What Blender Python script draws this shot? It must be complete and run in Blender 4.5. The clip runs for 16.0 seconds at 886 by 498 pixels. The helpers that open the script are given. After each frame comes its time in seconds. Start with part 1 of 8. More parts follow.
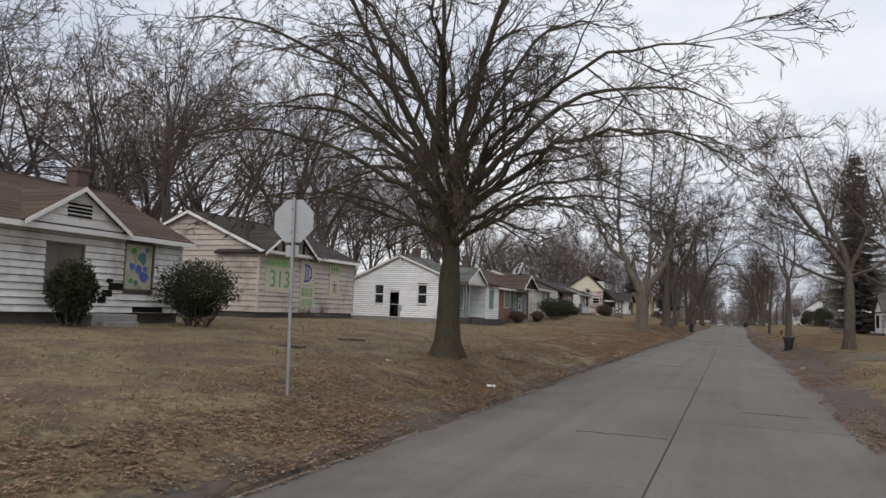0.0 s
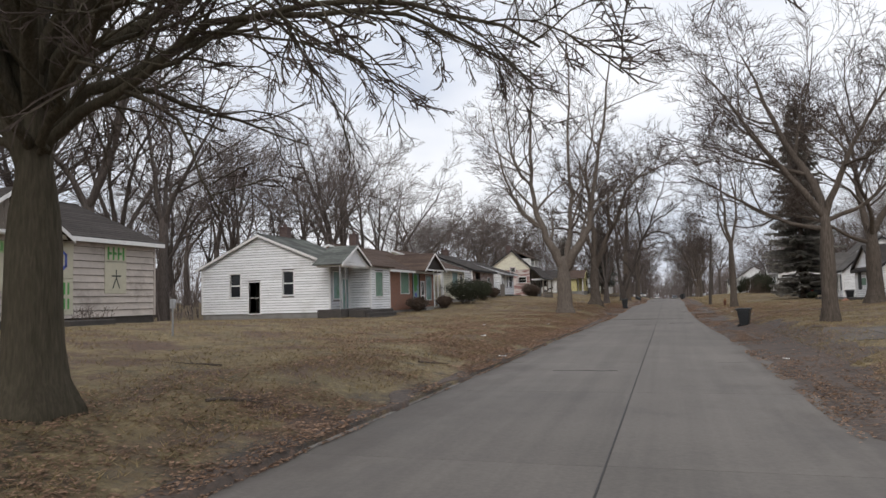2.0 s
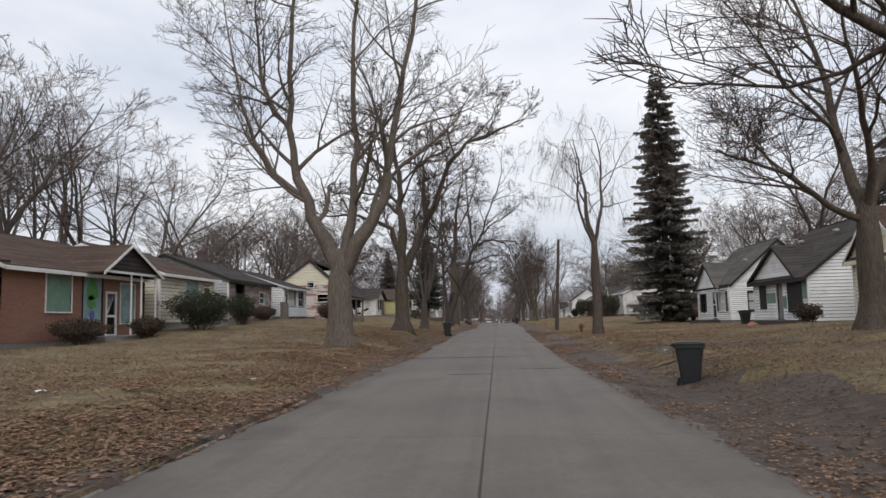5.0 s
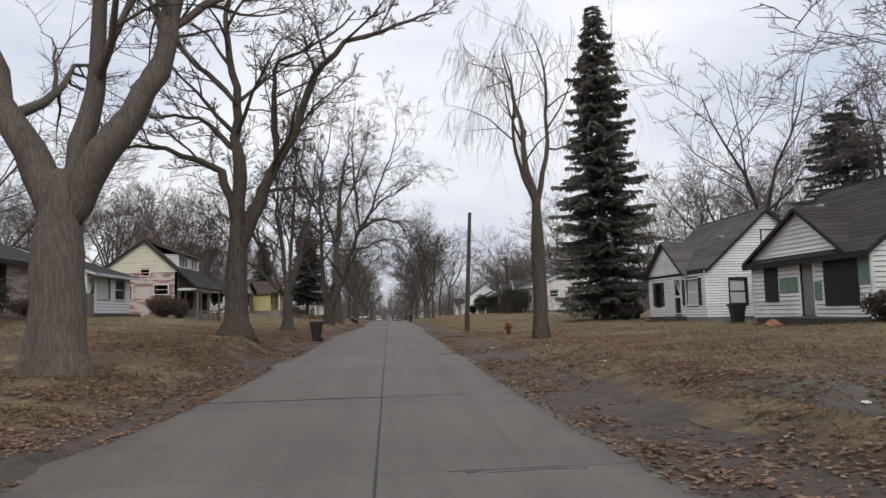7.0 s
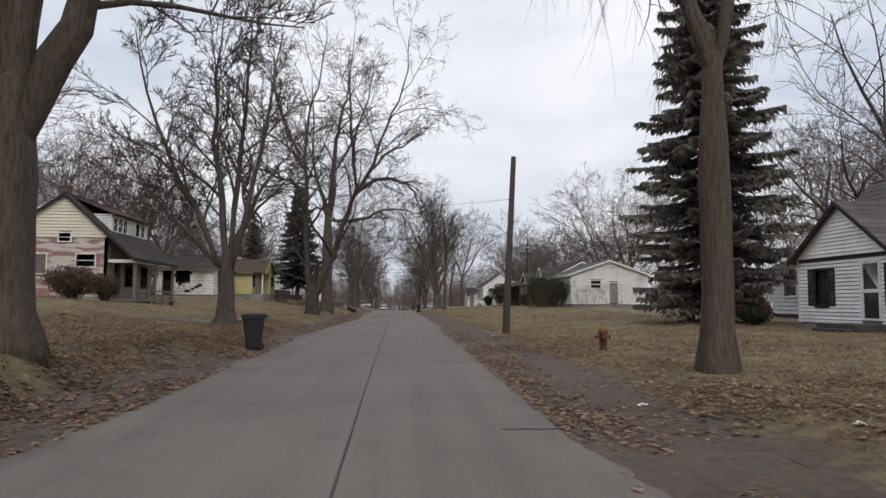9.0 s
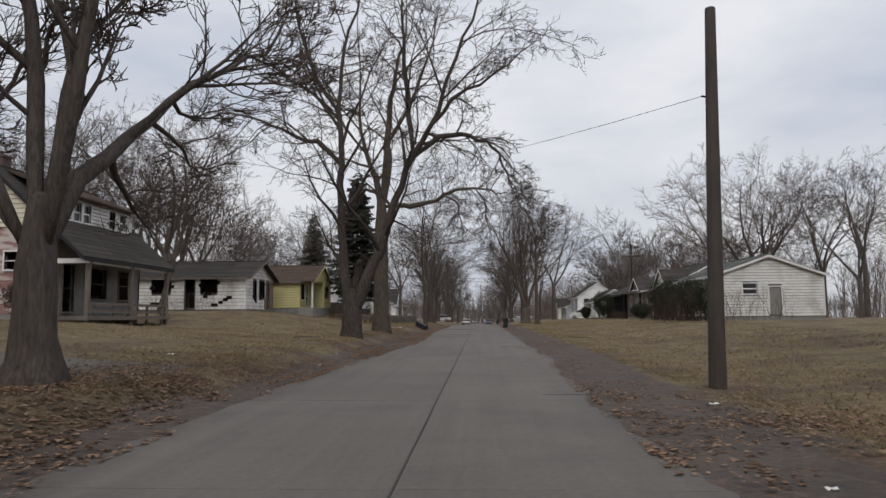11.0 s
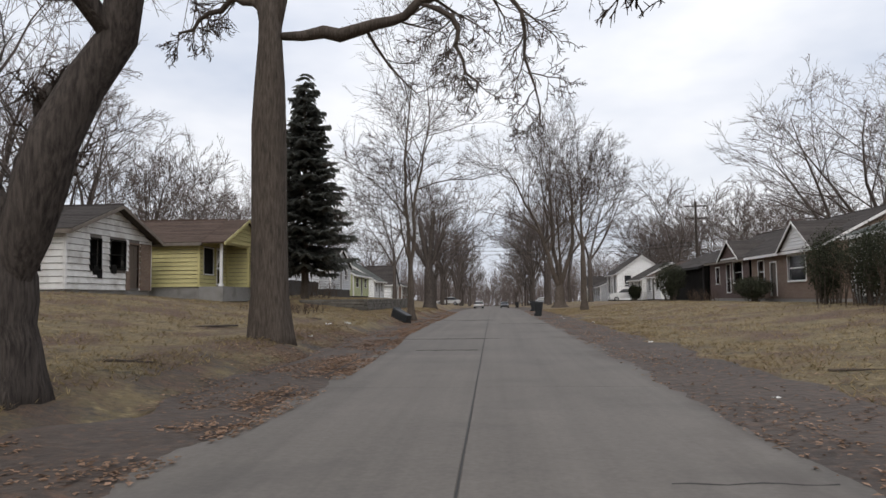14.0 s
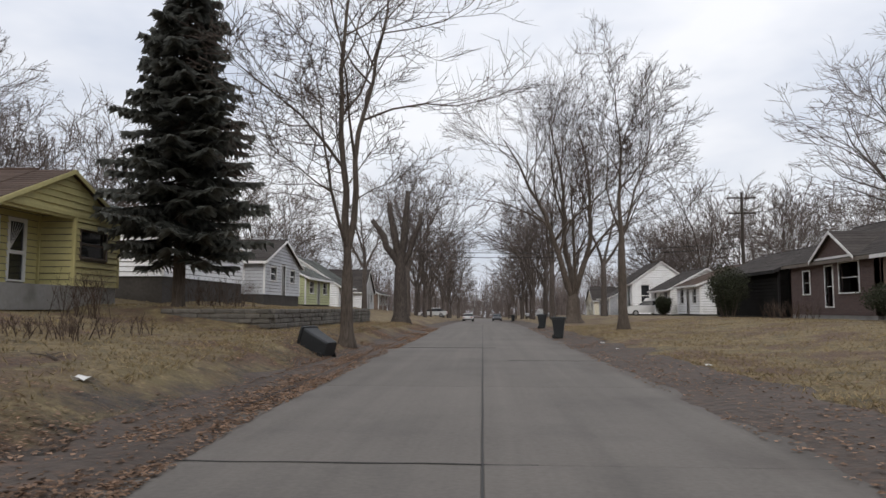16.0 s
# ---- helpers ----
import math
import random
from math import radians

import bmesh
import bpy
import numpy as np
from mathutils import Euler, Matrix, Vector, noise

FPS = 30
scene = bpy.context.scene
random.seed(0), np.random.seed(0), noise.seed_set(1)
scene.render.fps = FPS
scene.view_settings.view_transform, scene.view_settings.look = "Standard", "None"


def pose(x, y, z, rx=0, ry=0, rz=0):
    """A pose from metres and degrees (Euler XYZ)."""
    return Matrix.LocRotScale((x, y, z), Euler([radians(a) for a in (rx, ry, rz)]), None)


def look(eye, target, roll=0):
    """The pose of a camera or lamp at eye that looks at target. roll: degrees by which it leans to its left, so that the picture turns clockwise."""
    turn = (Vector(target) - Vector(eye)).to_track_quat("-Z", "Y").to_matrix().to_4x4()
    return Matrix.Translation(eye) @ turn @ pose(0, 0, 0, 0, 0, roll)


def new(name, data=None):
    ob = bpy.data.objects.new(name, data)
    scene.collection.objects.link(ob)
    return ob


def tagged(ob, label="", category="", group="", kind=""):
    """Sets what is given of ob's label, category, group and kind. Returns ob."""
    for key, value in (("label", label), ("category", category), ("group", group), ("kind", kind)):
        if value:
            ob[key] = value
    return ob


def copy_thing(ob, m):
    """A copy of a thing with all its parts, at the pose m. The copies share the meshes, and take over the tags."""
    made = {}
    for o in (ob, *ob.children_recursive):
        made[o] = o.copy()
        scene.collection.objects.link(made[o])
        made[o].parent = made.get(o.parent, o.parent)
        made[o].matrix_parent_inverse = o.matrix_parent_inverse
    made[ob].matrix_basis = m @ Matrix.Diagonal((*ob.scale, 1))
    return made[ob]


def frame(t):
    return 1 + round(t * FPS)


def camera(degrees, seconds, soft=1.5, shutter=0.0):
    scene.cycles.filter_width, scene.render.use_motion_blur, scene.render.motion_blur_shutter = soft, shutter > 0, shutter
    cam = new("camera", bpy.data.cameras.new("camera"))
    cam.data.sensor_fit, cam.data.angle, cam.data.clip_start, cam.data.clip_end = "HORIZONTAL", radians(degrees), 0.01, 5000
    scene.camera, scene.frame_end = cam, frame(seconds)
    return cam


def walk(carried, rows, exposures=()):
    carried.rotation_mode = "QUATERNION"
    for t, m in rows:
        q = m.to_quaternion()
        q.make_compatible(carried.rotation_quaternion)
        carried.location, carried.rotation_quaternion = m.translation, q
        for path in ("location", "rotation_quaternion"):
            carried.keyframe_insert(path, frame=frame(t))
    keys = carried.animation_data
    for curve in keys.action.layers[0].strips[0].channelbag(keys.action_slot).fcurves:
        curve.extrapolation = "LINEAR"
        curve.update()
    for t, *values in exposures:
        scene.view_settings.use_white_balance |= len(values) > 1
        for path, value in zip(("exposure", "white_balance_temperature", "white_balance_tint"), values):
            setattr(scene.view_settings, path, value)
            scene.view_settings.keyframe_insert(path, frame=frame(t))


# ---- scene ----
# ---------------------------------------------------------------- camera
cam = camera(63.92, 16.0, soft=1.5)
PATH = [
    (0.0, 0.345, 0.000, 1.708, 22.24, 4.81, 2.05),
    (0.5, 0.334, 2.726, 1.702, 23.59, 5.18, 1.84),
    (1.0, 0.301, 5.830, 1.684, 22.25, 5.64, 1.37),
    (1.5, 0.247, 9.204, 1.655, 19.02, 4.91, -0.33),
    (2.0, 0.175, 12.764, 1.616, 17.44, 3.93, -1.56),
    (2.5, 0.090, 16.443, 1.571, 16.53, 3.55, -2.11),
    (3.0, -0.005, 20.191, 1.522, 12.98, 4.28, -1.84),
    (3.5, -0.103, 23.973, 1.472, 7.38, 5.69, -1.93),
    (4.0, -0.198, 27.765, 1.424, 5.25, 6.19, -1.67),
    (6.5, -0.444, 46.651, 1.285, 0.12, 4.38, -2.01),
    (7.0, -0.420, 50.436, 1.285, -4.48, 5.13, -1.56),
    (7.5, -0.370, 54.245, 1.293, -6.19, 5.79, -0.81),
    (8.0, -0.296, 58.086, 1.309, -4.05, 4.70, 0.47),
    (8.5, -0.206, 61.967, 1.330, -3.47, 3.58, 0.52),
    (9.0, -0.107, 65.896, 1.354, -3.77, 4.32, 0.32),
    (11.5, 0.165, 86.306, 1.462, 5.60, 5.35, -0.21),
    (12.0, 0.123, 90.519, 1.473, 7.34, 1.73, -0.23),
    (12.5, 0.047, 94.758, 1.479, 7.18, 1.09, -0.15),
    (13.0, -0.056, 99.014, 1.481, 6.47, 2.28, -0.22),
    (13.5, -0.174, 103.277, 1.480, 5.33, 3.05, -0.53),
    (14.0, -0.296, 107.538, 1.477, 3.95, 3.90, -0.71),
    (14.5, -0.407, 111.793, 1.474, 2.87, 5.07, -0.19),
    (15.0, -0.497, 116.040, 1.470, 3.47, 5.06, -0.06),
    (15.5, -0.555, 120.283, 1.468, 3.35, 4.80, -0.06),
    (16.0, -0.575, 124.532, 1.467, 3.19, 4.77, 0.10),
]


def aim(x, y, z, yaw, pitch, roll):
    a, b = radians(yaw), radians(pitch)
    ahead = Vector((-math.sin(a) * math.cos(b), math.cos(a) * math.cos(b), math.sin(b)))
    eye = Vector((x, y, z))
    return look(eye, eye + ahead * 2.0, roll)


walk(cam, [(t, aim(*row)) for t, *row in PATH], exposures=[(0.0, -0.05), (1.0, 0.08), (3.0, 0.08), (4.0, 0.0), (6.5, 0.0), (9.0, -0.05), (11.5, -0.3), (12.0, -0.24), (12.6, 0.0), (13.2, 0.08), (14.2, 0.05), (16.0, 0.0)])

# ---------------------------------------------------------------- sky and sun
SUN_AZ, SUN_EL = radians(172.0), radians(40.0)
world = bpy.data.worlds.new("overcast_sky")
scene.world = world
world.use_nodes = True
wn, wl = world.node_tree.nodes, world.node_tree.links
wn.clear()
out = wn.new("ShaderNodeOutputWorld")
bg = wn.new("ShaderNodeBackground")
sky = wn.new("ShaderNodeTexSky")
sky.sky_type = "NISHITA"
sky.sun_disc = False
sky.sun_elevation, sky.sun_rotation = SUN_EL, -SUN_AZ
sky.air_density, sky.dust_density = 1.0, 3.0
scale = wn.new("ShaderNodeVectorMath")
scale.operation = "SCALE"
scale.inputs["Scale"].default_value = 0.10
tex = wn.new("ShaderNodeTexCoord")
mapping = wn.new("ShaderNodeMapping")
mapping.inputs["Scale"].default_value = (1.0, 1.0, 2.6)
cloud = wn.new("ShaderNodeTexNoise")
cloud.inputs["Scale"].default_value = 2.2
cloud.inputs["Detail"].default_value = 5.0
cloud.inputs["Roughness"].default_value = 0.5
ramp = wn.new("ShaderNodeValToRGB")
ramp.color_ramp.elements[0].position, ramp.color_ramp.elements[0].color = 0.34, (0.66, 0.71, 0.82, 1)
ramp.color_ramp.elements[1].position, ramp.color_ramp.elements[1].color = 0.60, (1.02, 1.02, 1.05, 1)
mix = wn.new("ShaderNodeMix")
mix.data_type = "RGBA"
mix.inputs["Factor"].default_value = 0.85
wl.new(sky.outputs["Color"], scale.inputs[0])
wl.new(tex.outputs["Generated"], mapping.inputs["Vector"])
wl.new(mapping.outputs["Vector"], cloud.inputs["Vector"])
wl.new(cloud.outputs["Fac"], ramp.inputs["Fac"])
wl.new(scale.outputs["Vector"], mix.inputs["A"])
wl.new(ramp.outputs["Color"], mix.inputs["B"])
# an overcast dome is brighter overhead than at the horizon
height = wn.new("ShaderNodeSeparateXYZ")
wl.new(tex.outputs["Generated"], height.inputs[0])
rise = wn.new("ShaderNodeMath")
rise.operation = "MULTIPLY_ADD"
rise.inputs[1].default_value, rise.inputs[2].default_value = 0.42, 0.94
wl.new(height.outputs["Z"], rise.inputs[0])
least = wn.new("ShaderNodeMath")
least.operation = "MAXIMUM"
least.inputs[1].default_value = 0.94
wl.new(rise.outputs[0], least.inputs[0])
dome = wn.new("ShaderNodeVectorMath")
dome.operation = "SCALE"
wl.new(mix.outputs["Result"], dome.inputs[0])
wl.new(least.outputs[0], dome.inputs["Scale"])
wl.new(dome.outputs["Vector"], bg.inputs["Color"])
bg.inputs["Strength"].default_value = 1.0
wl.new(bg.outputs["Background"], out.inputs["Surface"])

sun_data = bpy.data.lights.new("sun", "SUN")
sun_data.energy, sun_data.angle, sun_data.color = 0.85, radians(25), (1.0, 0.97, 0.93)
sun = new("sun", sun_data)
sun.matrix_world = look((0, 0, 0), (math.sin(SUN_AZ) * -math.cos(SUN_EL), math.cos(SUN_AZ) * -math.cos(SUN_EL), -math.sin(SUN_EL)))


# ---------------------------------------------------------------- materials
def material(name, base, rough=0.8, vary=0.18, fine=9.0, coarse=0.9, bump=0.25, metallic=0.0, stain=None, stain_at=(0.55, 0.75), stain_scale=0.6, per_object=0.0, island=0.0, stretch=(1, 1, 1), gloss=None, relief=0.02):
    """Base colour with fine grain, coarse blotches, optional stain colour and relief, at the size of the world."""
    m = bpy.data.materials.new(name)
    m.use_nodes = True
    n, l = m.node_tree.nodes, m.node_tree.links
    bsdf = n["Principled BSDF"]
    bsdf.inputs["Roughness"].default_value, bsdf.inputs["Metallic"].default_value = rough, metallic
    geo = n.new("ShaderNodeNewGeometry")
    sc = n.new("ShaderNodeMapping")
    sc.inputs["Scale"].default_value = stretch
    l.new(geo.outputs["Position"], sc.inputs["Vector"])
    a = n.new("ShaderNodeTexNoise")
    a.inputs["Scale"].default_value, a.inputs["Detail"].default_value = fine, 6.0
    b = n.new("ShaderNodeTexNoise")
    b.inputs["Scale"].default_value, b.inputs["Detail"].default_value = coarse, 4.0
    l.new(sc.outputs["Vector"], a.inputs["Vector"])
    l.new(sc.outputs["Vector"], b.inputs["Vector"])
    add = n.new("ShaderNodeMath")
    add.operation = "ADD"
    l.new(a.outputs["Fac"], add.inputs[0])
    l.new(b.outputs["Fac"], add.inputs[1])
    mr = n.new("ShaderNodeMapRange")
    mr.inputs["From Min"].default_value, mr.inputs["From Max"].default_value = 0.65, 1.35
    mr.inputs["To Min"].default_value, mr.inputs["To Max"].default_value = 1 - vary, 1 + vary
    l.new(add.outputs[0], mr.inputs["Value"])
    value = mr.outputs["Result"]
    if per_object or island:
        src = n.new("ShaderNodeObjectInfo").outputs["Random"] if per_object else geo.outputs["Random Per Island"]
        k = per_object or island
        r2 = n.new("ShaderNodeMapRange")
        r2.inputs["To Min"].default_value, r2.inputs["To Max"].default_value = 1 - k, 1 + k
        l.new(src, r2.inputs["Value"])
        mul = n.new("ShaderNodeMath")
        mul.operation = "MULTIPLY"
        l.new(value, mul.inputs[0])
        l.new(r2.outputs["Result"], mul.inputs[1])
        value = mul.outputs[0]
    col = n.new("ShaderNodeVectorMath")
    col.operation = "SCALE"
    col.inputs[0].default_value = base
    l.new(value, col.inputs["Scale"])
    color = col.outputs["Vector"]
    if stain:
        s = n.new("ShaderNodeTexNoise")
        s.inputs["Scale"].default_value, s.inputs["Detail"].default_value, s.inputs["Roughness"].default_value = stain_scale, 8.0, 0.65
        l.new(sc.outputs["Vector"], s.inputs["Vector"])
        f = n.new("ShaderNodeMapRange")
        f.inputs["From Min"].default_value, f.inputs["From Max"].default_value = stain_at
        l.new(s.outputs["Fac"], f.inputs["Value"])
        mx = n.new("ShaderNodeMix")
        mx.data_type = "RGBA"
        l.new(f.outputs["Result"], mx.inputs["Factor"])
        l.new(color, mx.inputs["A"])
        mx.inputs["B"].default_value = (*stain, 1)
        color = mx.outputs["Result"]
    l.new(color, bsdf.inputs["Base Color"])
    if gloss is not None:
        bsdf.inputs["Specular IOR Level"].default_value = gloss
    if bump:
        bp = n.new("ShaderNodeBump")
        bp.inputs["Strength"].default_value, bp.inputs["Distance"].default_value = bump, relief
        l.new(a.outputs["Fac"], bp.inputs["Height"])
        l.new(bp.outputs["Normal"], bsdf.inputs["Normal"])
    return m


def brick_material(name, c1, c2, mortar, patch=None):
    """Courses of 20 x 6.5 cm brick, read along both wall directions, with a painted or weathered patch colour."""
    m = material(name, c1, 0.88, 0.12, 14.0, 0.7, 0.2)
    n, l = m.node_tree.nodes, m.node_tree.links
    bsdf = n["Principled BSDF"]
    geo = n.new("ShaderNodeNewGeometry")
    sep = n.new("ShaderNodeSeparateXYZ")
    l.new(geo.outputs["Position"], sep.inputs[0])
    s = n.new("ShaderNodeMath")
    l.new(sep.outputs["X"], s.inputs[0])
    l.new(sep.outputs["Y"], s.inputs[1])
    comb = n.new("ShaderNodeCombineXYZ")
    l.new(s.outputs[0], comb.inputs["X"])
    l.new(sep.outputs["Z"], comb.inputs["Y"])
    br = n.new("ShaderNodeTexBrick")
    br.inputs["Scale"].default_value = 1.0
    br.inputs["Brick Width"].default_value, br.inputs["Row Height"].default_value, br.inputs["Mortar Size"].default_value = 0.21, 0.075, 0.006
    br.inputs["Color1"].default_value, br.inputs["Color2"].default_value, br.inputs["Mortar"].default_value = (*c1, 1), (*c2, 1), (*mortar, 1)
    l.new(comb.outputs[0], br.inputs["Vector"])
    color = br.outputs["Color"]
    if patch:
        ns = n.new("ShaderNodeTexNoise")
        ns.inputs["Scale"].default_value, ns.inputs["Detail"].default_value = 0.9, 7.0
        mp = n.new("ShaderNodeMapping")
        mp.inputs["Scale"].default_value = (0.9, 0.9, 4.5)
        l.new(geo.outputs["Position"], mp.inputs["Vector"])
        l.new(mp.outputs["Vector"], ns.inputs["Vector"])
        f = n.new("ShaderNodeMapRange")
        f.inputs["From Min"].default_value, f.inputs["From Max"].default_value = 0.46, 0.56
        l.new(ns.outputs["Fac"], f.inputs["Value"])
        mx = n.new("ShaderNodeMix")
        mx.data_type = "RGBA"
        l.new(f.outputs["Result"], mx.inputs["Factor"])
        l.new(color, mx.inputs["A"])
        mx.inputs["B"].default_value = (*patch, 1)
        color = mx.outputs["Result"]
    l.new(color, bsdf.inputs["Base Color"])
    return m


def road_material():
    """Old concrete: mottled, worn lighter along the wheel tracks, with mud carried in from the verges."""
    m = material("road_concrete", (0.130, 0.116, 0.101), 0.86, 0.16, 18.0, 0.4, 0.25, stain=(0.092, 0.083, 0.074), stain_at=(0.50, 0.8), stain_scale=0.5, per_object=0.06)
    n, l = m.node_tree.nodes, m.node_tree.links
    bsdf = n["Principled BSDF"]
    color = bsdf.inputs["Base Color"].links[0].from_socket
    geo = n.new("ShaderNodeNewGeometry")
    sep = n.new("ShaderNodeSeparateXYZ")
    l.new(geo.outputs["Position"], sep.inputs[0])

    def node(kind, op, a, b):
        x = n.new(kind)
        x.operation = op
        for k, v in enumerate((a, b)):
            if isinstance(v, float):
                x.inputs[k].default_value = v
            else:
                l.new(v, x.inputs[k])
        return x.outputs[0]

    def span(v, a, b, c, d):
        r = n.new("ShaderNodeMapRange")
        for key, val in (("From Min", a), ("From Max", b), ("To Min", c), ("To Max", d)):
            r.inputs[key].default_value = val
        l.new(v, r.inputs["Value"])
        return r.outputs["Result"]

    def noise_tex(scale, stretch):
        mp = n.new("ShaderNodeMapping")
        mp.inputs["Scale"].default_value = stretch
        l.new(geo.outputs["Position"], mp.inputs["Vector"])
        t = n.new("ShaderNodeTexNoise")
        t.inputs["Scale"].default_value, t.inputs["Detail"].default_value, t.inputs["Roughness"].default_value = scale, 7.0, 0.62
        l.new(mp.outputs["Vector"], t.inputs["Vector"])
        return t.outputs["Fac"]

    off = node("ShaderNodeMath", "ABSOLUTE", node("ShaderNodeMath", "ADD", sep.outputs["X"], 0.75), 0.0)
    ragged = node("ShaderNodeMath", "ADD", off, span(noise_tex(0.8, (1.0, 0.45, 1.0)), 0.3, 0.7, -1.0, 1.0))
    mud = span(ragged, 2.4, 4.1, 0.0, 0.85)
    mx = n.new("ShaderNodeMix")
    mx.data_type = "RGBA"
    l.new(mud, mx.inputs["Factor"])
    l.new(color, mx.inputs["A"])
    mx.inputs["B"].default_value = (0.070, 0.058, 0.049, 1)
    streak = n.new("ShaderNodeVectorMath")
    streak.operation = "SCALE"
    l.new(mx.outputs["Result"], streak.inputs[0])
    l.new(span(noise_tex(1.0, (2.6, 0.05, 1.0)), 0.3, 0.7, 0.86, 1.12), streak.inputs["Scale"])
    l.new(streak.outputs["Vector"], bsdf.inputs["Base Color"])
    return m


def leafy(m, share=0.4):
    """Thin leaves and needles let some light through."""
    n, l = m.node_tree.nodes, m.node_tree.links
    bsdf = n["Principled BSDF"]
    tr = n.new("ShaderNodeBsdfTranslucent")
    l.new(bsdf.inputs["Base Color"].links[0].from_socket, tr.inputs["Color"])
    mx = n.new("ShaderNodeMixShader")
    mx.inputs[0].default_value = share
    l.new(bsdf.outputs[0], mx.inputs[1])
    l.new(tr.outputs[0], mx.inputs[2])
    l.new(mx.outputs[0], n["Material Output"].inputs["Surface"])
    return m


M = {}
M["concrete"] = road_material()
M["kerb"] = material("kerb_concrete", (0.22, 0.205, 0.185), 0.9, 0.2, 10.0, 1.2, 0.4, stain=(0.10, 0.085, 0.07), stain_at=(0.45, 0.7), stain_scale=0.9)
M["tar"] = material("joint_tar", (0.03, 0.028, 0.026), 0.7, 0.2)
M["drive"] = material("driveway_concrete", (0.112, 0.098, 0.084), 0.9, 0.18, 12.0, 0.6, 0.3, stain=(0.075, 0.062, 0.049), stain_at=(0.40, 0.58), stain_scale=0.8)
M["bare_wood"] = material("broken_pale_wood", (0.27, 0.24, 0.20), 0.85, 0.2)
# the barks' stain is upright dark streaks, painting the shade of crevices
M["bark"] = material("tree_bark", (0.125, 0.102, 0.084), 0.92, 0.34, 30.0, 1.6, 1.0, stain=(0.052, 0.043, 0.036), stain_at=(0.42, 0.72), stain_scale=20.0, stretch=(1, 1, 0.14), gloss=0.08, relief=0.035)
M["bark_dark"] = material("dark_wet_bark", (0.120, 0.100, 0.088), 0.92, 0.34, 30.0, 1.6, 1.0, stain=(0.052, 0.045, 0.041), stain_at=(0.42, 0.72), stain_scale=20.0, stretch=(1, 1, 0.14), gloss=0.08, relief=0.035)
M["bark_wet"] = material("blackened_wet_bark", (0.092, 0.077, 0.067), 0.9, 0.34, 30.0, 1.6, 1.0, stain=(0.026, 0.022, 0.020), stain_at=(0.42, 0.72), stain_scale=20.0, stretch=(1, 1, 0.14), gloss=0.1, relief=0.035)
M["bark_moss"] = material("mossy_tree_bark", (0.085, 0.072, 0.052), 0.92, 0.34, 30.0, 1.6, 1.0, stain=(0.050, 0.046, 0.030), stain_at=(0.42, 0.72), stain_scale=20.0, stretch=(1, 1, 0.14), gloss=0.08, relief=0.035)
M["bark_pale"] = material("pale_sycamore_bark", (0.165, 0.138, 0.116), 0.92, 0.34, 30.0, 1.6, 1.0, stain=(0.085, 0.070, 0.058), stain_at=(0.42, 0.72), stain_scale=20.0, stretch=(1, 1, 0.14), gloss=0.08, relief=0.035)
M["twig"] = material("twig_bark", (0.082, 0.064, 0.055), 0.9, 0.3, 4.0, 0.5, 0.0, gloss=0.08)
# twig bark paled for the woods: distance haze put into the colour
M["twig_far"] = material("hazed_twig_bark", (0.165, 0.138, 0.127), 0.9, 0.3, 2.0, 0.3, 0.0, island=0.25, gloss=0.08)
M["needle"] = leafy(material("spruce_needles", (0.138, 0.142, 0.126), 0.8, 0.4, 3.0, 0.6, 0.0, island=0.35, gloss=0.08), 0.45)
M["needle_grey"] = leafy(material("grey_spruce_needles", (0.235, 0.222, 0.196), 0.85, 0.35, 3.0, 0.6, 0.0, island=0.35, gloss=0.08), 0.45)
M["shrub"] = leafy(material("evergreen_shrub_leaves", (0.052, 0.056, 0.036), 0.75, 0.4, 4.0, 0.8, 0.0, island=0.4, gloss=0.08), 0.35)
M["shrub_brown"] = material("bare_shrub_twigs", (0.085, 0.062, 0.048), 0.9, 0.4, 4.0, 0.8, 0.0, island=0.3, gloss=0.08)
M["leaf"] = leafy(material("fallen_leaves", (0.262, 0.172, 0.118), 0.85, 0.3, 3.0, 0.5, 0.0, island=0.55, gloss=0.08), 0.3)
M["grass"] = leafy(material("dormant_grass", (0.275, 0.212, 0.118), 0.9, 0.3, 2.0, 0.35, 0.0, island=0.4, gloss=0.08), 0.4)
M["paper"] = material("white_litter", (0.72, 0.71, 0.68), 0.7, 0.12)
M["white"] = material("white_siding", (0.80, 0.80, 0.80), 0.62, 0.06, 5.0, 0.5, 0.08, stain=(0.5, 0.48, 0.44), stain_at=(0.54, 0.85), stain_scale=0.7, per_object=0.09)
M["white_dirty"] = material("dirty_white_shingle_siding", (0.76, 0.75, 0.72), 0.75, 0.1, 5.0, 0.6, 0.12, stain=(0.36, 0.33, 0.29), stain_at=(0.47, 0.74), stain_scale=0.9, per_object=0.06)
M["tan"] = material("tan_shingle_siding", (0.48, 0.425, 0.375), 0.8, 0.12, 6.0, 0.6, 0.15, stain=(0.20, 0.17, 0.145), stain_at=(0.52, 0.78), stain_scale=0.8, per_object=0.09)
M["cream"] = material("cream_siding", (0.70, 0.66, 0.52), 0.7, 0.08, 5.0, 0.5, 0.1, stain=(0.42, 0.37, 0.28), stain_at=(0.58, 0.85), stain_scale=0.6, per_object=0.05)
M["grey"] = material("grey_siding", (0.50, 0.505, 0.52), 0.7, 0.1, 5.0, 0.5, 0.1, stain=(0.28, 0.27, 0.26), stain_at=(0.55, 0.8), stain_scale=0.7, per_object=0.06)
M["yellow"] = material("yellow_siding", (0.56, 0.50, 0.235), 0.7, 0.1, 5.0, 0.5, 0.1, stain=(0.42, 0.37, 0.20), stain_at=(0.55, 0.85), stain_scale=0.8, per_object=0.05)
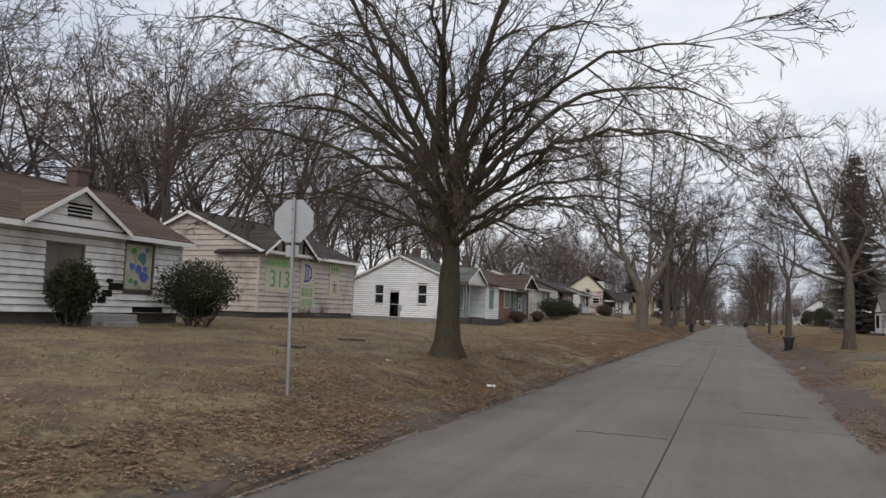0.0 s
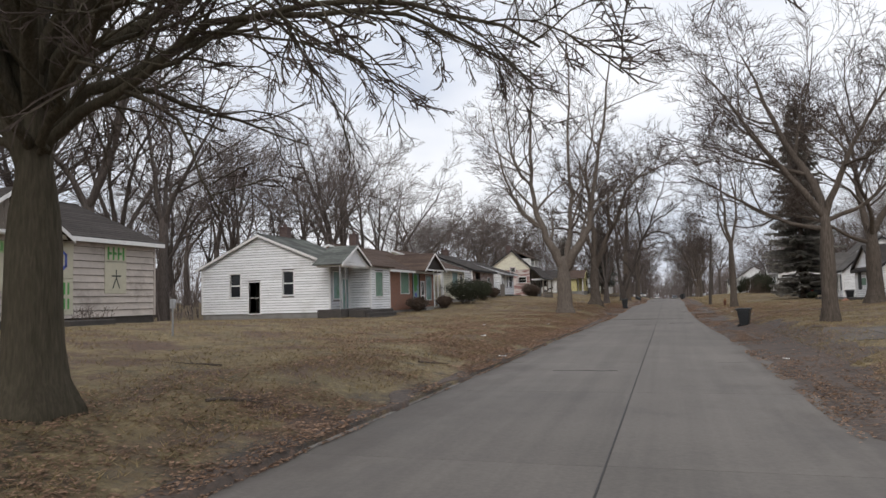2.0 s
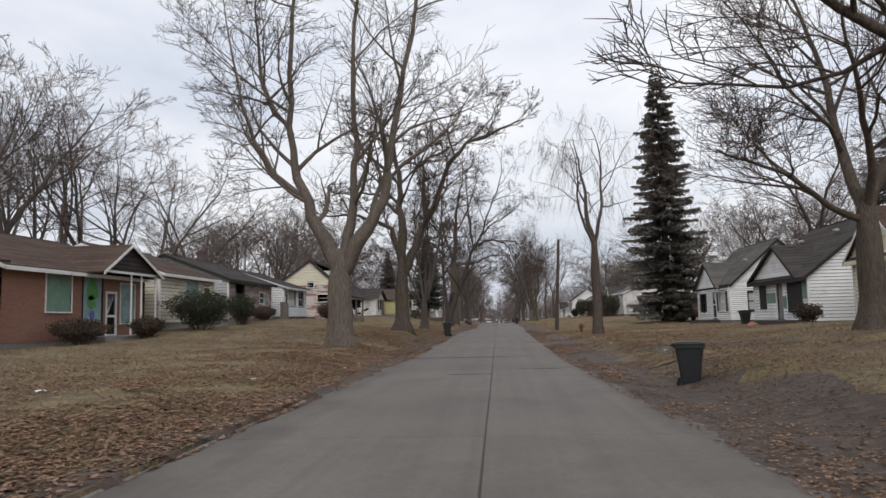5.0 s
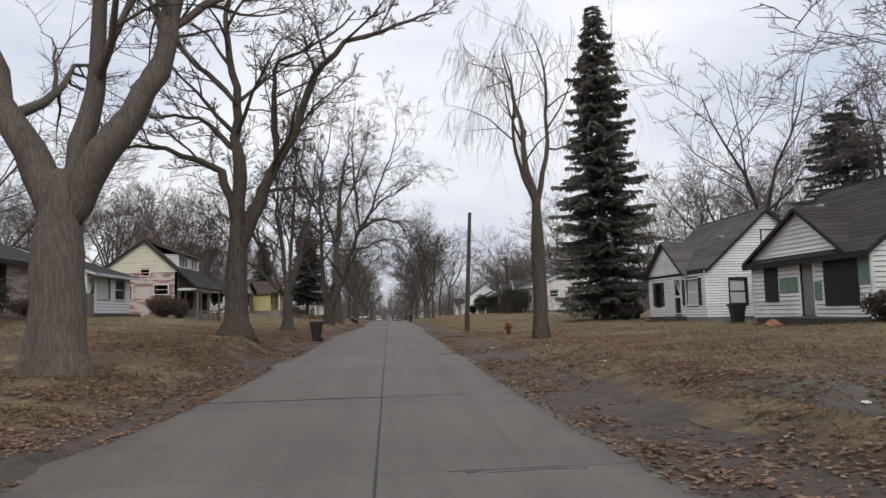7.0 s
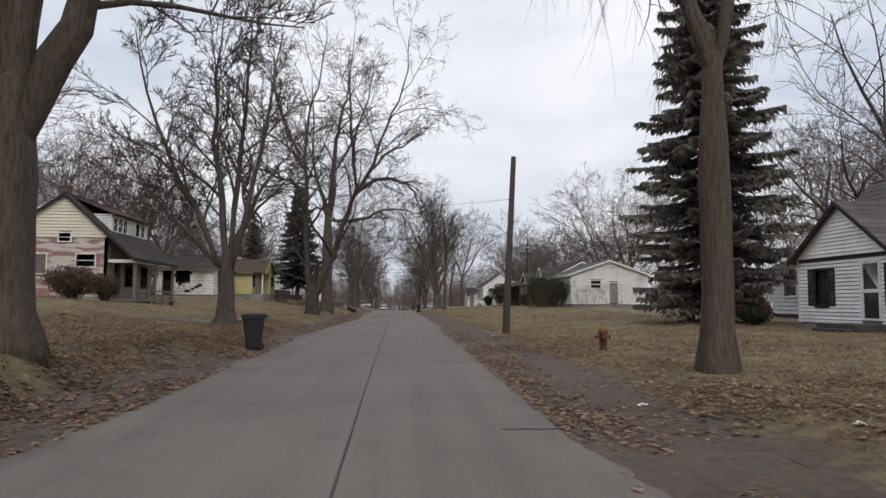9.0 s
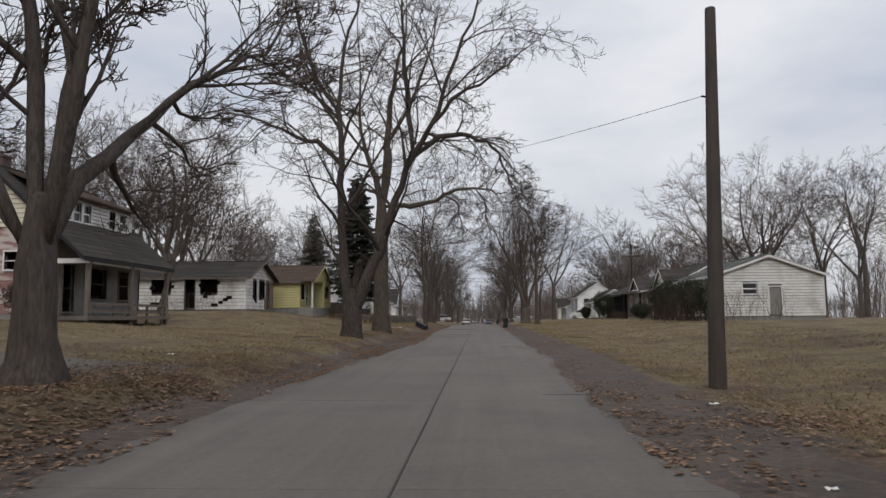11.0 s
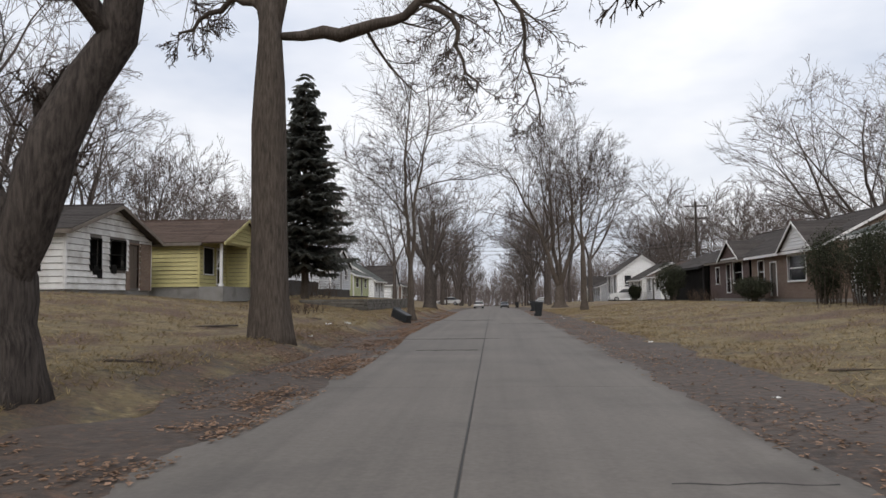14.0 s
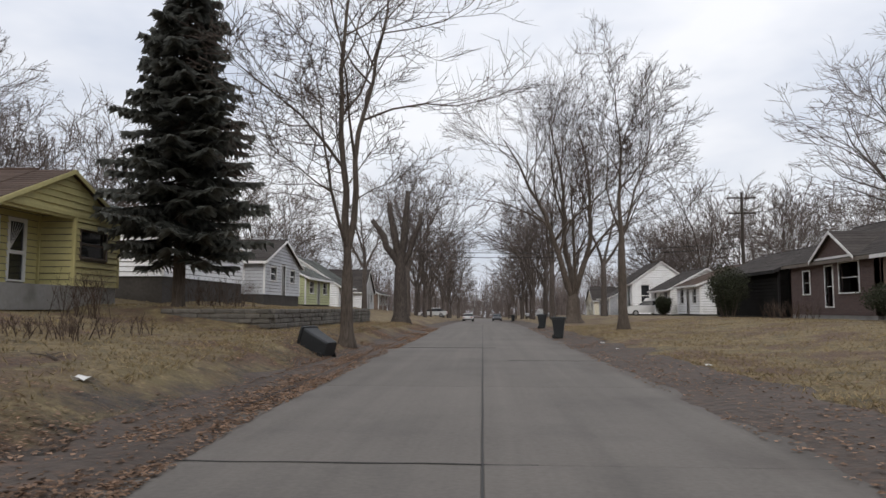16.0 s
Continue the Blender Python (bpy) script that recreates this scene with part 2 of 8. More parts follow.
M["lime"] = material("pale_green_siding", (0.48, 0.50, 0.28), 0.7, 0.1, 5.0, 0.5, 0.1, per_object=0.05)
# dark wall core that paints the shadow lines between siding boards
M["lap_shade"] = material("lap_shadow_backing", (0.16, 0.145, 0.13), 0.9, 0.2, 6.0, 0.8, 0.1)
M["trim"] = material("white_trim_paint", (0.76, 0.75, 0.73), 0.6, 0.08, 8.0, 1.0, 0.1, stain=(0.4, 0.36, 0.31), stain_at=(0.58, 0.8), stain_scale=2.0)
M["darktrim"] = material("dark_trim_paint", (0.035, 0.033, 0.033), 0.6, 0.15, gloss=0.15)
# dark foundation and stoop colour, with the shade under houses and porches painted in
M["found_dark"] = material("dark_shaded_foundation", (0.075, 0.068, 0.062), 0.9, 0.2, 8.0, 1.0, 0.3, gloss=0.15)
M["found"] = material("foundation_block", (0.27, 0.26, 0.245), 0.9, 0.16, 8.0, 1.0, 0.3, stain=(0.13, 0.12, 0.105), stain_at=(0.5, 0.75), stain_scale=1.0)
M["roof_worn"] = material("sun_bleached_roof_shingles", (0.098, 0.090, 0.084), 0.92, 0.22, 7.0, 0.7, 0.5, stain=(0.135, 0.125, 0.115), stain_at=(0.5, 0.75), stain_scale=0.6, island=0.16, gloss=0.12)
M["roof_dark"] = material("dark_roof_shingles", (0.057, 0.050, 0.046), 0.92, 0.22, 7.0, 0.7, 0.5, stain=(0.068, 0.062, 0.056), stain_at=(0.55, 0.8), stain_scale=0.6, island=0.16, gloss=0.12)
M["roof_brown"] = material("brown_roof_shingles", (0.085, 0.060, 0.048), 0.92, 0.22, 7.0, 0.7, 0.5, stain=(0.115, 0.086, 0.068), stain_at=(0.55, 0.8), stain_scale=0.6, island=0.16, gloss=0.12)
M["roof_grey"] = material("mossy_grey_roof_shingles", (0.095, 0.100, 0.092), 0.92, 0.22, 7.0, 0.7, 0.5, stain=(0.19, 0.20, 0.18), stain_at=(0.5, 0.75), stain_scale=0.7, island=0.16, gloss=0.12)
M["glass"] = material("window_glass", (0.02, 0.022, 0.025), 0.06, 0.1, 3.0, 0.4, 0.0)
M["blind"] = material("window_blind", (0.55, 0.54, 0.50), 0.8, 0.08)
M["black"] = material("black_painted_board", (0.012, 0.012, 0.013), 0.7, 0.2, 6.0, 0.8, 0.1)
# black for charred parts, and for the painted dark of rooms behind broken windows
M["soot"] = material("char_and_room_dark", (0.014, 0.013, 0.012), 0.95, 0.3, gloss=0.15)
M["brown"] = material("brown_door_paint", (0.11, 0.085, 0.068), 0.6, 0.12, 6.0, 0.8, 0.1)
M["greydoor"] = material("grey_door_paint", (0.24, 0.23, 0.215), 0.6, 0.12, 6.0, 0.8, 0.1)
M["green_board"] = material("green_painted_board", (0.16, 0.26, 0.19), 0.8, 0.15, 5.0, 1.0, 0.1, stain=(0.30, 0.33, 0.30), stain_at=(0.5, 0.75), stain_scale=1.6)
M["teal_board"] = material("teal_painted_board", (0.26, 0.36, 0.36), 0.8, 0.15, 5.0, 1.2, 0.1, stain=(0.12, 0.26, 0.15), stain_at=(0.5, 0.68), stain_scale=1.4)
M["mural_board"] = material("cream_painted_board", (0.50, 0.47, 0.36), 0.8, 0.1, 5.0, 0.9, 0.1)
M["mural_green"] = material("green_mural_paint", (0.10, 0.32, 0.09), 0.8, 0.15)
M["mural_pale"] = material("pale_green_mural_paint", (0.36, 0.44, 0.24), 0.8, 0.2, 7.0, 2.0, 0.1, stain=(0.18, 0.34, 0.12), stain_at=(0.5, 0.62), stain_scale=5.0)
M["mural_blue"] = material("blue_mural_paint", (0.10, 0.14, 0.45), 0.8, 0.15)
M["mural_teal"] = material("teal_mural_paint", (0.07, 0.20, 0.20), 0.8, 0.2)
M["mural_mixed"] = material("cream_mural_paint", (0.52, 0.48, 0.36), 0.8, 0.15, 6.0, 1.5, 0.1, stain=(0.36, 0.38, 0.24), stain_at=(0.5, 0.62), stain_scale=3.2)
M["wood_grey"] = material("weathered_wood", (0.17, 0.145, 0.12), 0.9, 0.25, 7.0, 1.2, 0.3, stretch=(1, 1, 0.4))
M["wood_dark"] = material("creosoted_pole_wood", (0.06, 0.048, 0.04), 0.9, 0.3, 7.0, 1.2, 0.4, stretch=(1, 1, 0.2))
M["bin"] = material("dark_bin_plastic", (0.018, 0.02, 0.022), 0.5, 0.2, 12.0, 1.5, 0.08)
M["rubber"] = material("black_rubber", (0.012, 0.012, 0.012), 0.8, 0.2)
M["hydrant"] = material("rusty_red_hydrant_paint", (0.125, 0.036, 0.022), 0.6, 0.25, 14.0, 3.0, 0.2, stain=(0.15, 0.07, 0.03), stain_at=(0.5, 0.7), stain_scale=6.0)
M["hyd_top"] = material("yellow_hydrant_paint", (0.22, 0.10, 0.03), 0.6, 0.2, 14.0, 3.0, 0.2)
M["galv"] = material("galvanised_steel", (0.33, 0.33, 0.33), 0.5, 0.12, 12.0, 2.0, 0.05, metallic=0.7)
M["sign_back"] = material("aluminium_sign_back", (0.40, 0.41, 0.42), 0.55, 0.08, 10.0, 2.0, 0.05, metallic=0.5)
M["steel"] = material("dark_steel", (0.05, 0.05, 0.05), 0.5, 0.2, metallic=0.6)
M["stone"] = material("retaining_wall_stone", (0.13, 0.118, 0.102), 0.92, 0.2, 6.0, 0.9, 0.5, per_object=0.2, stain=(0.07, 0.066, 0.05), stain_at=(0.5, 0.7), stain_scale=1.2)
M["car_dark"] = material("dark_car_paint", (0.025, 0.027, 0.032), 0.3, 0.05)
M["car_white"] = material("white_van_paint", (0.62, 0.62, 0.61), 0.35, 0.05, 3.0, 0.5, 0.0, stain=(0.4, 0.38, 0.35), stain_at=(0.6, 0.85))
M["car_silver"] = material("silver_car_paint", (0.42, 0.43, 0.44), 0.35, 0.05)
M["lens_red"] = material("red_lamp_lens", (0.30, 0.02, 0.02), 0.3, 0.05)
M["tarp"] = material("orange_tarp", (0.26, 0.105, 0.055), 0.7, 0.15)
M["stucco_red"] = brick_material("orange_brick", (0.31, 0.150, 0.095), (0.25, 0.120, 0.080), (0.20, 0.15, 0.125))
M["brick_pink"] = brick_material("painted_pink_brick", (0.33, 0.165, 0.145), (0.26, 0.12, 0.11), (0.36, 0.30, 0.28), patch=(0.56, 0.50, 0.46))
M["brick_rose"] = brick_material("weathered_rose_brick", (0.26, 0.165, 0.145), (0.20, 0.13, 0.12), (0.30, 0.26, 0.245), patch=(0.36, 0.315, 0.29))
M["brick_brown"] = brick_material("brown_brick", (0.112, 0.070, 0.061), (0.082, 0.053, 0.049), (0.15, 0.125, 0.113))
M["brick_tan"] = brick_material("tan_brick", (0.205, 0.142, 0.104), (0.150, 0.098, 0.074), (0.22, 0.185, 0.155))
M["brick_grey"] = brick_material("grey_brown_brick", (0.21, 0.17, 0.15), (0.16, 0.13, 0.118), (0.24, 0.215, 0.20))


# ---------------------------------------------------------------- builders
def mesh_object(name, verts, faces, mat, smooth=False):
    me = bpy.data.meshes.new(name)
    me.from_pydata(verts, [], faces)
    me.materials.append(mat)
    if smooth:
        me.polygons.foreach_set("use_smooth", [True] * len(me.polygons))
    me.update()
    return new(name, me)


def thing(name, place, label, category, group="", kind=""):
    e = new(name)
    e.location = place
    e.empty_display_size = 0.2
    e["base"] = [float(v) for v in place]
    return tagged(e, label, category, group, kind)


def origin(ob):
    """World place of a thing or of a part under it (parts are never turned or shifted)."""
    p = Vector((0, 0, 0))
    while ob is not None:
        p += ob.location
        ob = ob.parent
    return p


class Shape:
    """A mesh in the making, in world metres."""

    def __init__(self):
        self.v, self.f = [], []

    def poly(self, pts):
        i = len(self.v)
        self.v += [tuple(p) for p in pts]
        self.f.append(tuple(range(i, i + len(pts))))

    def hexa(self, p):
        """Eight corners: four below (round), four above."""
        i = len(self.v)
        self.v += [tuple(q) for q in p]
        self.f += [tuple(i + k for k in f) for f in ((3, 2, 1, 0), (4, 5, 6, 7), (0, 1, 5, 4), (1, 2, 6, 5), (2, 3, 7, 6), (3, 0, 4, 7))]
        return self

    def box(self, a, b):
        (x0, y0, z0), (x1, y1, z1) = a, b
        return self.hexa([(x0, y0, z0), (x1, y0, z0), (x1, y1, z0), (x0, y1, z0), (x0, y0, z1), (x1, y0, z1), (x1, y1, z1), (x0, y1, z1)])

    def prism(self, outline, shift):
        """A flat outline (3D points) carried along shift."""
        n, i = len(outline), len(self.v)
        s = Vector(shift)
        self.v += [tuple(p) for p in outline] + [tuple(Vector(p) + s) for p in outline]
        self.f.append(tuple(range(i + n - 1, i - 1, -1)))
        self.f.append(tuple(range(i + n, i + 2 * n)))
        for k in range(n):
            j = (k + 1) % n
            self.f.append((i + k, i + j, i + n + j, i + n + k))
        return self

    def tube(self, pts, radii, sides=6, cap=True):
        i = len(self.v)
        pts = [Vector(p) for p in pts]
        u = None
        for k, p in enumerate(pts):
            d = (pts[min(k + 1, len(pts) - 1)] - pts[max(k - 1, 0)]).normalized()
            if u is None:
                u = d.cross(Vector((0, 0, 1)) if abs(d.z) < 0.9 else Vector((1, 0, 0))).normalized()
            u = (u - d * u.dot(d)).normalized()
            w = d.cross(u)
            for s in range(sides):
                a = 2 * math.pi * s / sides
                self.v.append(tuple(p + (u * math.cos(a) + w * math.sin(a)) * radii[k]))
        for k in range(len(pts) - 1):
            for s in range(sides):
                j = (s + 1) % sides
                self.f.append((i + k * sides + s, i + k * sides + j, i + (k + 1) * sides + j, i + (k + 1) * sides + s))
        if cap:
            self.f.append(tuple(range(i + sides - 1, i - 1, -1)))
            e = i + (len(pts) - 1) * sides
            self.f.append(tuple(range(e, e + sides)))
        return self

    def add_bm(self, bm):
        i = len(self.v)
        bm.verts.index_update()
        self.v += [tuple(v.co) for v in bm.verts]
        self.f += [tuple(i + v.index for v in f.verts) for f in bm.faces]
        bm.free()
        return self

    def rounded(self, a, b, r=0.03, seg=2):
        """A box with bevelled edges."""
        bm = bmesh.new()
        bmesh.ops.create_cube(bm, size=1)
        for v in bm.verts:
            v.co = Vector([(a[k] + b[k]) / 2 + v.co[k] * (b[k] - a[k]) for k in range(3)])
        bmesh.ops.bevel(bm, geom=bm.edges[:], offset=r, segments=seg, affect="EDGES", profile=0.5)
        return self.add_bm(bm)


def weld(shape):
    """Corners that meet become one."""
    seen, idx, verts = {}, [], []
    for v in shape.v:
        k = tuple(round(c, 4) for c in v)
        if k not in seen:
            seen[k] = len(verts)
            verts.append(v)
        idx.append(seen[k])
    shape.v, shape.f = verts, [tuple(idx[i] for i in f) for f in shape.f]
    return shape


def part(name, shape, mat, parent, label="", smooth=False):
    o = origin(parent)
    ob = mesh_object(name, [(x - o.x, y - o.y, z - o.z) for x, y, z in shape.v], shape.f, mat, smooth)
    ob.parent = parent
    return tagged(ob, label)


def lerp_table(table, y):
    if y <= table[0][0]:
        return table[0][1]
    for (a, za), (b, zb) in zip(table, table[1:]):
        if y <= b:
            k = (y - a) / (b - a)
            k = k * k * (3 - 2 * k)
            return za + (zb - za) * k
    return table[-1][1]


# ---------------------------------------------------------------- lie of the land
KERB_L, KERB_R, SEAM = -4.4, 3.4, -0.58
ROAD_Z = [(-60, -0.33), (40, -0.31), (55, -0.29), (85, 0.02), (140, 0.13), (165, 0.08), (320, -1.5), (700, -5.5)]
LEFT_NEAR = [(-60, 0.1), (18, 0.30), (45, 0.14), (64, 0.25), (77, 0.66), (92, 0.50), (115, 0.50), (125, 0.56), (146, 0.72), (180, 0.5), (320, -1.1), (700, -5)]
LEFT_FAR = [(-60, 0.9), (20, 0.82), (34, 0.95), (54, 0.55), (64, 0.6), (78, 1.15), (88, 1.55), (98, 1.6), (108, 1.35), (116, 1.05), (135, 1.88), (146, 1.55), (160, 2.1), (180, 1.9), (320, 0.2), (700, -4)]
RIGHT_NEAR = [(-60, 0.0), (30, 0.1), (44, 0.28), (60, 0.22), (78, 0.18), (95, 0.08), (125, 0.28), (160, 0.40), (181, 0.28), (320, -1.2), (700, -5)]
RIGHT_FAR = [(-60, 0.7), (55, 0.85), (65, 0.8), (76, 0.5), (90, 0.5), (110, 0.7), (130, 1.0), (160, 0.95), (185, 0.85), (216, 0.6), (320, -0.6), (700, -4)]

BANK = [(-60, 3.2), (58, 3.2), (74, 1.5), (700, 1.5)]


def smooth01(k):
    k = min(max(k, 0.0), 1.0)
    return k * k * (3 - 2 * k)


def road_z(y):
    return lerp_table(ROAD_Z, y)


def ground_z(x, y, rough=True):
    r = road_z(y)
    if KERB_L <= x <= KERB_R:
        return r - 0.16
    if x < KERB_L:
        d, near, far, dn, df = KERB_L - x, lerp_table(LEFT_NEAR, y), lerp_table(LEFT_FAR, y), lerp_table(BANK, y), 12.5
    else:
        d, near, far, dn, df = x - KERB_R, lerp_table(RIGHT_NEAR, y), lerp_table(RIGHT_FAR, y), 1.8, 9.5
    edge = r + 0.07
    z = edge + (near - edge) * smooth01(d / dn) + (far - near) * smooth01((d - dn) / df)
    if x < -7.7 and 147.5 < y < 172:
        k = smooth01((-7.75 - x) / 0.3) * smooth01((y - 148.0) / 0.4) * smooth01((171 - y) / 6)
        z += k * max(0.0, 1.36 + 0.035 * min(12, -7.7 - x) - z)
    if rough:
        k = min(1.0, d / 1.0)
        z += k * (0.045 * noise.noise((x * 0.5, y * 0.5, 3.1)) + 0.02 * noise.noise((x * 1.9, y * 1.9, 7.7)))
    return z


# ---------------------------------------------------------------- ground, road, kerbs
def ground_material():
    m = bpy.data.materials.new("winter_lawn_and_dirt")
    m.use_nodes = True
    n, l = m.node_tree.nodes, m.node_tree.links
    bsdf = n["Principled BSDF"]
    bsdf.inputs["Roughness"].default_value = 0.95
    geo = n.new("ShaderNodeNewGeometry")

    def tex(scale, detail=6.0, rough=0.6):
        t = n.new("ShaderNodeTexNoise")
        t.inputs["Scale"].default_value, t.inputs["Detail"].default_value, t.inputs["Roughness"].default_value = scale, detail, rough
        l.new(geo.outputs["Position"], t.inputs["Vector"])
        return t.outputs["Fac"]

    def rng(v, a, b, c=0.0, d=1.0):
        r = n.new("ShaderNodeMapRange")
        r.inputs["From Min"].default_value, r.inputs["From Max"].default_value = a, b
        r.inputs["To Min"].default_value, r.inputs["To Max"].default_value = c, d
        l.new(v, r.inputs["Value"])
        return r.outputs["Result"]

    def mixc(f, a, b):
        x = n.new("ShaderNodeMix")
        x.data_type = "RGBA"
        l.new(f, x.inputs["Factor"])
        for key, v in (("A", a), ("B", b)):
            if isinstance(v, tuple):
                x.inputs[key].default_value = (*v, 1)
            else:
                l.new(v, x.inputs[key])
        return x.outputs["Result"]

    def math2(op, a, b):
        x = n.new("ShaderNodeMath")
        x.operation = op
        for k, v in enumerate((a, b)):
            if isinstance(v, float):
                x.inputs[k].default_value = v
            else:
                l.new(v, x.inputs[k])
        return x.outputs[0]

    straw = mixc(rng(tex(0.35), 0.36, 0.64), (0.205, 0.150, 0.074), (0.155, 0.122, 0.060))
    straw = mixc(rng(tex(2.6), 0.45, 0.72), straw, (0.235, 0.176, 0.096))
    straw = mixc(rng(tex(1.3, 8.0, 0.75), 0.50, 0.60), straw, (0.092, 0.072, 0.040))
    straw = mixc(rng(tex(3.6, 9.0, 0.75), 0.52, 0.64), straw, (0.310, 0.240, 0.125))
    straw = mixc(rng(tex(9.0), 0.54, 0.75), straw, (0.070, 0.052, 0.034))
    leafy = mixc(rng(tex(11.0, 3.0), 0.42, 0.62), (0.085, 0.056, 0.038), (0.160, 0.096, 0.060))
    cover = mixc(rng(tex(0.5, 5.0), 0.48, 0.60), straw, leafy)
    dirt = mixc(rng(tex(4.0), 0.4, 0.65), (0.052, 0.045, 0.038), (0.092, 0.078, 0.064))
    dirt = mixc(rng(tex(14.0, 3.0), 0.55, 0.68), dirt, (0.16, 0.095, 0.062))
    sep = n.new("ShaderNodeSeparateXYZ")
    l.new(geo.outputs["Position"], sep.inputs[0])
    off = math2("ABSOLUTE", math2("ADD", sep.outputs["X"], 0.5), 0.0)
    worn = math2("ADD", off, rng(tex(0.8, 9.0, 0.72), 0.3, 0.7, -1.6, 1.6))
    color = mixc(rng(worn, 3.5, 4.7), dirt, cover)
    l.new(color, bsdf.inputs["Base Color"])
    bp = n.new("ShaderNodeBump")
    bp.inputs["Strength"].default_value, bp.inputs["Distance"].default_value = 0.9, 0.10
    l.new(tex(7.0, 8.0, 0.7), bp.inputs["Height"])
    l.new(bp.outputs["Normal"], bsdf.inputs["Normal"])
    return m


M["ground"] = ground_material()
M["mud"] = material("wet_dark_mud", (0.066, 0.050, 0.040), 0.75, 0.42, 6.0, 0.35, 0.8, stain=(0.120, 0.075, 0.052), stain_at=(0.52, 0.66), stain_scale=7.0, gloss=0.3, relief=0.05)


def spaced(*runs):
    vals = []
    for a, b, step in runs:
        k = a
        while k < b - 1e-6:
            vals.append(k)
            k += step
    return vals + [runs[-1][1]]


def build_ground():
    xs = sorted(set(spaced((-400, -120, 40), (-120, -40, 8), (-40, -24, 2), (-24, -12, 0.8), (-12, KERB_L - 0.45, 0.4)) + [KERB_L - 0.25, KERB_L - 0.06, KERB_L - 0.04, KERB_L, 0.0, KERB_R, KERB_R + 0.04, KERB_R + 0.06, KERB_R + 0.25]
                    + spaced((KERB_R + 0.45, 12, 0.4), (12, 22, 0.9), (22, 40, 2), (40, 120, 8), (120, 400, 40))))
    ys = spaced((-70, -10, 5), (-10, 175, 0.7), (175, 260, 3), (260, 700, 16))
    sh = Shape()
    for y in ys:
        for x in xs:
            sh.v.append((x, y, ground_z(x, y)))
    w = len(xs)
    for j in range(len(ys) - 1):
        for i in range(w - 1):
            a = j * w + i
            sh.f.append((a, a + 1, a + w + 1, a + w))
    g = mesh_object("ground", sh.v, sh.f, M["ground"], True)
    tagged(g, "dormant straw-coloured lawn with bare dirt along the road", "ground", kind="structure")


def build_road():
    road = thing("road", (0, 0, 0), "worn grey concrete residential road with a tarred centre joint", "road", kind="structure")
    y, rnd = -40.0, random.Random(4)
    while y < 330:
        length = 6.1 if y < 190 else 24.4
        for a, b in ((KERB_L + 0.02, SEAM - 0.007), (SEAM + 0.007, KERB_R - 0.02)):
            sh = Shape()
            n = 4
            for k in range(n + 1):
                yy = y + 0.004 + (length - 0.008) * k / n
                z = road_z(yy)
                dz = 0.004 * math.sin(yy * 3.1 + a)
                for x, low in ((a, 0.16), (a, 0.006), (a + 0.012, 0), (b - 0.012, 0), (b, 0.006), (b, 0.16)):
                    sh.v.append((x, yy, z - low + dz))
            for k in range(n):
                for i in range(5):
                    q = k * 6 + i
                    sh.f.append((q, q + 1, q + 7, q + 6))
            for e in (0, n * 6):
                sh.f.append(tuple(e + i for i in ((5, 4, 3, 2, 1, 0) if e == 0 else range(6))))
            part("concrete_slab", sh, M["concrete"], road)
        y += length
    # tar that fills the centre joint and the cross joints
    sh = Shape()
    yy = -40.0
    while yy < 320:
        z0, z1 = road_z(yy), road_z(yy + 2)
        w0, w1 = 0.009 + 0.006 * noise.noise((0, yy * 0.9, 1)), 0.009 + 0.006 * noise.noise((0, (yy + 2) * 0.9, 1))
        s0, s1 = SEAM + 0.012 * noise.noise((3, yy * 0.5, 1)), SEAM + 0.012 * noise.noise((3, (yy + 2) * 0.5, 1))
        sh.hexa([(s0 - w0, yy, z0 - 0.03), (s0 + w0, yy, z0 - 0.03), (s1 + w1, yy + 2, z1 - 0.03), (s1 - w1, yy + 2, z1 - 0.03),
                 (s0 - w0, yy, z0 + 0.006), (s0 + w0, yy, z0 + 0.006), (s1 + w1, yy + 2, z1 + 0.006), (s1 - w1, yy + 2, z1 + 0.006)])
        yy += 2
    part("centre_joint", sh, M["tar"], road, "black tar seam along the road's middle")
    for k in range(30):
        yc = -40 + 6.1 * (k + 3) + 0.0
        if rnd.random() < 0.72:
            continue
        sh = Shape()
        xa, xb = (KERB_L + 0.3, KERB_R - 0.3) if rnd.random() < 0.3 else ((KERB_L + 0.3, -0.1) if rnd.random() < 0.6 else (0.1, KERB_R - 0.4))
        x, pts = xa, []
        while x < xb:
            pts.append((x, yc + 0.05 * noise.noise((x * 1.3, yc, 5)), road_z(yc) + 0.001))
            x += 0.25
        sh.tube(pts, [0.004 + 0.010 * abs(noise.noise((p[0] * 2, yc, 9))) for p in pts], 4)
        part("cross_joint", sh, M["tar"], road)
    # ragged cracks
    for yc, xc, ln in ((31, -1.9, 1.6), (56, -1.2, 1.3), (57.5, 0.9, 1.2), (95, 2.0, 1.5), (113, 1.6, 1.2), (17, 1.2, 1.3), (12.5, -1.4, 1.5), (74, 1.8, 1.4), (126, -1.5, 1.6)):
        sh = Shape()
        pts = [(xc + ln * (k / 9 - 0.5), yc + 0.10 * noise.noise((k * 0.9, yc, 2)), road_z(yc) + 0.001) for k in range(10)]
        sh.tube(pts, [0.006 + 0.014 * abs(noise.noise((k * 0.7, yc, 4))) for k in range(10)], 4)
        part("crack", sh, M["tar"], road)


DRIVES_R = ((35.2, 39.6), (57.2, 60.4))
DRIVES_L = ((93.3, 96.3),)


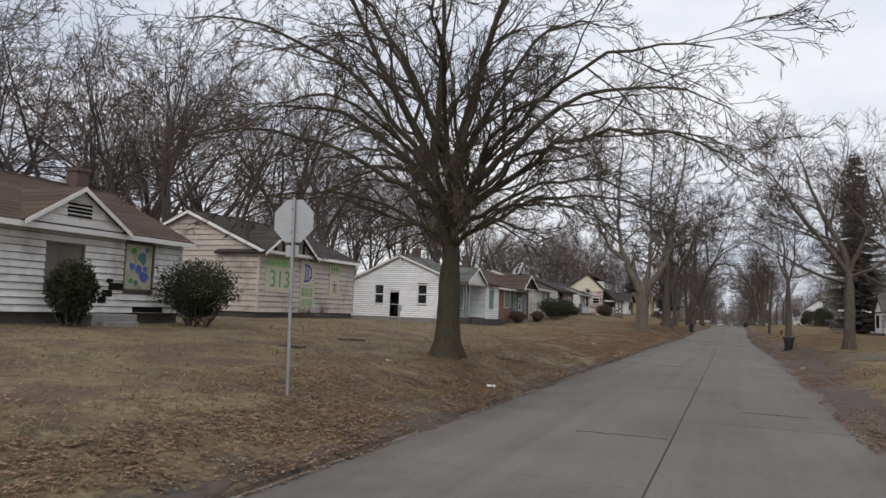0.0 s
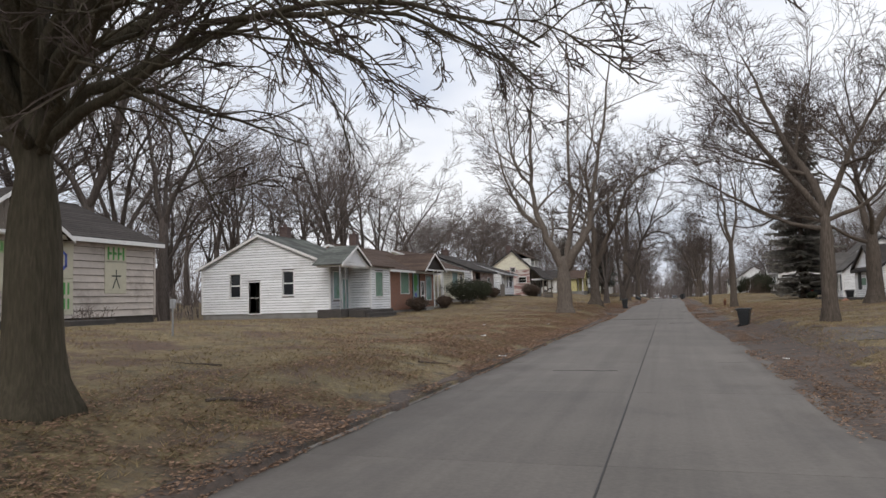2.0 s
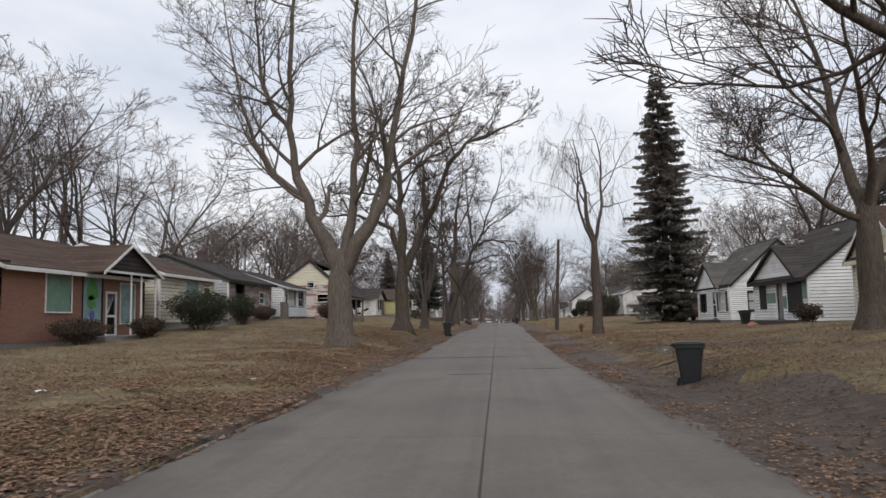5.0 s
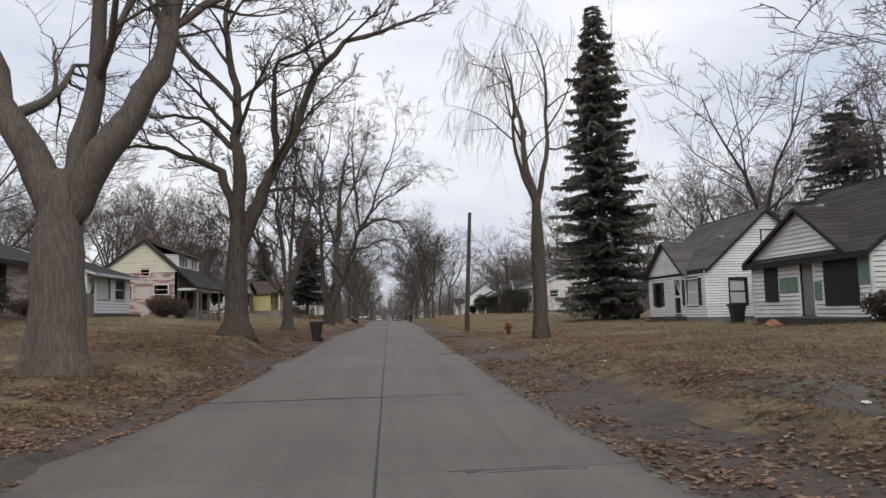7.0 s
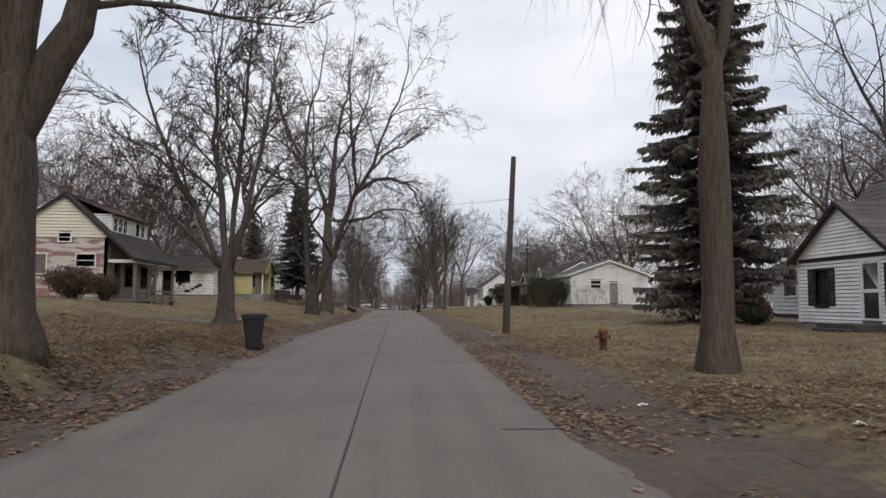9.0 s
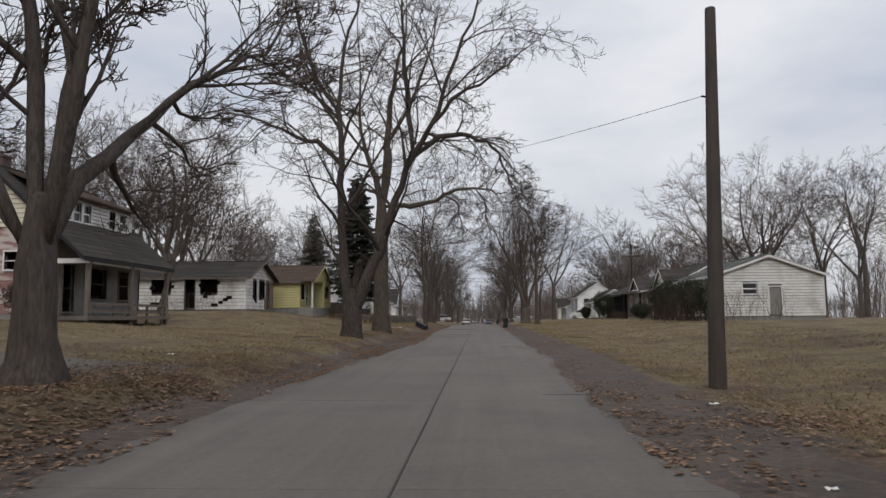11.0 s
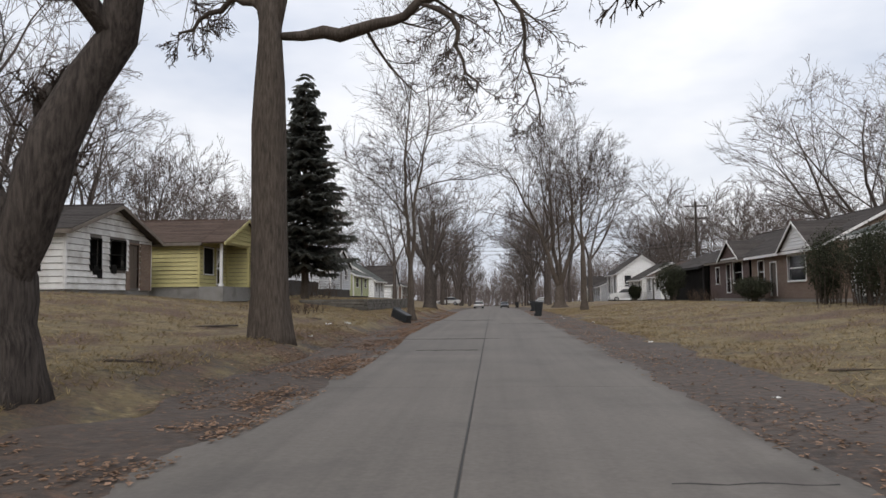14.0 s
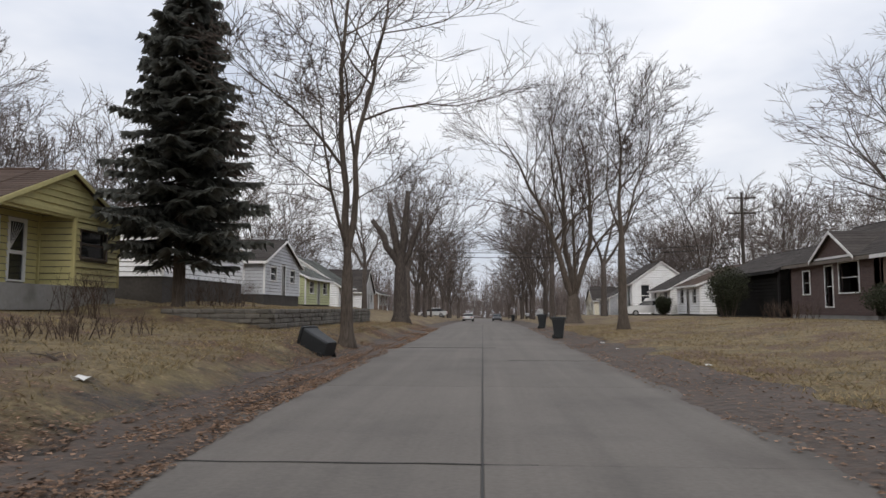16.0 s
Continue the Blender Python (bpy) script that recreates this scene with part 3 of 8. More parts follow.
def build_kerbs():
    for side, drives, x in (("kerb_left", DRIVES_L, KERB_L - 0.15), ("kerb_right", DRIVES_R, KERB_R)):
        k = thing(side, (x, 0, 0), "low worn concrete kerb, half buried in leaves and dirt", "kerb", kind="structure")
        y = -40.0
        while y < 320:
            ln = 3.05 if y < 180 else 12.2
            mid = y + ln / 2
            low = any(a - 1.2 < mid < b + 1.2 for a, b in drives)
            h0 = 0.004 if low else 0.014
            sh, n = Shape(), 3
            ring = ((0, -0.16), (0, h0 - 0.02), (0.02, h0), (0.13, h0), (0.15, h0 - 0.02), (0.15, -0.16))
            for j in range(n + 1):
                yy = y + 0.006 + (ln - 0.012) * j / n
                for dx, dz in ring:
                    sh.v.append((x + dx, yy, road_z(yy) + dz + 0.015 * noise.noise((x, yy * 0.4, 2))))
            for j in range(n):
                for i in range(5):
                    q = j * 6 + i
                    sh.f.append((q, q + 1, q + 7, q + 6))
            sh.f += [(5, 4, 3, 2, 1, 0), tuple(n * 6 + i for i in range(6))]
            part("kerb_stone", sh, M["kerb"], k)
            y += ln


def build_drives():
    for drives, side in ((DRIVES_R, 1), (DRIVES_L, -1)):
        for a, b in drives:
            x0 = KERB_R + 0.16 if side > 0 else KERB_L - 0.16
            d = thing("driveway", (x0, (a + b) / 2, road_z(a)), "cracked grey concrete driveway apron, partly covered with dirt", "driveway", kind="structure")
            for s in range(2):
                xa, xb = x0 + side * (s * 2.6 + 0.01), x0 + side * (s * 2.6 + 2.58)
                sh = Shape()
                nx, ny = 5, 5
                flare = 0.5 if s == 0 else 0.0
                top = []
                for j in range(ny + 1):
                    for i in range(nx + 1):
                        x = xa + (xb - xa) * i / nx
                        fl = flare * (1 - i / nx)
                        y = a - fl + (b - a + 2 * fl) * j / ny
                        gz = ground_z(x, y)
                        if s == 0 and i < 2:
                            gz = road_z(y) + 0.03 + i * 0.03
                        top.append((x, y, gz + 0.018))
                sh.v += top + [(p[0], p[1], p[2] - 0.14) for p in top]
                n = len(top)
                for j in range(ny):
                    for i in range(nx):
                        q = j * (nx + 1) + i
                        sh.f.append((q, q + 1, q + nx + 2, q + nx + 1))
                for i in range(nx):
                    for q in (i, ny * (nx + 1) + i):
                        sh.f.append((q, q + 1, n + q + 1, n + q))
                for j in range(ny):
                    for q in (j * (nx + 1), j * (nx + 1) + nx):
                        sh.f.append((q, q + nx + 1, n + q + nx + 1, n + q))
                part("concrete_slab", sh, M["drive"], d)


build_ground()
build_road()
build_kerbs()
build_drives()


# ---------------------------------------------------------------- trees
def limb(sh, rnd, p, d, length, r0, r1, segs, wander, lift, sides):
    """A bent tapering tube from p towards d. Returns its points, directions and radii."""
    pts, dirs, rads = [p.copy()], [d.copy()], [r0]
    for k in range(segs):
        j = Vector((rnd.uniform(-1, 1), rnd.uniform(-1, 1), rnd.uniform(-1, 1))) * wander
        d = (d + j + Vector((0, 0, lift))).normalized()
        p = p + d * (length / segs)
        pts.append(p.copy())
        dirs.append(d.copy())
        rads.append(r0 + (r1 - r0) * ((k + 1) / segs) ** 0.8)
    sh.tube(pts, rads, sides, cap=False)
    return pts, dirs, rads


def turned(rnd, d, angle):
    """A way that leaves d at about this angle, to a chance side."""
    side = d.cross(Vector((rnd.uniform(-1, 1), rnd.uniform(-1, 1), rnd.uniform(-1, 1))))
    if side.length < 1e-3:
        side = Vector((1, 0, 0))
    return (d * math.cos(angle) + side.normalized() * math.sin(angle)).normalized()


def sprout(big, fine, rnd, pts, dirs, rads, length, level, top, dens, droop, angle=(0.5, 1.0), shrink=(0.42, 0.68), thin=0.006, lod=0, low=-99.0):
    """Side branches along a limb, level by level, down to twigs."""
    n = max(2, int(round(dens[level] * (0.8 + 0.4 * rnd.random()))))
    for k in range(n):
        s = (0.22 + 0.78 * (k + rnd.random()) / n) * (len(pts) - 1)
        i = min(int(s), len(pts) - 2)
        f = s - i
        p = pts[i].lerp(pts[i + 1], f)
        d0 = dirs[i + 1]
        r = (rads[i] + (rads[i + 1] - rads[i]) * f)
        d = turned(rnd, d0, rnd.uniform(*angle))
        if d.z < -0.25 and droop > -0.02:
            d.z *= -0.4
            d.normalize()
        if p.z + d.z * length * 0.5 < low:
            d.z = abs(d.z) * 0.5 + 0.15
            d.normalize()
        ln = length * rnd.uniform(*shrink) * (1.12 - 0.45 * s / (len(pts) - 1))
        rr = max(min(r * 0.62, 0.02 * ln + 0.004), thin)
        last = level == top
        weep = droop < -0.1 and level >= top - 1
        if weep:
            d = Vector((d.x * 0.45, d.y * 0.45, d.z * 0.3 - 0.75)).normalized()
            ln *= 1.9 if last else 1.3
        if last and not lod and not weep:
            ln *= 1.4
        segs = 3 if weep else 1 if last else ((2 if lod else 3) if level == top - 1 else (3 if lod else 5))
        sh = big if level <= 1 else fine
        q = limb(sh, rnd, p, d, ln, rr, thin * (0.4 if last else 1.0), segs, 0.08 if weep else 0.27 if not last else 0.30, max(droop, -0.06), 3 if level >= 2 or (lod and level) else (4 if level or lod else 5))
        if not last:
            sprout(big, fine, rnd, *q, ln, level + 1, top, dens, droop, angle, shrink, thin, lod, low)


def winding(sh, rnd, ctrl, r0, r1, jitter=0.10, steps=3, sides=9):
    """A heavy limb that winds through a few given places. Returns what limb() returns, and its length."""
    c = [Vector(q) for q in ctrl]
    c = [c[0] * 2 - c[1]] + c + [c[-1] * 2 - c[-2]]
    pts = []
    for i in range(1, len(c) - 2):
        for k in range(steps):
            t = k / steps
            a, b, d, e = c[i - 1], c[i], c[i + 1], c[i + 2]
            pts.append(0.5 * (2 * b + (d - a) * t + (2 * a - 5 * b + 4 * d - e) * t * t + (3 * b - a - 3 * d + e) * t ** 3))
    pts.append(c[-2].copy())
    pts = [q if k == 0 else q + Vector((rnd.uniform(-1, 1), rnd.uniform(-1, 1), rnd.uniform(-1, 1))) * jitter * min(1, k / 3) for k, q in enumerate(pts)]
    n = len(pts)
    rads = [(r0 + (r1 - r0) * (k / (n - 1)) ** 0.8) * (1 + 0.16 * math.exp(-((k - 3) / 2) ** 2)) * min(1.0, 0.5 + 0.2 * k) for k in range(n)]
    dirs = [(pts[min(k + 1, n - 1)] - pts[max(k - 1, 0)]).normalized() for k in range(n)]
    sh.tube(pts, rads, sides)
    return (pts, dirs, rads), sum((b - a).length for a, b in zip(pts, pts[1:]))


def tree(name, place, label, seed, trunk_r, trunk_h, stems, dens=(9, 7, 5, 4), top=3, droop=0.03, bark="bark", twig="twig", angle=(0.45, 0.95), flare=1.5, lean=(0, 0), group="", thin=0.009, limbs=(), paths=(), lod=0, bend=0.17, arch=0.03, shrink=(0.42, 0.68)):
    """stems: (yaw, tilt, length, radius) of the main stems above the trunk; limbs: (height, yaw, tilt, length, radius) from the trunk; paths: (places, radius, end radius) of winding limbs."""
    rnd = random.Random(seed)
    base = Vector(place)
    t = thing(name, place, label, "tree", group)
    big, fine = Shape(), Shape()
    p0 = base - Vector((0, 0, 0.35))
    top_p = base + Vector((lean[0], lean[1], trunk_h))
    pts, rads = [p0, base + Vector((0, 0, 0.05))], [trunk_r * flare * 1.08, trunk_r * flare]
    nseg = 3 if lod else 8
    for k in range(1, nseg + 1):
        f = k / nseg
        pts.append(base.lerp(top_p, f) + Vector((rnd.uniform(-1, 1), rnd.uniform(-1, 1), 0)) * trunk_r * 0.05)
        rads.append(trunk_r * (1 + (flare - 1) * math.exp(-f * trunk_h / 0.35) - 0.14 * f - (0 if lod else 0.30 * smooth01((f - 0.62) / 0.38)) + (0 if lod else rnd.uniform(-0.015, 0.015))))
    i0 = len(big.v)
    pts += [pts[-1] + Vector((0, 0, trunk_r * 0.30)), pts[-1] + Vector((0, 0, trunk_r * 0.5))]
    rads += [rads[-1] * 0.72, rads[-1] * 0.3]
    big.tube(pts, rads, 6 if lod else 14, cap=True)
    pts, rads = pts[:-2], rads[:-2]
    if not lod:
        for k in range(i0, len(big.v)):
            v = Vector(big.v[k])
            a = math.atan2(v.y - base.y, v.x - base.x)
            g = 1 + 0.16 * math.sin(a * 5 + seed) * max(0, 1 - (v.z - base.z) / 0.6) + 0.03 * math.sin(a * 3 + v.z * 0.6 + seed)
            big.v[k] = (base.x + (v.x - base.x) * g, base.y + (v.y - base.y) * g, v.z)
    tops = []
    for yaw, tilt, ln, r in stems:
        a, b = radians(yaw), radians(tilt)
        d = Vector((math.cos(a) * math.sin(b), math.sin(a) * math.sin(b), math.cos(b)))
        start = pts[-1] - Vector((0, 0, trunk_r * 0.9)) + Vector((d.x, d.y, 0)) * trunk_r * 0.25
        tops.append((limb(big, rnd, start, d, ln, r, r * 0.14, 6 if lod else 12, bend, arch + max(droop, 0) * 0.5, 5 if lod else 9), ln))
    for h, yaw, tilt, ln, r in limbs:
        a, b = radians(yaw), radians(tilt)
        d = Vector((math.cos(a) * math.sin(b), math.sin(a) * math.sin(b), math.cos(b)))
        start = base.lerp(top_p, min(1.0, h / trunk_h))
        start.z = base.z + h
        tops.append((limb(big, rnd, start, d, ln, r, r * 0.2, 9, 0.21, droop * 0.6, 8), ln))
    for ctrl, r0, r1 in paths:
        tops.append(winding(big, rnd, ctrl, r0, r1))
    for (q, ln) in tops:
        sprout(big, fine, rnd, *q, ln if not paths else ln * 0.72, 0, top, dens, droop, angle, shrink, thin, lod, base.z + 2.6)
    part("trunk", big, M[bark], t, smooth=True)
    part("crown", fine, M[twig], t, "bare fine twigs without leaves")
    return t


def spread(n, tilt, ln, r, seed, jitter=12):
    rnd = random.Random(seed)
    return [(360 * k / n + rnd.uniform(-jitter, jitter), tilt * rnd.uniform(0.75, 1.2), ln * rnd.uniform(0.85, 1.12), r * rnd.uniform(0.85, 1.1)) for k in range(n)]


def at(x, y, dz=0.0):
    return (x, y, ground_z(x, y) + dz)


def arching(x, y, z, runs, r_scale=1.0):
    """Limbs that rise steeply from a trunk's head, arch outwards and hang at the tip: (yaw, reach, rise, droop, radius)."""
    out = []
    for yaw, reach, rise, droop, r in runs:
        c, n = math.cos(radians(yaw)), math.sin(radians(yaw))
        up = max(0.0, 0.34 * rise - 0.5)
        out.append(([(x + c * reach * k, y + n * reach * k, z + up + (rise - up) * f - droop * g) for k, f, g in ((0.0, -0.10, 0), (0.08, 0.14, 0), (0.24, 0.46, 0), (0.48, 0.80, 0.0), (0.76, 0.98, 0.35), (1.0, 1.02, 1.0))], r * r_scale, 0.015))
    return out


# the wide tree by the crossing, with many arching limbs from a short trunk
WX, WY = -7.5, 19.8
tree("street_tree", at(WX, WY), "broad bare street tree with mossy bark and wide arching limbs", 11, 0.36, 3.4,
     [(15, 9, 10.5, 0.19), (140, 10, 10.6, 0.20), (255, 13, 10.0, 0.18)],
     paths=arching(WX, WY, ground_z(WX, WY) + 3.3, ((352, 8.4, 3.6, 2.0, 0.15), (15, 8.0, 5.4, 1.2, 0.15), (335, 8.2, 5.0, 1.0, 0.13), (310, 7.8, 3.4, 1.5, 0.12), (178, 8.6, 5.2, 0.6, 0.16), (205, 8.2, 3.6, 0.7, 0.13), (150, 8.0, 4.2, 0.7, 0.13), (285, 7.0, 5.2, 0.8, 0.13),
                                                    (262, 7.4, 3.4, 1.0, 0.11), (235, 8.0, 5.6, 0.6, 0.13), (60, 7.4, 4.2, 1.0, 0.12), (95, 7.6, 5.6, 0.6, 0.12), (38, 7.4, 2.8, 1.4, 0.10), (190, 6.8, 1.9, 0.6, 0.09), (2, 6.6, 1.8, 1.2, 0.09), (290, 6.2, 1.7, 0.8, 0.08), (120, 6.4, 2.2, 0.8, 0.08), (330, 5.6, 1.2, 1.0, 0.07), (225, 5.8, 1.3, 0.7, 0.07),
                                                    (40, 5.4, 7.8, 0.2, 0.13), (220, 5.8, 8.2, 0.0, 0.14), (320, 5.2, 7.6, 0.2, 0.12), (170, 5.6, 7.8, 0.0, 0.13))),
     dens=(10, 6, 4, 3), droop=-0.03, bark="bark_moss", angle=(0.35, 0.85), bend=0.16, arch=0.0, shrink=(0.32, 0.58), thin=0.008)
# right verge
tree("street_tree", at(6.2, 43.8), "bare street tree with a straight trunk and spreading crooked limbs", 12, 0.29, 4.4,
     [(80, 10, 8.5, 0.2), (200, 30, 7.5, 0.16), (330, 30, 7.0, 0.15), (140, 48, 6.5, 0.12)], limbs=[(3.6, 185, 70, 6.0, 0.10), (3.9, 20, 65, 5.5, 0.10)], dens=(9, 7, 5, 4), angle=(0.5, 1.05), flare=1.25)
tree("street_tree", at(11.4, 58.6), "large bare yard tree with a forked trunk before a house", 13, 0.42, 4.2,
     [(150, 24, 9.0, 0.22), (20, 18, 9.0, 0.22), (260, 32, 7.5, 0.16)], limbs=[(3.4, 190, 62, 6.5, 0.13)], dens=(9, 7, 5, 3), angle=(0.5, 1.05))
tree("street_tree", at(5.5, 78.0), "slender bare tree with drooping twigs beside a hydrant", 14, 0.29, 5.6,
     [(100, 8, 8.0, 0.17), (350, 17, 7.5, 0.13), (190, 24, 6.5, 0.11)], dens=(6, 4, 4, 3), droop=-0.17, angle=(0.5, 1.1), flare=1.25, thin=0.005)
tree("street_tree", at(6.4, 160.5), "thin bare tree with a brushy overgrown stem on the verge", 15, 0.22, 5.0, [(100, 7, 7.5, 0.12), (330, 22, 6.0, 0.07), (200, 25, 5.5, 0.07)], dens=(9, 6, 5, 3))
tree("street_tree", at(6.6, 181.5), "tall bare multi-stemmed street tree", 16, 0.55, 2.6,
     [(200, 18, 14.0, 0.30), (350, 16, 14.0, 0.28), (110, 8, 14.5, 0.28), (270, 30, 11.0, 0.18)], dens=(10, 7, 5, 3), angle=(0.4, 0.85))
# left verge
tree("street_tree", at(-7.05, 65.3), "massive grey-barked street tree forking into heavy stems", 21, 0.55, 3.9, [],
     paths=[([(-7.15, 65.3, 3.2), (-7.40, 65.3, 4.3), (-8.25, 65.3, 5.9), (-8.85, 65.4, 7.5), (-9.10, 65.5, 8.9), (-9.35, 65.7, 12.5), (-9.05, 65.9, 17.0), (-9.25, 66.1, 21.0)], 0.38, 0.03),
            ([(-7.05, 65.3, 3.4), (-6.75, 65.5, 5.0), (-6.50, 65.6, 6.8), (-6.35, 65.7, 8.9), (-6.55, 65.9, 13.0), (-6.25, 66.3, 17.5), (-6.45, 66.5, 22.0)], 0.27, 0.03),
            ([(-6.90, 65.3, 3.2), (-6.25, 65.3, 4.6), (-5.30, 65.3, 6.1), (-4.95, 65.4, 7.5), (-4.75, 65.6, 8.9), (-4.15, 66.1, 12.5), (-3.45, 66.5, 17.0), (-2.95, 66.8, 20.5)], 0.36, 0.03),
            ([(-8.65, 65.3, 6.7), (-9.85, 65.1, 7.8), (-10.65, 65.0, 9.2), (-11.65, 65.3, 12.0), (-12.45, 65.5, 16.4)], 0.20, 0.02),
            ([(-9.15, 65.6, 9.6), (-10.45, 66.3, 11.5), (-11.25, 66.8, 14.6), (-11.25, 67.1, 19.6)], 0.16, 0.02),
            ([(-5.05, 65.4, 7.3), (-3.85, 65.9, 8.4), (-2.45, 66.7, 9.6), (-1.05, 67.3, 11.8)], 0.12, 0.02)], dens=(11, 8, 5, 3), bark="bark_pale", angle=(0.45, 1.0), flare=1.3, shrink=(0.34, 0.60))
tree("street_tree", at(-5.95, 76.9), "tall forked street tree with long winding dark limbs", 22, 0.42, 4.0, [],
     paths=[([(-5.9, 76.9, 3.5), (-5.35, 76.9, 5.1), (-4.7, 76.9, 6.4), (-3.85, 76.7, 8.1), (-3.0, 76.9, 10.3), (-1.9, 77.2, 11.7), (0.2, 77.6, 12.6), (1.6, 77.8, 13.2)], 0.29, 0.04),
            ([(-4.4, 76.8, 6.9), (-4.55, 76.5, 8.2), (-4.5, 76.3, 9.5), (-4.2, 76.2, 10.7), (-2.9, 75.8, 11.1), (-1.4, 75.4, 12.2)], 0.15, 0.03),
            ([(-5.95, 76.9, 3.5), (-5.85, 77.0, 6.4), (-6.0, 77.2, 8.1), (-6.0, 77.4, 10.0), (-6.35, 77.3, 11.7), (-6.25, 77.0, 13.4), (-5.6, 76.9, 16.0), (-5.2, 76.9, 19.2)], 0.28, 0.03),
            ([(-5.95, 76.9, 3.9), (-6.3, 76.8, 6.3), (-6.9, 76.6, 6.85), (-8.3, 76.4, 7.4), (-9.2, 76.2, 7.55), (-11.0, 75.8, 7.3)], 0.19, 0.03),
            ([(-5.95, 77.1, 7.5), (-6.4, 77.3, 7.95), (-7.5, 77.6, 8.95), (-9.0, 77.8, 9.1), (-10.4, 78.0, 9.15)], 0.13, 0.03),
            ([(-6.0, 77.2, 9.3), (-6.7, 77.4, 10.2), (-8.0, 77.6, 11.4), (-8.8, 77.8, 12.6), (-9.3, 78.0, 14.4)], 0.13, 0.03)], dens=(10, 7, 5, 4), thin=0.011, angle=(0.5, 1.05), shrink=(0.28, 0.50))
tree("street_tree", at(-6.2, 92.0), "vase-shaped bare tree with many upright dark stems", 23, 0.30, 2.6, [],
     paths=[([(-6.2, 92.0, 2.2), (-6.1, 92.9, 3.6), (-5.9, 94.8, 5.2), (-5.65, 97.0, 6.7), (-5.3, 99.5, 8.2), (-5.0, 101.0, 10.0)], 0.17, 0.02),
            ([(-6.2, 92.0, 2.2), (-6.6, 92.2, 5.0), (-6.9, 92.4, 8.5), (-6.7, 92.5, 12.4)], 0.17, 0.02),
            ([(-6.3, 92.0, 2.3), (-7.4, 91.6, 4.8), (-8.7, 91.4, 7.6), (-9.4, 91.0, 11.0)], 0.14, 0.02),
            ([(-6.1, 92.0, 2.3), (-5.5, 91.6, 4.5), (-4.8, 91.2, 7.5), (-4.3, 91.0, 11.0)], 0.14, 0.02),
            ([(-6.2, 92.0, 2.6), (-6.0, 92.6, 6.0), (-5.8, 93.0, 10.0), (-5.6, 93.0, 13.0)], 0.14, 0.02),
            ([(-6.3, 92.0, 2.4), (-7.9, 92.6, 4.0), (-9.6, 93.2, 5.6), (-11.2, 93.6, 7.8)], 0.11, 0.02)], dens=(11, 8, 6, 3), thin=0.011, bark="bark_dark", angle=(0.4, 0.9), shrink=(0.30, 0.54))
tree("street_tree", at(-5.8, 115.0), "old pruned street tree forking low into heavy dark stems", 24, 0.47, 2.0, [],
     paths=[([(-5.9, 115.0, 1.3), (-6.05, 115.0, 2.6), (-6.25, 115.0, 3.9), (-6.35, 115.1, 6.8), (-6.4, 115.2, 9.4), (-6.5, 115.3, 11.5), (-6.3, 115.6, 14.5), (-5.6, 116.0, 17.6), (-5.2, 116.2, 21.6)], 0.30, 0.02),
            ([(-5.7, 115.0, 1.3), (-5.3, 115.0, 2.7), (-4.45, 115.0, 4.5), (-3.8, 114.9, 6.9), (-2.85, 114.8, 8.9), (-1.8, 114.7, 10.9), (-0.9, 114.6, 13.5), (0.3, 114.4, 16.4), (0.7, 114.4, 20.0)], 0.31, 0.02),
            ([(-2.9, 114.8, 8.9), (-3.2, 115.0, 12.0), (-3.5, 115.2, 16.0), (-3.2, 115.4, 20.6)], 0.17, 0.02),
            ([(-6.4, 115.3, 11.0), (-8.0, 115.6, 13.6), (-8.8, 115.9, 16.8), (-9.0, 116.0, 20.0)], 0.14, 0.02),
            ([(-2.9, 114.8, 8.8), (-1.7, 114.9, 9.8), (-0.2, 115.1, 9.85), (0.85, 115.2, 9.35), (1.35, 115.3, 8.4), (1.7, 115.3, 7.55), (2.1, 115.3, 6.4)], 0.15, 0.02),
            ([(-6.3, 115.2, 8.5), (-7.3, 115.4, 9.6), (-8.4, 115.3, 9.9), (-9.8, 115.2, 10.7), (-11.6, 115.3, 11.3), (-13.8, 115.5, 10.9)], 0.15, 0.02),
            ([(-6.35, 115.2, 10.0), (-7.4, 115.7, 11.8), (-9.2, 116.2, 13.2), (-11.0, 116.6, 15.2)], 0.12, 0.02),
            ([(-2.4, 114.7, 9.8), (-1.0, 114.2, 11.4), (0.9, 113.9, 12.4), (2.8, 113.7, 13.8)], 0.12, 0.02),
            ([(-5.78, 115.1, 1.6), (-5.7, 115.5, 3.2), (-5.62, 115.6, 4.1)], 0.18, 0.14)], dens=(12, 7, 5, 3), thin=0.010, flare=1.14, angle=(0.5, 1.1), droop=-0.02, shrink=(0.30, 0.54), bark="bark_wet")
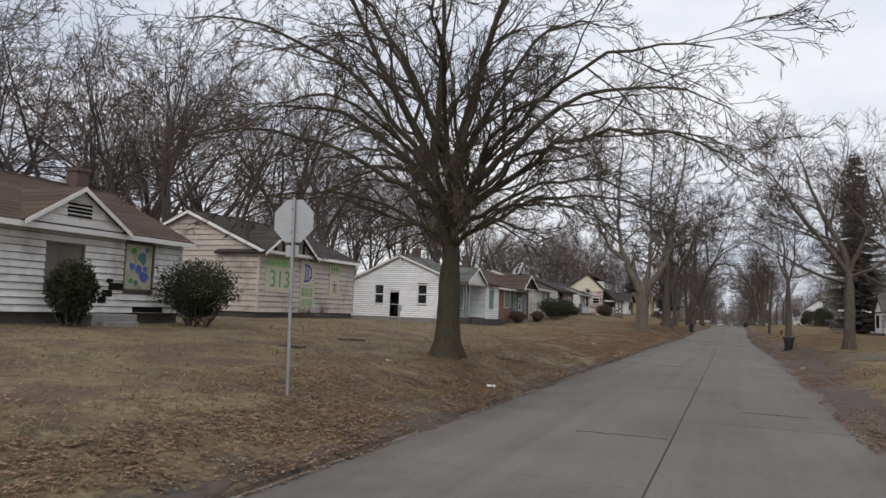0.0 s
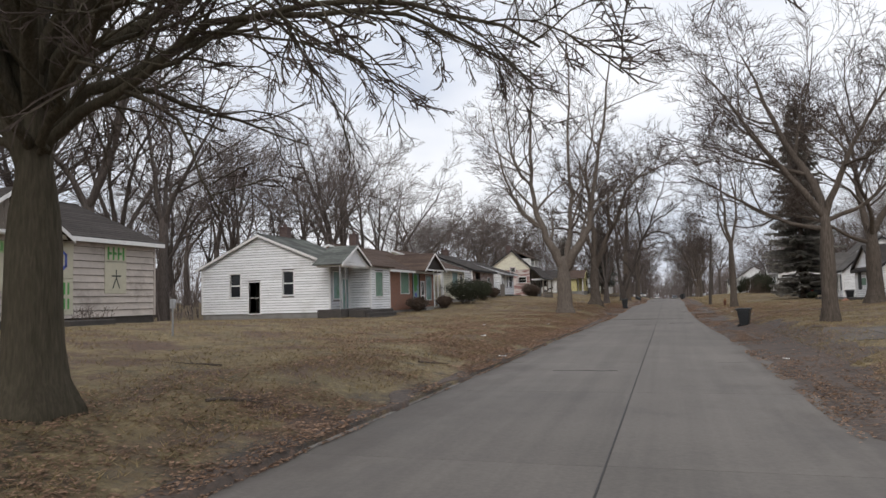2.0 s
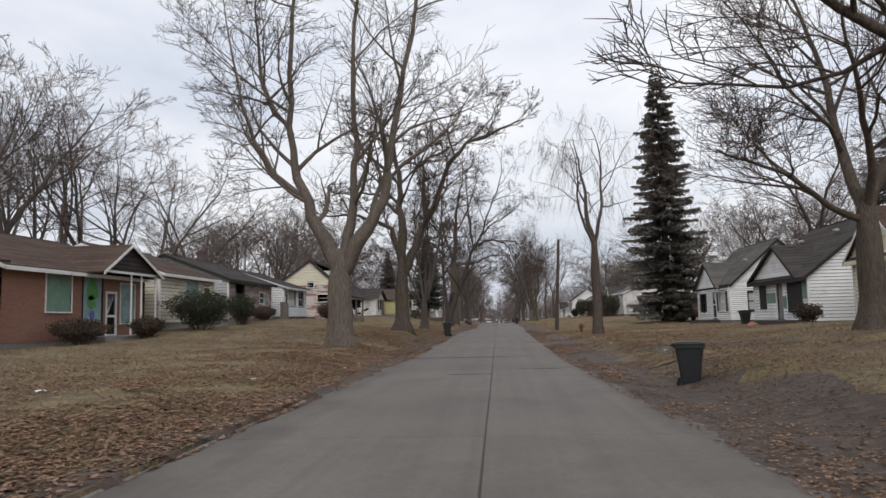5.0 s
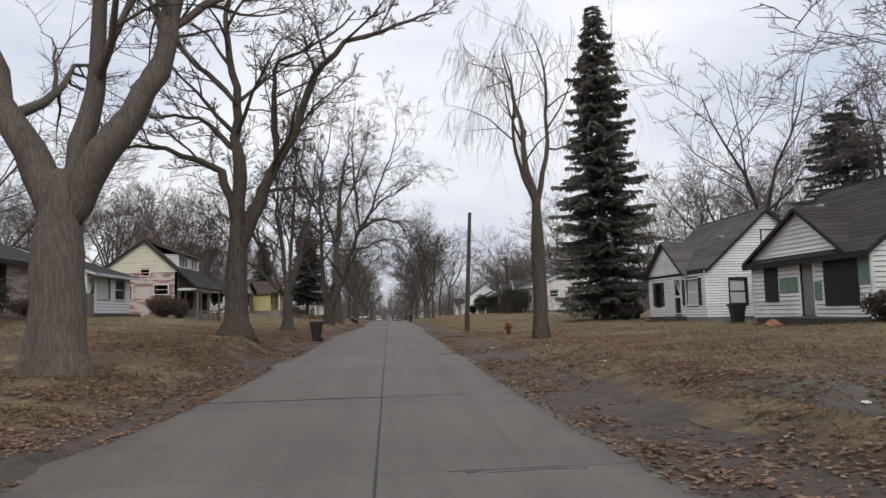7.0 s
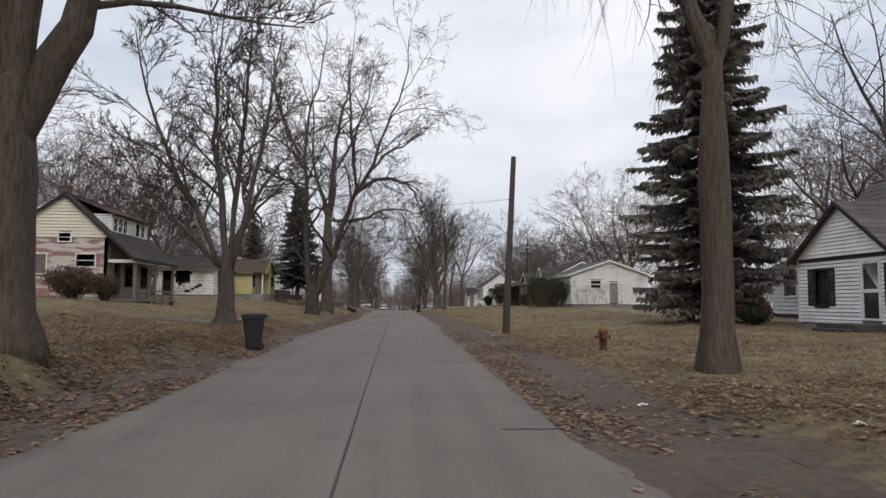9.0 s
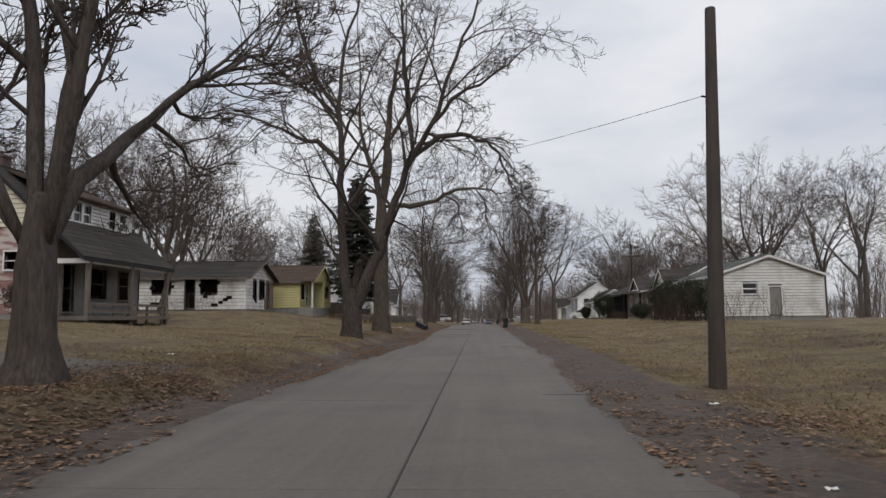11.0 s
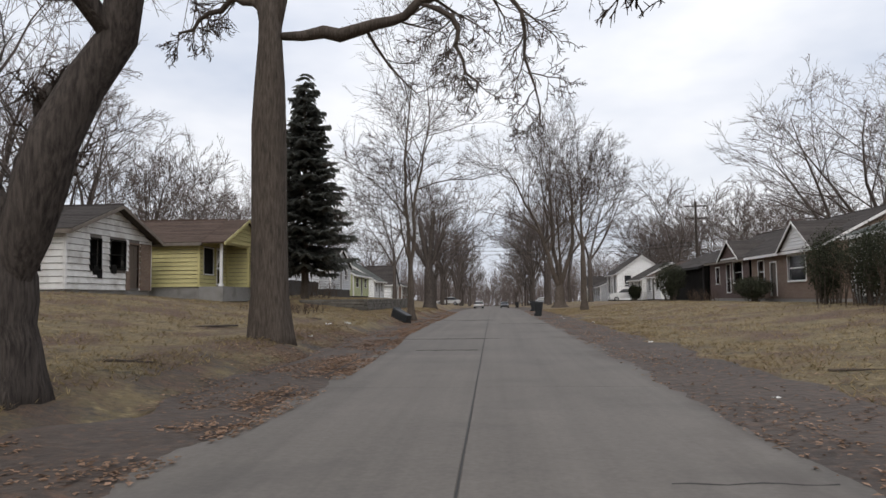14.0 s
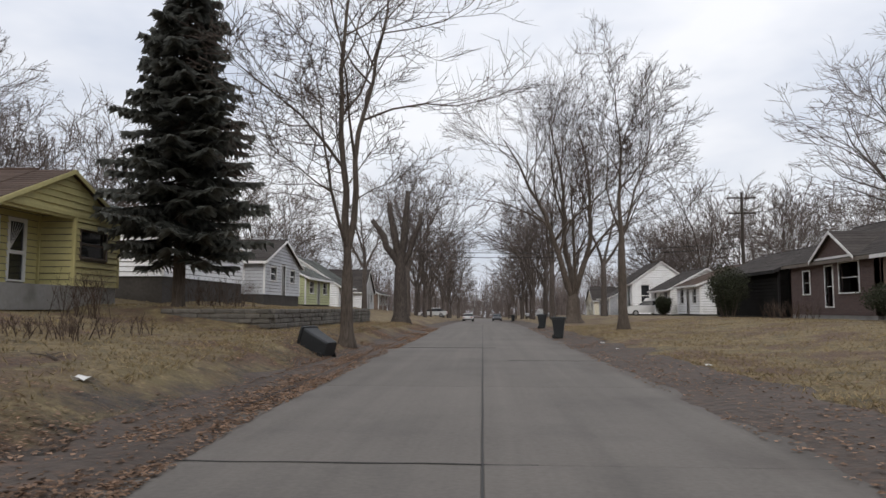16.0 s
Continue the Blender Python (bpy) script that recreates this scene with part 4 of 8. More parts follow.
tree("street_tree", at(-5.75, 124.6), "thick straight-trunked street tree with one limb reaching over the road", 25, 0.46, 8.4, [],
     paths=[([(-5.7, 124.6, 7.9), (-5.4, 124.7, 10.5), (-5.35, 124.8, 12.4), (-5.2, 124.9, 14.8), (-4.8, 125.0, 17.0), (-4.4, 125.3, 19.2), (-4.2, 125.5, 23.4)], 0.33, 0.02),
            ([(-5.35, 124.8, 12.0), (-3.8, 125.0, 15.0), (-2.6, 125.2, 18.5), (-2.2, 125.2, 22.0)], 0.15, 0.02),
            ([(-5.7, 124.6, 7.2), (-5.95, 124.6, 9.3), (-6.7, 124.5, 11.2), (-7.05, 124.4, 13.6), (-7.0, 124.3, 16.0), (-7.3, 124.3, 20.6)], 0.24, 0.02),
            ([(-6.75, 124.5, 11.4), (-8.6, 124.3, 14.0), (-9.8, 124.2, 17.5)], 0.13, 0.02),
            ([(-5.5, 124.6, 8.05), (-3.9, 124.5, 8.1), (-2.6, 124.4, 8.25), (-1.7, 124.3, 8.8), (-0.1, 124.2, 9.1), (1.3, 124.2, 8.6)], 0.19, 0.05),
            ([(-1.9, 124.3, 8.6), (-1.2, 124.2, 8.2), (-0.9, 124.2, 7.2), (-0.5, 124.1, 6.2)], 0.09, 0.02),
            ([(-0.1, 124.2, 9.1), (0.5, 124.3, 8.2), (0.7, 124.4, 6.9), (0.9, 124.5, 5.6)], 0.07, 0.015),
            ([(-5.75, 124.6, 8.6), (-6.5, 124.7, 9.1), (-7.4, 124.8, 8.85), (-8.2, 124.9, 8.3)], 0.14, 0.03)], dens=(10, 7, 4, 3), thin=0.009, flare=1.18, angle=(0.5, 1.1), droop=-0.04, shrink=(0.34, 0.60))
tree("street_tree", at(-4.8, 146.5), "slim bare tree with two upright stems", 26, 0.19, 3.2, [(170, 4, 11.5, 0.13), (20, 6, 11.5, 0.12), (260, 24, 6.0, 0.07), (80, 30, 6.0, 0.07)], dens=(9, 6, 5, 3), angle=(0.6, 1.1))
tree("street_tree", at(-6.0, 171.5), "pollarded tree with broken stub limbs", 27, 0.45, 4.6, [],
     paths=[([(-6.0, 171.5, 4.0), (-6.9, 171.5, 5.6), (-7.9, 171.5, 7.4)], 0.27, 0.15), ([(-6.0, 171.5, 4.0), (-6.4, 171.6, 6.2), (-6.8, 171.6, 8.4)], 0.30, 0.17),
            ([(-6.0, 171.5, 4.0), (-5.7, 171.4, 6.5), (-5.6, 171.4, 9.2)], 0.30, 0.16), ([(-6.0, 171.5, 4.0), (-5.2, 171.5, 5.8), (-4.6, 171.5, 7.8)], 0.24, 0.13)], dens=(4, 3, 2, 2), top=1, angle=(0.3, 0.8), bark="bark_wet", shrink=(0.3, 0.6))



# ---------------------------------------------------------------- houses
class Wall:
    """One upright wall face: a runs along it, out points away from the house."""

    def __init__(self, start, along, outward, length, z0, z1):
        self.s, self.a, self.o = Vector(start), Vector(along), Vector(outward)
        self.len, self.z0, self.z1 = length, z0, z1
        self.holes = []
        self.peak = None  # (place along, height) of a gable above the wall

    def at(self, a, z, out=0.0):
        p = self.s + self.a * a + self.o * out
        return (p.x, p.y, z)

    def span(self, z):
        """How far the wall reaches at a height, under its gable."""
        if z <= self.z1 or not self.peak:
            return 0.0, self.len
        pa, pz = self.peak
        k = (z - self.z1) / (pz - self.z1)
        return pa * k, self.len + (pa - self.len) * k


def block(sh, wall, a0, a1, z0, z1, o0, o1):
    p = wall.at
    sh.hexa([p(a0, z0, o0), p(a1, z0, o0), p(a1, z0, o1), p(a0, z0, o1), p(a0, z1, o0), p(a1, z1, o0), p(a1, z1, o1), p(a0, z1, o1)])


def wall_core(house, wall, mat, thick=0.16):
    """The wall itself, with its openings cut through, and the gable above."""
    sh = Shape()
    cuts_a = sorted({0.0, wall.len, *[v for h in wall.holes for v in (h[0], h[1])]})
    cuts_z = sorted({wall.z0, wall.z1, *[min(max(v, wall.z0), wall.z1) for h in wall.holes for v in (h[2], h[3])]})
    for a0, a1 in zip(cuts_a, cuts_a[1:]):
        for z0, z1 in zip(cuts_z, cuts_z[1:]):
            ca, cz = (a0 + a1) / 2, (z0 + z1) / 2
            if not any(h[0] < ca < h[1] and h[2] < cz < h[3] for h in wall.holes):
                block(sh, wall, a0, a1, z0, z1, -thick, 0.0)
    if wall.peak:
        pa, pz = wall.peak
        sh.prism([wall.at(0, wall.z1, -thick), wall.at(wall.len, wall.z1, -thick), wall.at(pa, pz, -thick)], wall.o * thick)
    return part("wall", weld(sh), mat, house)


def lap_siding(house, wall, mat, pitch, single, z0=None, z1=None, tops=None):
    """Overlapping boards, each its own piece where they are near enough to tell apart."""
    z = wall.z0 if z0 is None else z0
    end = z1 if z1 is not None else (wall.peak[1] if wall.peak else wall.z1)
    joined = Shape()
    while z < end - 0.02:
        zt = min(z + pitch, end)
        lo, hi = wall.span(z), wall.span(zt)
        cuts = []
        for h in wall.holes:
            if h[2] - 0.05 < zt - 0.02 and h[3] + 0.05 > z + 0.02:
                cuts.append((h[0] - 0.06, h[1] + 0.06))
        runs, at_a = [], 0.0
        for c0, c1 in sorted(cuts):
            if c0 > at_a + 0.03:
                runs.append((at_a, c0))
            at_a = max(at_a, c1)
        if at_a < wall.len - 0.03:
            runs.append((at_a, wall.len))
        for a0, a1 in runs:
            b0, b1 = max(a0, lo[0]), min(a1, lo[1])
            t0, t1 = max(a0, hi[0]), min(a1, hi[1])
            if b1 - b0 < 0.04:
                continue
            t0, t1 = min(t0, b1), max(t1, b0)
            if t1 < t0:
                t0 = t1 = (t0 + t1) / 2
            sh = Shape() if single else joined
            p = wall.at
            lip = 0.024 + 0.13 * min(pitch, 0.2)
            # the gap bares the dark core as a painted shadow line under each lap
            gap = min(0.024, 0.4 * (zt - z))
            sag = 0.005 * noise.noise((b0 * 3, z * 5, wall.s.y))
            sh.hexa([p(b0, z, 0.001), p(b1, z, 0.001), p(b1, z, lip + sag), p(b0, z, lip + sag), p(t0, zt - gap, 0.001), p(t1, zt - gap, 0.001), p(t1, zt - gap, 0.004), p(t0, zt - gap, 0.004)])
            if single:
                part("siding_board", sh, mat, house)
        z = zt
    if not single and joined.v:
        part("siding", joined, mat, house)


def roof_plane(house, e0, e1, r1, r0, mat, thick=0.10, course=0.30, name="roof"):
    """Shingle courses from the eave e0-e1 up to the ridge r0-r1."""
    e0, e1, r0, r1 = (Vector(p) for p in (e0, e1, r0, r1))
    up = (e1 - e0).cross(r0 - e0).normalized()
    if up.z < 0:
        up = -up
    sh = Shape()
    n = max(3, int((r0 - e0).length / course))
    down = up * thick
    sh.hexa([e0 - down, e1 - down, r1 - down, r0 - down, e0 - up * 0.012, e1 - up * 0.012, r1 - up * 0.012, r0 - up * 0.012])
    roof = part(name, sh, mat, house)
    sh = Shape()
    for k in range(n):
        f, g = k / n, (k + 1) / n
        a0, a1, b0, b1 = e0.lerp(r0, f), e1.lerp(r1, f), e0.lerp(r0, g), e1.lerp(r1, g)
        m = max(1, int((a1 - a0).length / 2.2))
        for j in range(m):
            s, t = j / m, (j + 1) / m
            q = [a0.lerp(a1, s), a0.lerp(a1, t), b0.lerp(b1, t), b0.lerp(b1, s)]
            lift = 0.010 + 0.006 * noise.noise((q[0].x * 0.7, q[0].y * 0.7, k * 0.37))
            sh.hexa([q[0] - up * 0.01, q[1] - up * 0.01, q[2] - up * 0.01, q[3] - up * 0.01, q[0] + up * lift, q[1] + up * lift, q[2] + up * 0.001, q[3] + up * 0.001])
    tagged(part("shingles", sh, mat, roof), kind="stuff")
    return roof


class Boards:
    """Boards that become parts of their own."""

    def __init__(self):
        self.list = []

    def build(self, name, mat, parent):
        for sh in self.list:
            part(name, sh, mat, parent)


def board_between(sh, p, q, w, h):
    """A board with section w x h whose lower edge runs from p to q."""
    if isinstance(sh, Boards):
        sh.list.append(Shape())
        sh = sh.list[-1]
    p, q = Vector(p), Vector(q)
    d = (q - p).normalized()
    side = d.cross(Vector((0, 0, 1)))
    side = side.normalized() * w / 2 if side.length > 1e-4 else Vector((w / 2, 0, 0))
    up = Vector((0, 0, h)) if abs(d.z) < 0.95 else d.cross(side).normalized() * h
    sh.hexa([p - side, p + side, q + side, q - side, p - side + up, p + side + up, q + side + up, q - side + up])


def frame_bars(sh, wall, a0, a1, z0, z1, w, o0, o1, sill=True):
    block(sh, wall, a0 - w, a0, z0 - w, z1 + w, o0, o1)
    block(sh, wall, a1, a1 + w, z0 - w, z1 + w, o0, o1)
    block(sh, wall, a0, a1, z1, z1 + w, o0, o1 - 0.002)
    block(sh, wall, a0, a1, z0 - w, z0, o0, o1 + (0.05 if sill else -0.002))


def opening(house, wall, a0, a1, z0, z1, kind, trim="trim", extra=""):
    """A window or door in a wall: glass, blind, void, door:<paint>, storm, board:<paint>, shut (a board proud of the wall)."""
    what, _, paint = kind.partition(":")
    a0, a1 = min(a0, a1), max(a0, a1)
    if what != "shut":
        wall.holes.append((a0, a1, z0, z1))
    if what in ("glass", "blind", "void"):
        fr = Shape()
        frame_bars(fr, wall, a0, a1, z0, z1, 0.07, -0.10, 0.045)
        w = part("window", fr, M[trim], house, {"glass": "double-hung sash window with dark glass", "blind": "window with a drawn pale blind", "void": "broken window without glass"}[what])
        if what == "void":
            sh = Shape()
            block(sh, wall, a0, a1, (z0 + z1) / 2 - 0.02, (z0 + z1) / 2 + 0.02, -0.09, -0.05)
            part("sash_rail", sh, M[trim], w)
            # added near-black sheet that stands for the unlit room inside
            sh = Shape()
            block(sh, wall, a0 - 0.02, a1 + 0.02, z0 - 0.02, z1 + 0.02, -0.9, -0.86)
            part("dark_inner_wall", sh, M["soot"], w)
        else:
            zm = (z0 + z1) / 2
            for zz0, zz1, o in ((z0, zm, -0.06), (zm, z1, -0.085)):
                sh = Shape()
                frame_bars(sh, wall, a0 + 0.04, a1 - 0.04, zz0 + 0.04, zz1 - 0.04, 0.04, o - 0.02, o + 0.015, sill=False)
                part("sash", sh, M[trim], w)
                sh = Shape()
                block(sh, wall, a0 + 0.04, a1 - 0.04, zz0 + 0.04, zz1 - 0.04, o - 0.008, o - 0.002)
                part("pane", sh, M["glass"] if what == "glass" else M["blind"], w)
    elif what in ("door", "storm"):
        fr = Shape()
        w0 = 0.08
        block(fr, wall, a0 - w0, a0, z0, z1 + w0, -0.12, 0.04)
        block(fr, wall, a1, a1 + w0, z0, z1 + w0, -0.12, 0.04)
        block(fr, wall, a0, a1, z1, z1 + w0, -0.12, 0.038)
        f = part("door_frame", fr, M[trim], house)
        sh = Shape()
        block(sh, wall, a0 + 0.01, a1 - 0.01, z0 + 0.01, z1 - 0.01, -0.10, -0.055)
        cw = (a1 - a0 - 0.34) / 2
        for i in range(2):
            for zz0, zz1 in ((z0 + 0.15, z0 + 0.75), (z0 + 0.9, z0 + 1.45), (z0 + 1.58, z1 - 0.14)):
                if zz1 - zz0 > 0.1 and cw > 0.08:
                    block(sh, wall, a0 + 0.12 + i * (cw + 0.10), a0 + 0.12 + i * (cw + 0.10) + cw, zz0, zz1, -0.056, -0.045)
        d = part("door", sh, M[paint or "brown"], house, "closed panelled front door")
        kn = Shape().tube([wall.at(a1 - 0.09, z0 + 0.95, -0.055), wall.at(a1 - 0.09, z0 + 0.95, 0.0)], [0.012, 0.028], 8)
        part("door_handle", kn, M["galv"], d)
        if what == "storm":
            sh = Shape()
            frame_bars(sh, wall, a0 + 0.05, a1 - 0.05, z0 + 0.07, z1 - 0.05, 0.06, -0.01, 0.03, sill=False)
            block(sh, wall, a0 + 0.05, a1 - 0.05, z0 + 0.9, z0 + 1.02, -0.01, 0.03)
            st = part("storm_door", sh, M["trim"], house, "white security storm door with a sunburst grille")
            bars = Shape()
            for k in range(6):
                a = a0 + 0.08 + (a1 - a0 - 0.16) * k / 5
                bars.tube([wall.at(a0 + 0.08, z0 + 1.02, 0.01), wall.at(a, z1 - 0.08, 0.01)], [0.008, 0.008], 5)
            part("grille", bars, M["trim"], st)
            sh = Shape()
            block(sh, wall, a0 + 0.05, a1 - 0.05, z0 + 0.07, z1 - 0.05, -0.03, -0.02)
            part("pane", sh, M["glass"], st)
    else:
        sh = Shape()
        o = (-0.05, -0.02) if what == "board" else (0.036, 0.058)
        g = 0.0 if what == "board" else 0.04
        block(sh, wall, a0 - g, a1 + g, z0 - g, z1 + g, *o)
        b = part("window_board", sh, M[paint or "black"], house, "sheet of painted plywood over an opening")
        if what == "board":
            fr = Shape()
            frame_bars(fr, wall, a0, a1, z0, z1, 0.06, -0.08, 0.04)
            part("window_frame", fr, M[trim], house)
        return b
    if extra == "shutters":
        for c0, c1 in ((a0 - 0.42, a0 - 0.09), (a1 + 0.09, a1 + 0.42)):
            sh = Shape()
            frame_bars(sh, wall, c0 + 0.04, c1 - 0.04, z0, z1, 0.04, 0.026, 0.06, sill=False)
            k = z0
            while k < z1 - 0.03:
                sh.hexa([wall.at(c0 + 0.04, k, 0.03), wall.at(c1 - 0.04, k, 0.03), wall.at(c1 - 0.04, k, 0.052), wall.at(c0 + 0.04, k, 0.052),
                         wall.at(c0 + 0.04, k + 0.05, 0.03), wall.at(c1 - 0.04, k + 0.05, 0.03), wall.at(c1 - 0.04, k + 0.05, 0.036), wall.at(c0 + 0.04, k + 0.05, 0.036)])
                k += 0.06
            part("shutter", sh, M["darktrim"], house, "black louvred shutter")


class House:
    """A detached house on one side of the street; s is -1 on the west side and 1 on the east side; v is the depth from the front."""

    def __init__(self, label, s, xf, y0, y1, depth, zb, h, name="house", e=None):
        self.s, self.xf, self.y0, self.y1, self.depth, self.zb, self.h = s, xf, y0, y1, depth, zb, h
        self.e = e or thing(name, (xf + s * depth / 2, (y0 + y1) / 2, zb - 0.5), label, "house")
        z1 = zb + h
        self.front = Wall((xf, y0, 0), (0, 1, 0), (-s, 0, 0), y1 - y0, zb, z1)
        self.back = Wall((xf + s * depth, y0, 0), (0, 1, 0), (s, 0, 0), y1 - y0, zb, z1)
        self.south = Wall((xf, y0, 0), (s, 0, 0), (0, -1, 0), depth, zb, z1)
        self.north = Wall((xf, y1, 0), (s, 0, 0), (0, 1, 0), depth, zb, z1)
        self.walls = (self.front, self.back, self.south, self.north)

    def p(self, y, v, z):
        return (self.xf + self.s * v, y, z)

    def roof(self, kind, rise, mat, over=0.35, end=0.25, ridge=None, fascia="trim", over_back=0.35):
        z1, zt = self.zb + self.h, self.zb + self.h + rise
        m = M[mat]
        tr = Boards()
        if kind == "along":
            rv = self.depth / 2 if ridge is None else ridge
            for w in (self.south, self.north):
                w.peak = (rv, zt)
            drop = rise * over / rv
            drop2 = rise * over_back / (self.depth - rv)
            a, b = self.y0 - end, self.y1 + end
            roof_plane(self.e, self.p(a, -over, z1 - drop + 0.1), self.p(b, -over, z1 - drop + 0.1), self.p(b, rv, zt + 0.1), self.p(a, rv, zt + 0.1), m)
            roof_plane(self.e, self.p(a, self.depth + over_back, z1 - drop2 + 0.1), self.p(b, self.depth + over_back, z1 - drop2 + 0.1), self.p(b, rv, zt + 0.1), self.p(a, rv, zt + 0.1), m)
            board_between(tr, self.p(a, -over - 0.02, z1 - drop - 0.10), self.p(b, -over - 0.02, z1 - drop - 0.10), 0.03, 0.17)
            for y in (a - 0.02, b + 0.02):
                board_between(tr, self.p(y, -over, z1 - drop - 0.09), self.p(y, rv, zt - 0.09), 0.03, 0.16)
                board_between(tr, self.p(y, self.depth + over_back, z1 - drop2 - 0.09), self.p(y, rv, zt - 0.09), 0.03, 0.16)
            cap = Shape()
            cap.tube([self.p(a, rv, zt + 0.10), self.p(b, rv, zt + 0.10)], [0.06, 0.06], 6)
            part("ridge_cap", cap, m, self.e)
        else:
            yc = (self.y0 + self.y1) / 2 if ridge is None else ridge
            for w in (self.front, self.back):
                w.peak = (yc - self.y0, zt)
            for y, sg in ((self.y0, -1), (self.y1, 1)):
                drop = rise * over / abs(yc - y)
                roof_plane(self.e, self.p(y + sg * over, -end, z1 - drop + 0.1), self.p(y + sg * over, self.depth + end, z1 - drop + 0.1), self.p(yc, self.depth + end, zt + 0.1), self.p(yc, -end, zt + 0.1), m)
                board_between(tr, self.p(y + sg * (over + 0.02), -end, z1 - drop - 0.10), self.p(y + sg * (over + 0.02), self.depth + end, z1 - drop - 0.10), 0.03, 0.17)
                board_between(tr, self.p(y + sg * over, -end - 0.02, z1 - drop - 0.09), self.p(yc, -end - 0.02, zt - 0.09), 0.03, 0.16)
            cap = Shape()
            cap.tube([self.p(yc, -end, zt + 0.10), self.p(yc, self.depth + end, zt + 0.10)], [0.06, 0.06], 6)
            part("ridge_cap", cap, m, self.e)
        tr.build("fascia", M[fascia], self.e)
        return self

    def cross_gable(self, y0, y1, rise, mat, wall_mat, proud=0.0, back=2.6, over=0.25, z1=None, pitch=0.2, single=False, fascia="trim", apex=None, sill=True):
        """A gable that faces the street above part of the front."""
        z1 = self.zb + self.h if z1 is None else z1
        yc, zt = (y0 + y1) / 2 if apex is None else apex, z1 + rise
        w = Wall(self.p(y0, -proud, 0), (0, 1, 0), (-self.s, 0, 0), y1 - y0, z1, z1 + 0.001)
        w.peak = (yc - y0, zt)
        sh = Shape()
        sh.prism([w.at(0, z1, -0.1), w.at(w.len, z1, -0.1), w.at(yc - y0, zt, -0.1)], w.o * 0.1)
        part("gable", sh, M[wall_mat], self.e)
        if pitch:
            lap_siding(self.e, w, M[wall_mat], pitch, single, z0=z1)
        tr = Boards()
        for y, sg in ((y0, -1), (y1, 1)):
            k = rise / abs(yc - y)
            ye, ze = y + sg * over, z1 - k * over
            roof_plane(self.e, self.p(ye, -proud - 0.22, ze + 0.08), self.p(ye, back, ze + 0.08), self.p(yc, back, zt + 0.08), self.p(yc, -proud - 0.22, zt + 0.08), M[mat], thick=0.07)
            board_between(tr, self.p(ye, -proud - 0.24, ze - 0.08), self.p(yc, -proud - 0.24, zt - 0.08), 0.03, 0.15)
        if sill:
            board_between(tr, self.p(y0, -proud - 0.03, z1 - 0.06), self.p(y1, -proud - 0.03, z1 - 0.06), 0.05, 0.12)
        tr.build("gable_trim", M[fascia], self.e)
        return w

    def finish(self, mats, pitch=0.0, single=False, foundation=0.7, corner="trim", skip=(), found="found"):
        """Walls, siding, foundation, floor and corner boards, once the openings are known."""
        names = ("front", "back", "south", "north")
        for n, w in zip(names, self.walls):
            mat = mats.get(n, mats["all"]) if isinstance(mats, dict) else mats
            clad = pitch and "brick" not in mat and "stucco" not in mat and n != "back"
            # clad walls get a core darkened to stand for lap shadow
            wall_core(self.e, w, M["lap_shade"] if clad and mat != "soot" else M[mat])
            if clad:
                lap_siding(self.e, w, M[mat], pitch, single and n in single)
        sh = Shape()
        a, b = self.p(self.y0 + 0.03, 0.03, self.zb - foundation), self.p(self.y1 - 0.03, self.depth - 0.03, self.zb)
        sh.box([min(a[k], b[k]) for k in range(3)], [max(a[k], b[k]) for k in range(3)])
        part("foundation", sh, M[found], self.e)
        if corner:
            for w in (self.front, self.south, self.north):
                for a0 in (-0.03, w.len - 0.06):
                    sh = Shape()
                    block(sh, w, a0, a0 + 0.09, w.z0, w.z1, 0.0, 0.056)
                    part("corner_board", sh, M[corner], self.e)
        return self.e


def chimney(h, y, v, z0, z1, w=0.6, mat="brick_brown"):
    sh = Shape()
    c = h.p(y, v, 0)
    sh.box((c[0] - w / 2, c[1] - w / 2, z0), (c[0] + w / 2, c[1] + w / 2, z1))
    sh.box((c[0] - w / 2 - 0.05, c[1] - w / 2 - 0.05, z1), (c[0] + w / 2 + 0.05, c[1] + w / 2 + 0.05, z1 + 0.1))
    sh.tube([(c[0], c[1], z1 + 0.1), (c[0], c[1], z1 + 0.32)], [0.12, 0.1], 10)
    part("chimney", sh, M[mat], h.e)


def vent(h, place, r=0.14, mat="galv"):
    p = Vector(place)
    part("roof_vent", Shape().rounded((p.x - r, p.y - r, p.z - 0.02), (p.x + r, p.y + r, p.z + 0.16), 0.05), M[mat], h.e)


def stoop(h, y0, y1, v0, v1, ztop, zlow, steps=2, mat="found", step_side=None):
    sh = Shape()
    a, b = h.p(y0, -v0, zlow), h.p(y1, -v1, ztop)
    sh.rounded([min(a[k], b[k]) for k in range(3)], [max(a[k], b[k]) for k in range(3)], 0.02, 1)
    st = part("stoop", sh, M[mat], h.e, "low concrete front stoop")
    for k in range(steps):
        sh = Shape()
        top = ztop - (k + 1) * (ztop - zlow - 0.1) / (steps + 1)
        c, d = h.p(y0 + 0.2, -v1 - 0.3 * k, zlow), h.p(y1 - 0.2, -v1 - 0.3 * (k + 1), top)
        sh.rounded([min(c[j], d[j]) for j in range(3)], [max(c[j], d[j]) for j in range(3)], 0.015, 1)
        part("step", sh, M[mat], st)


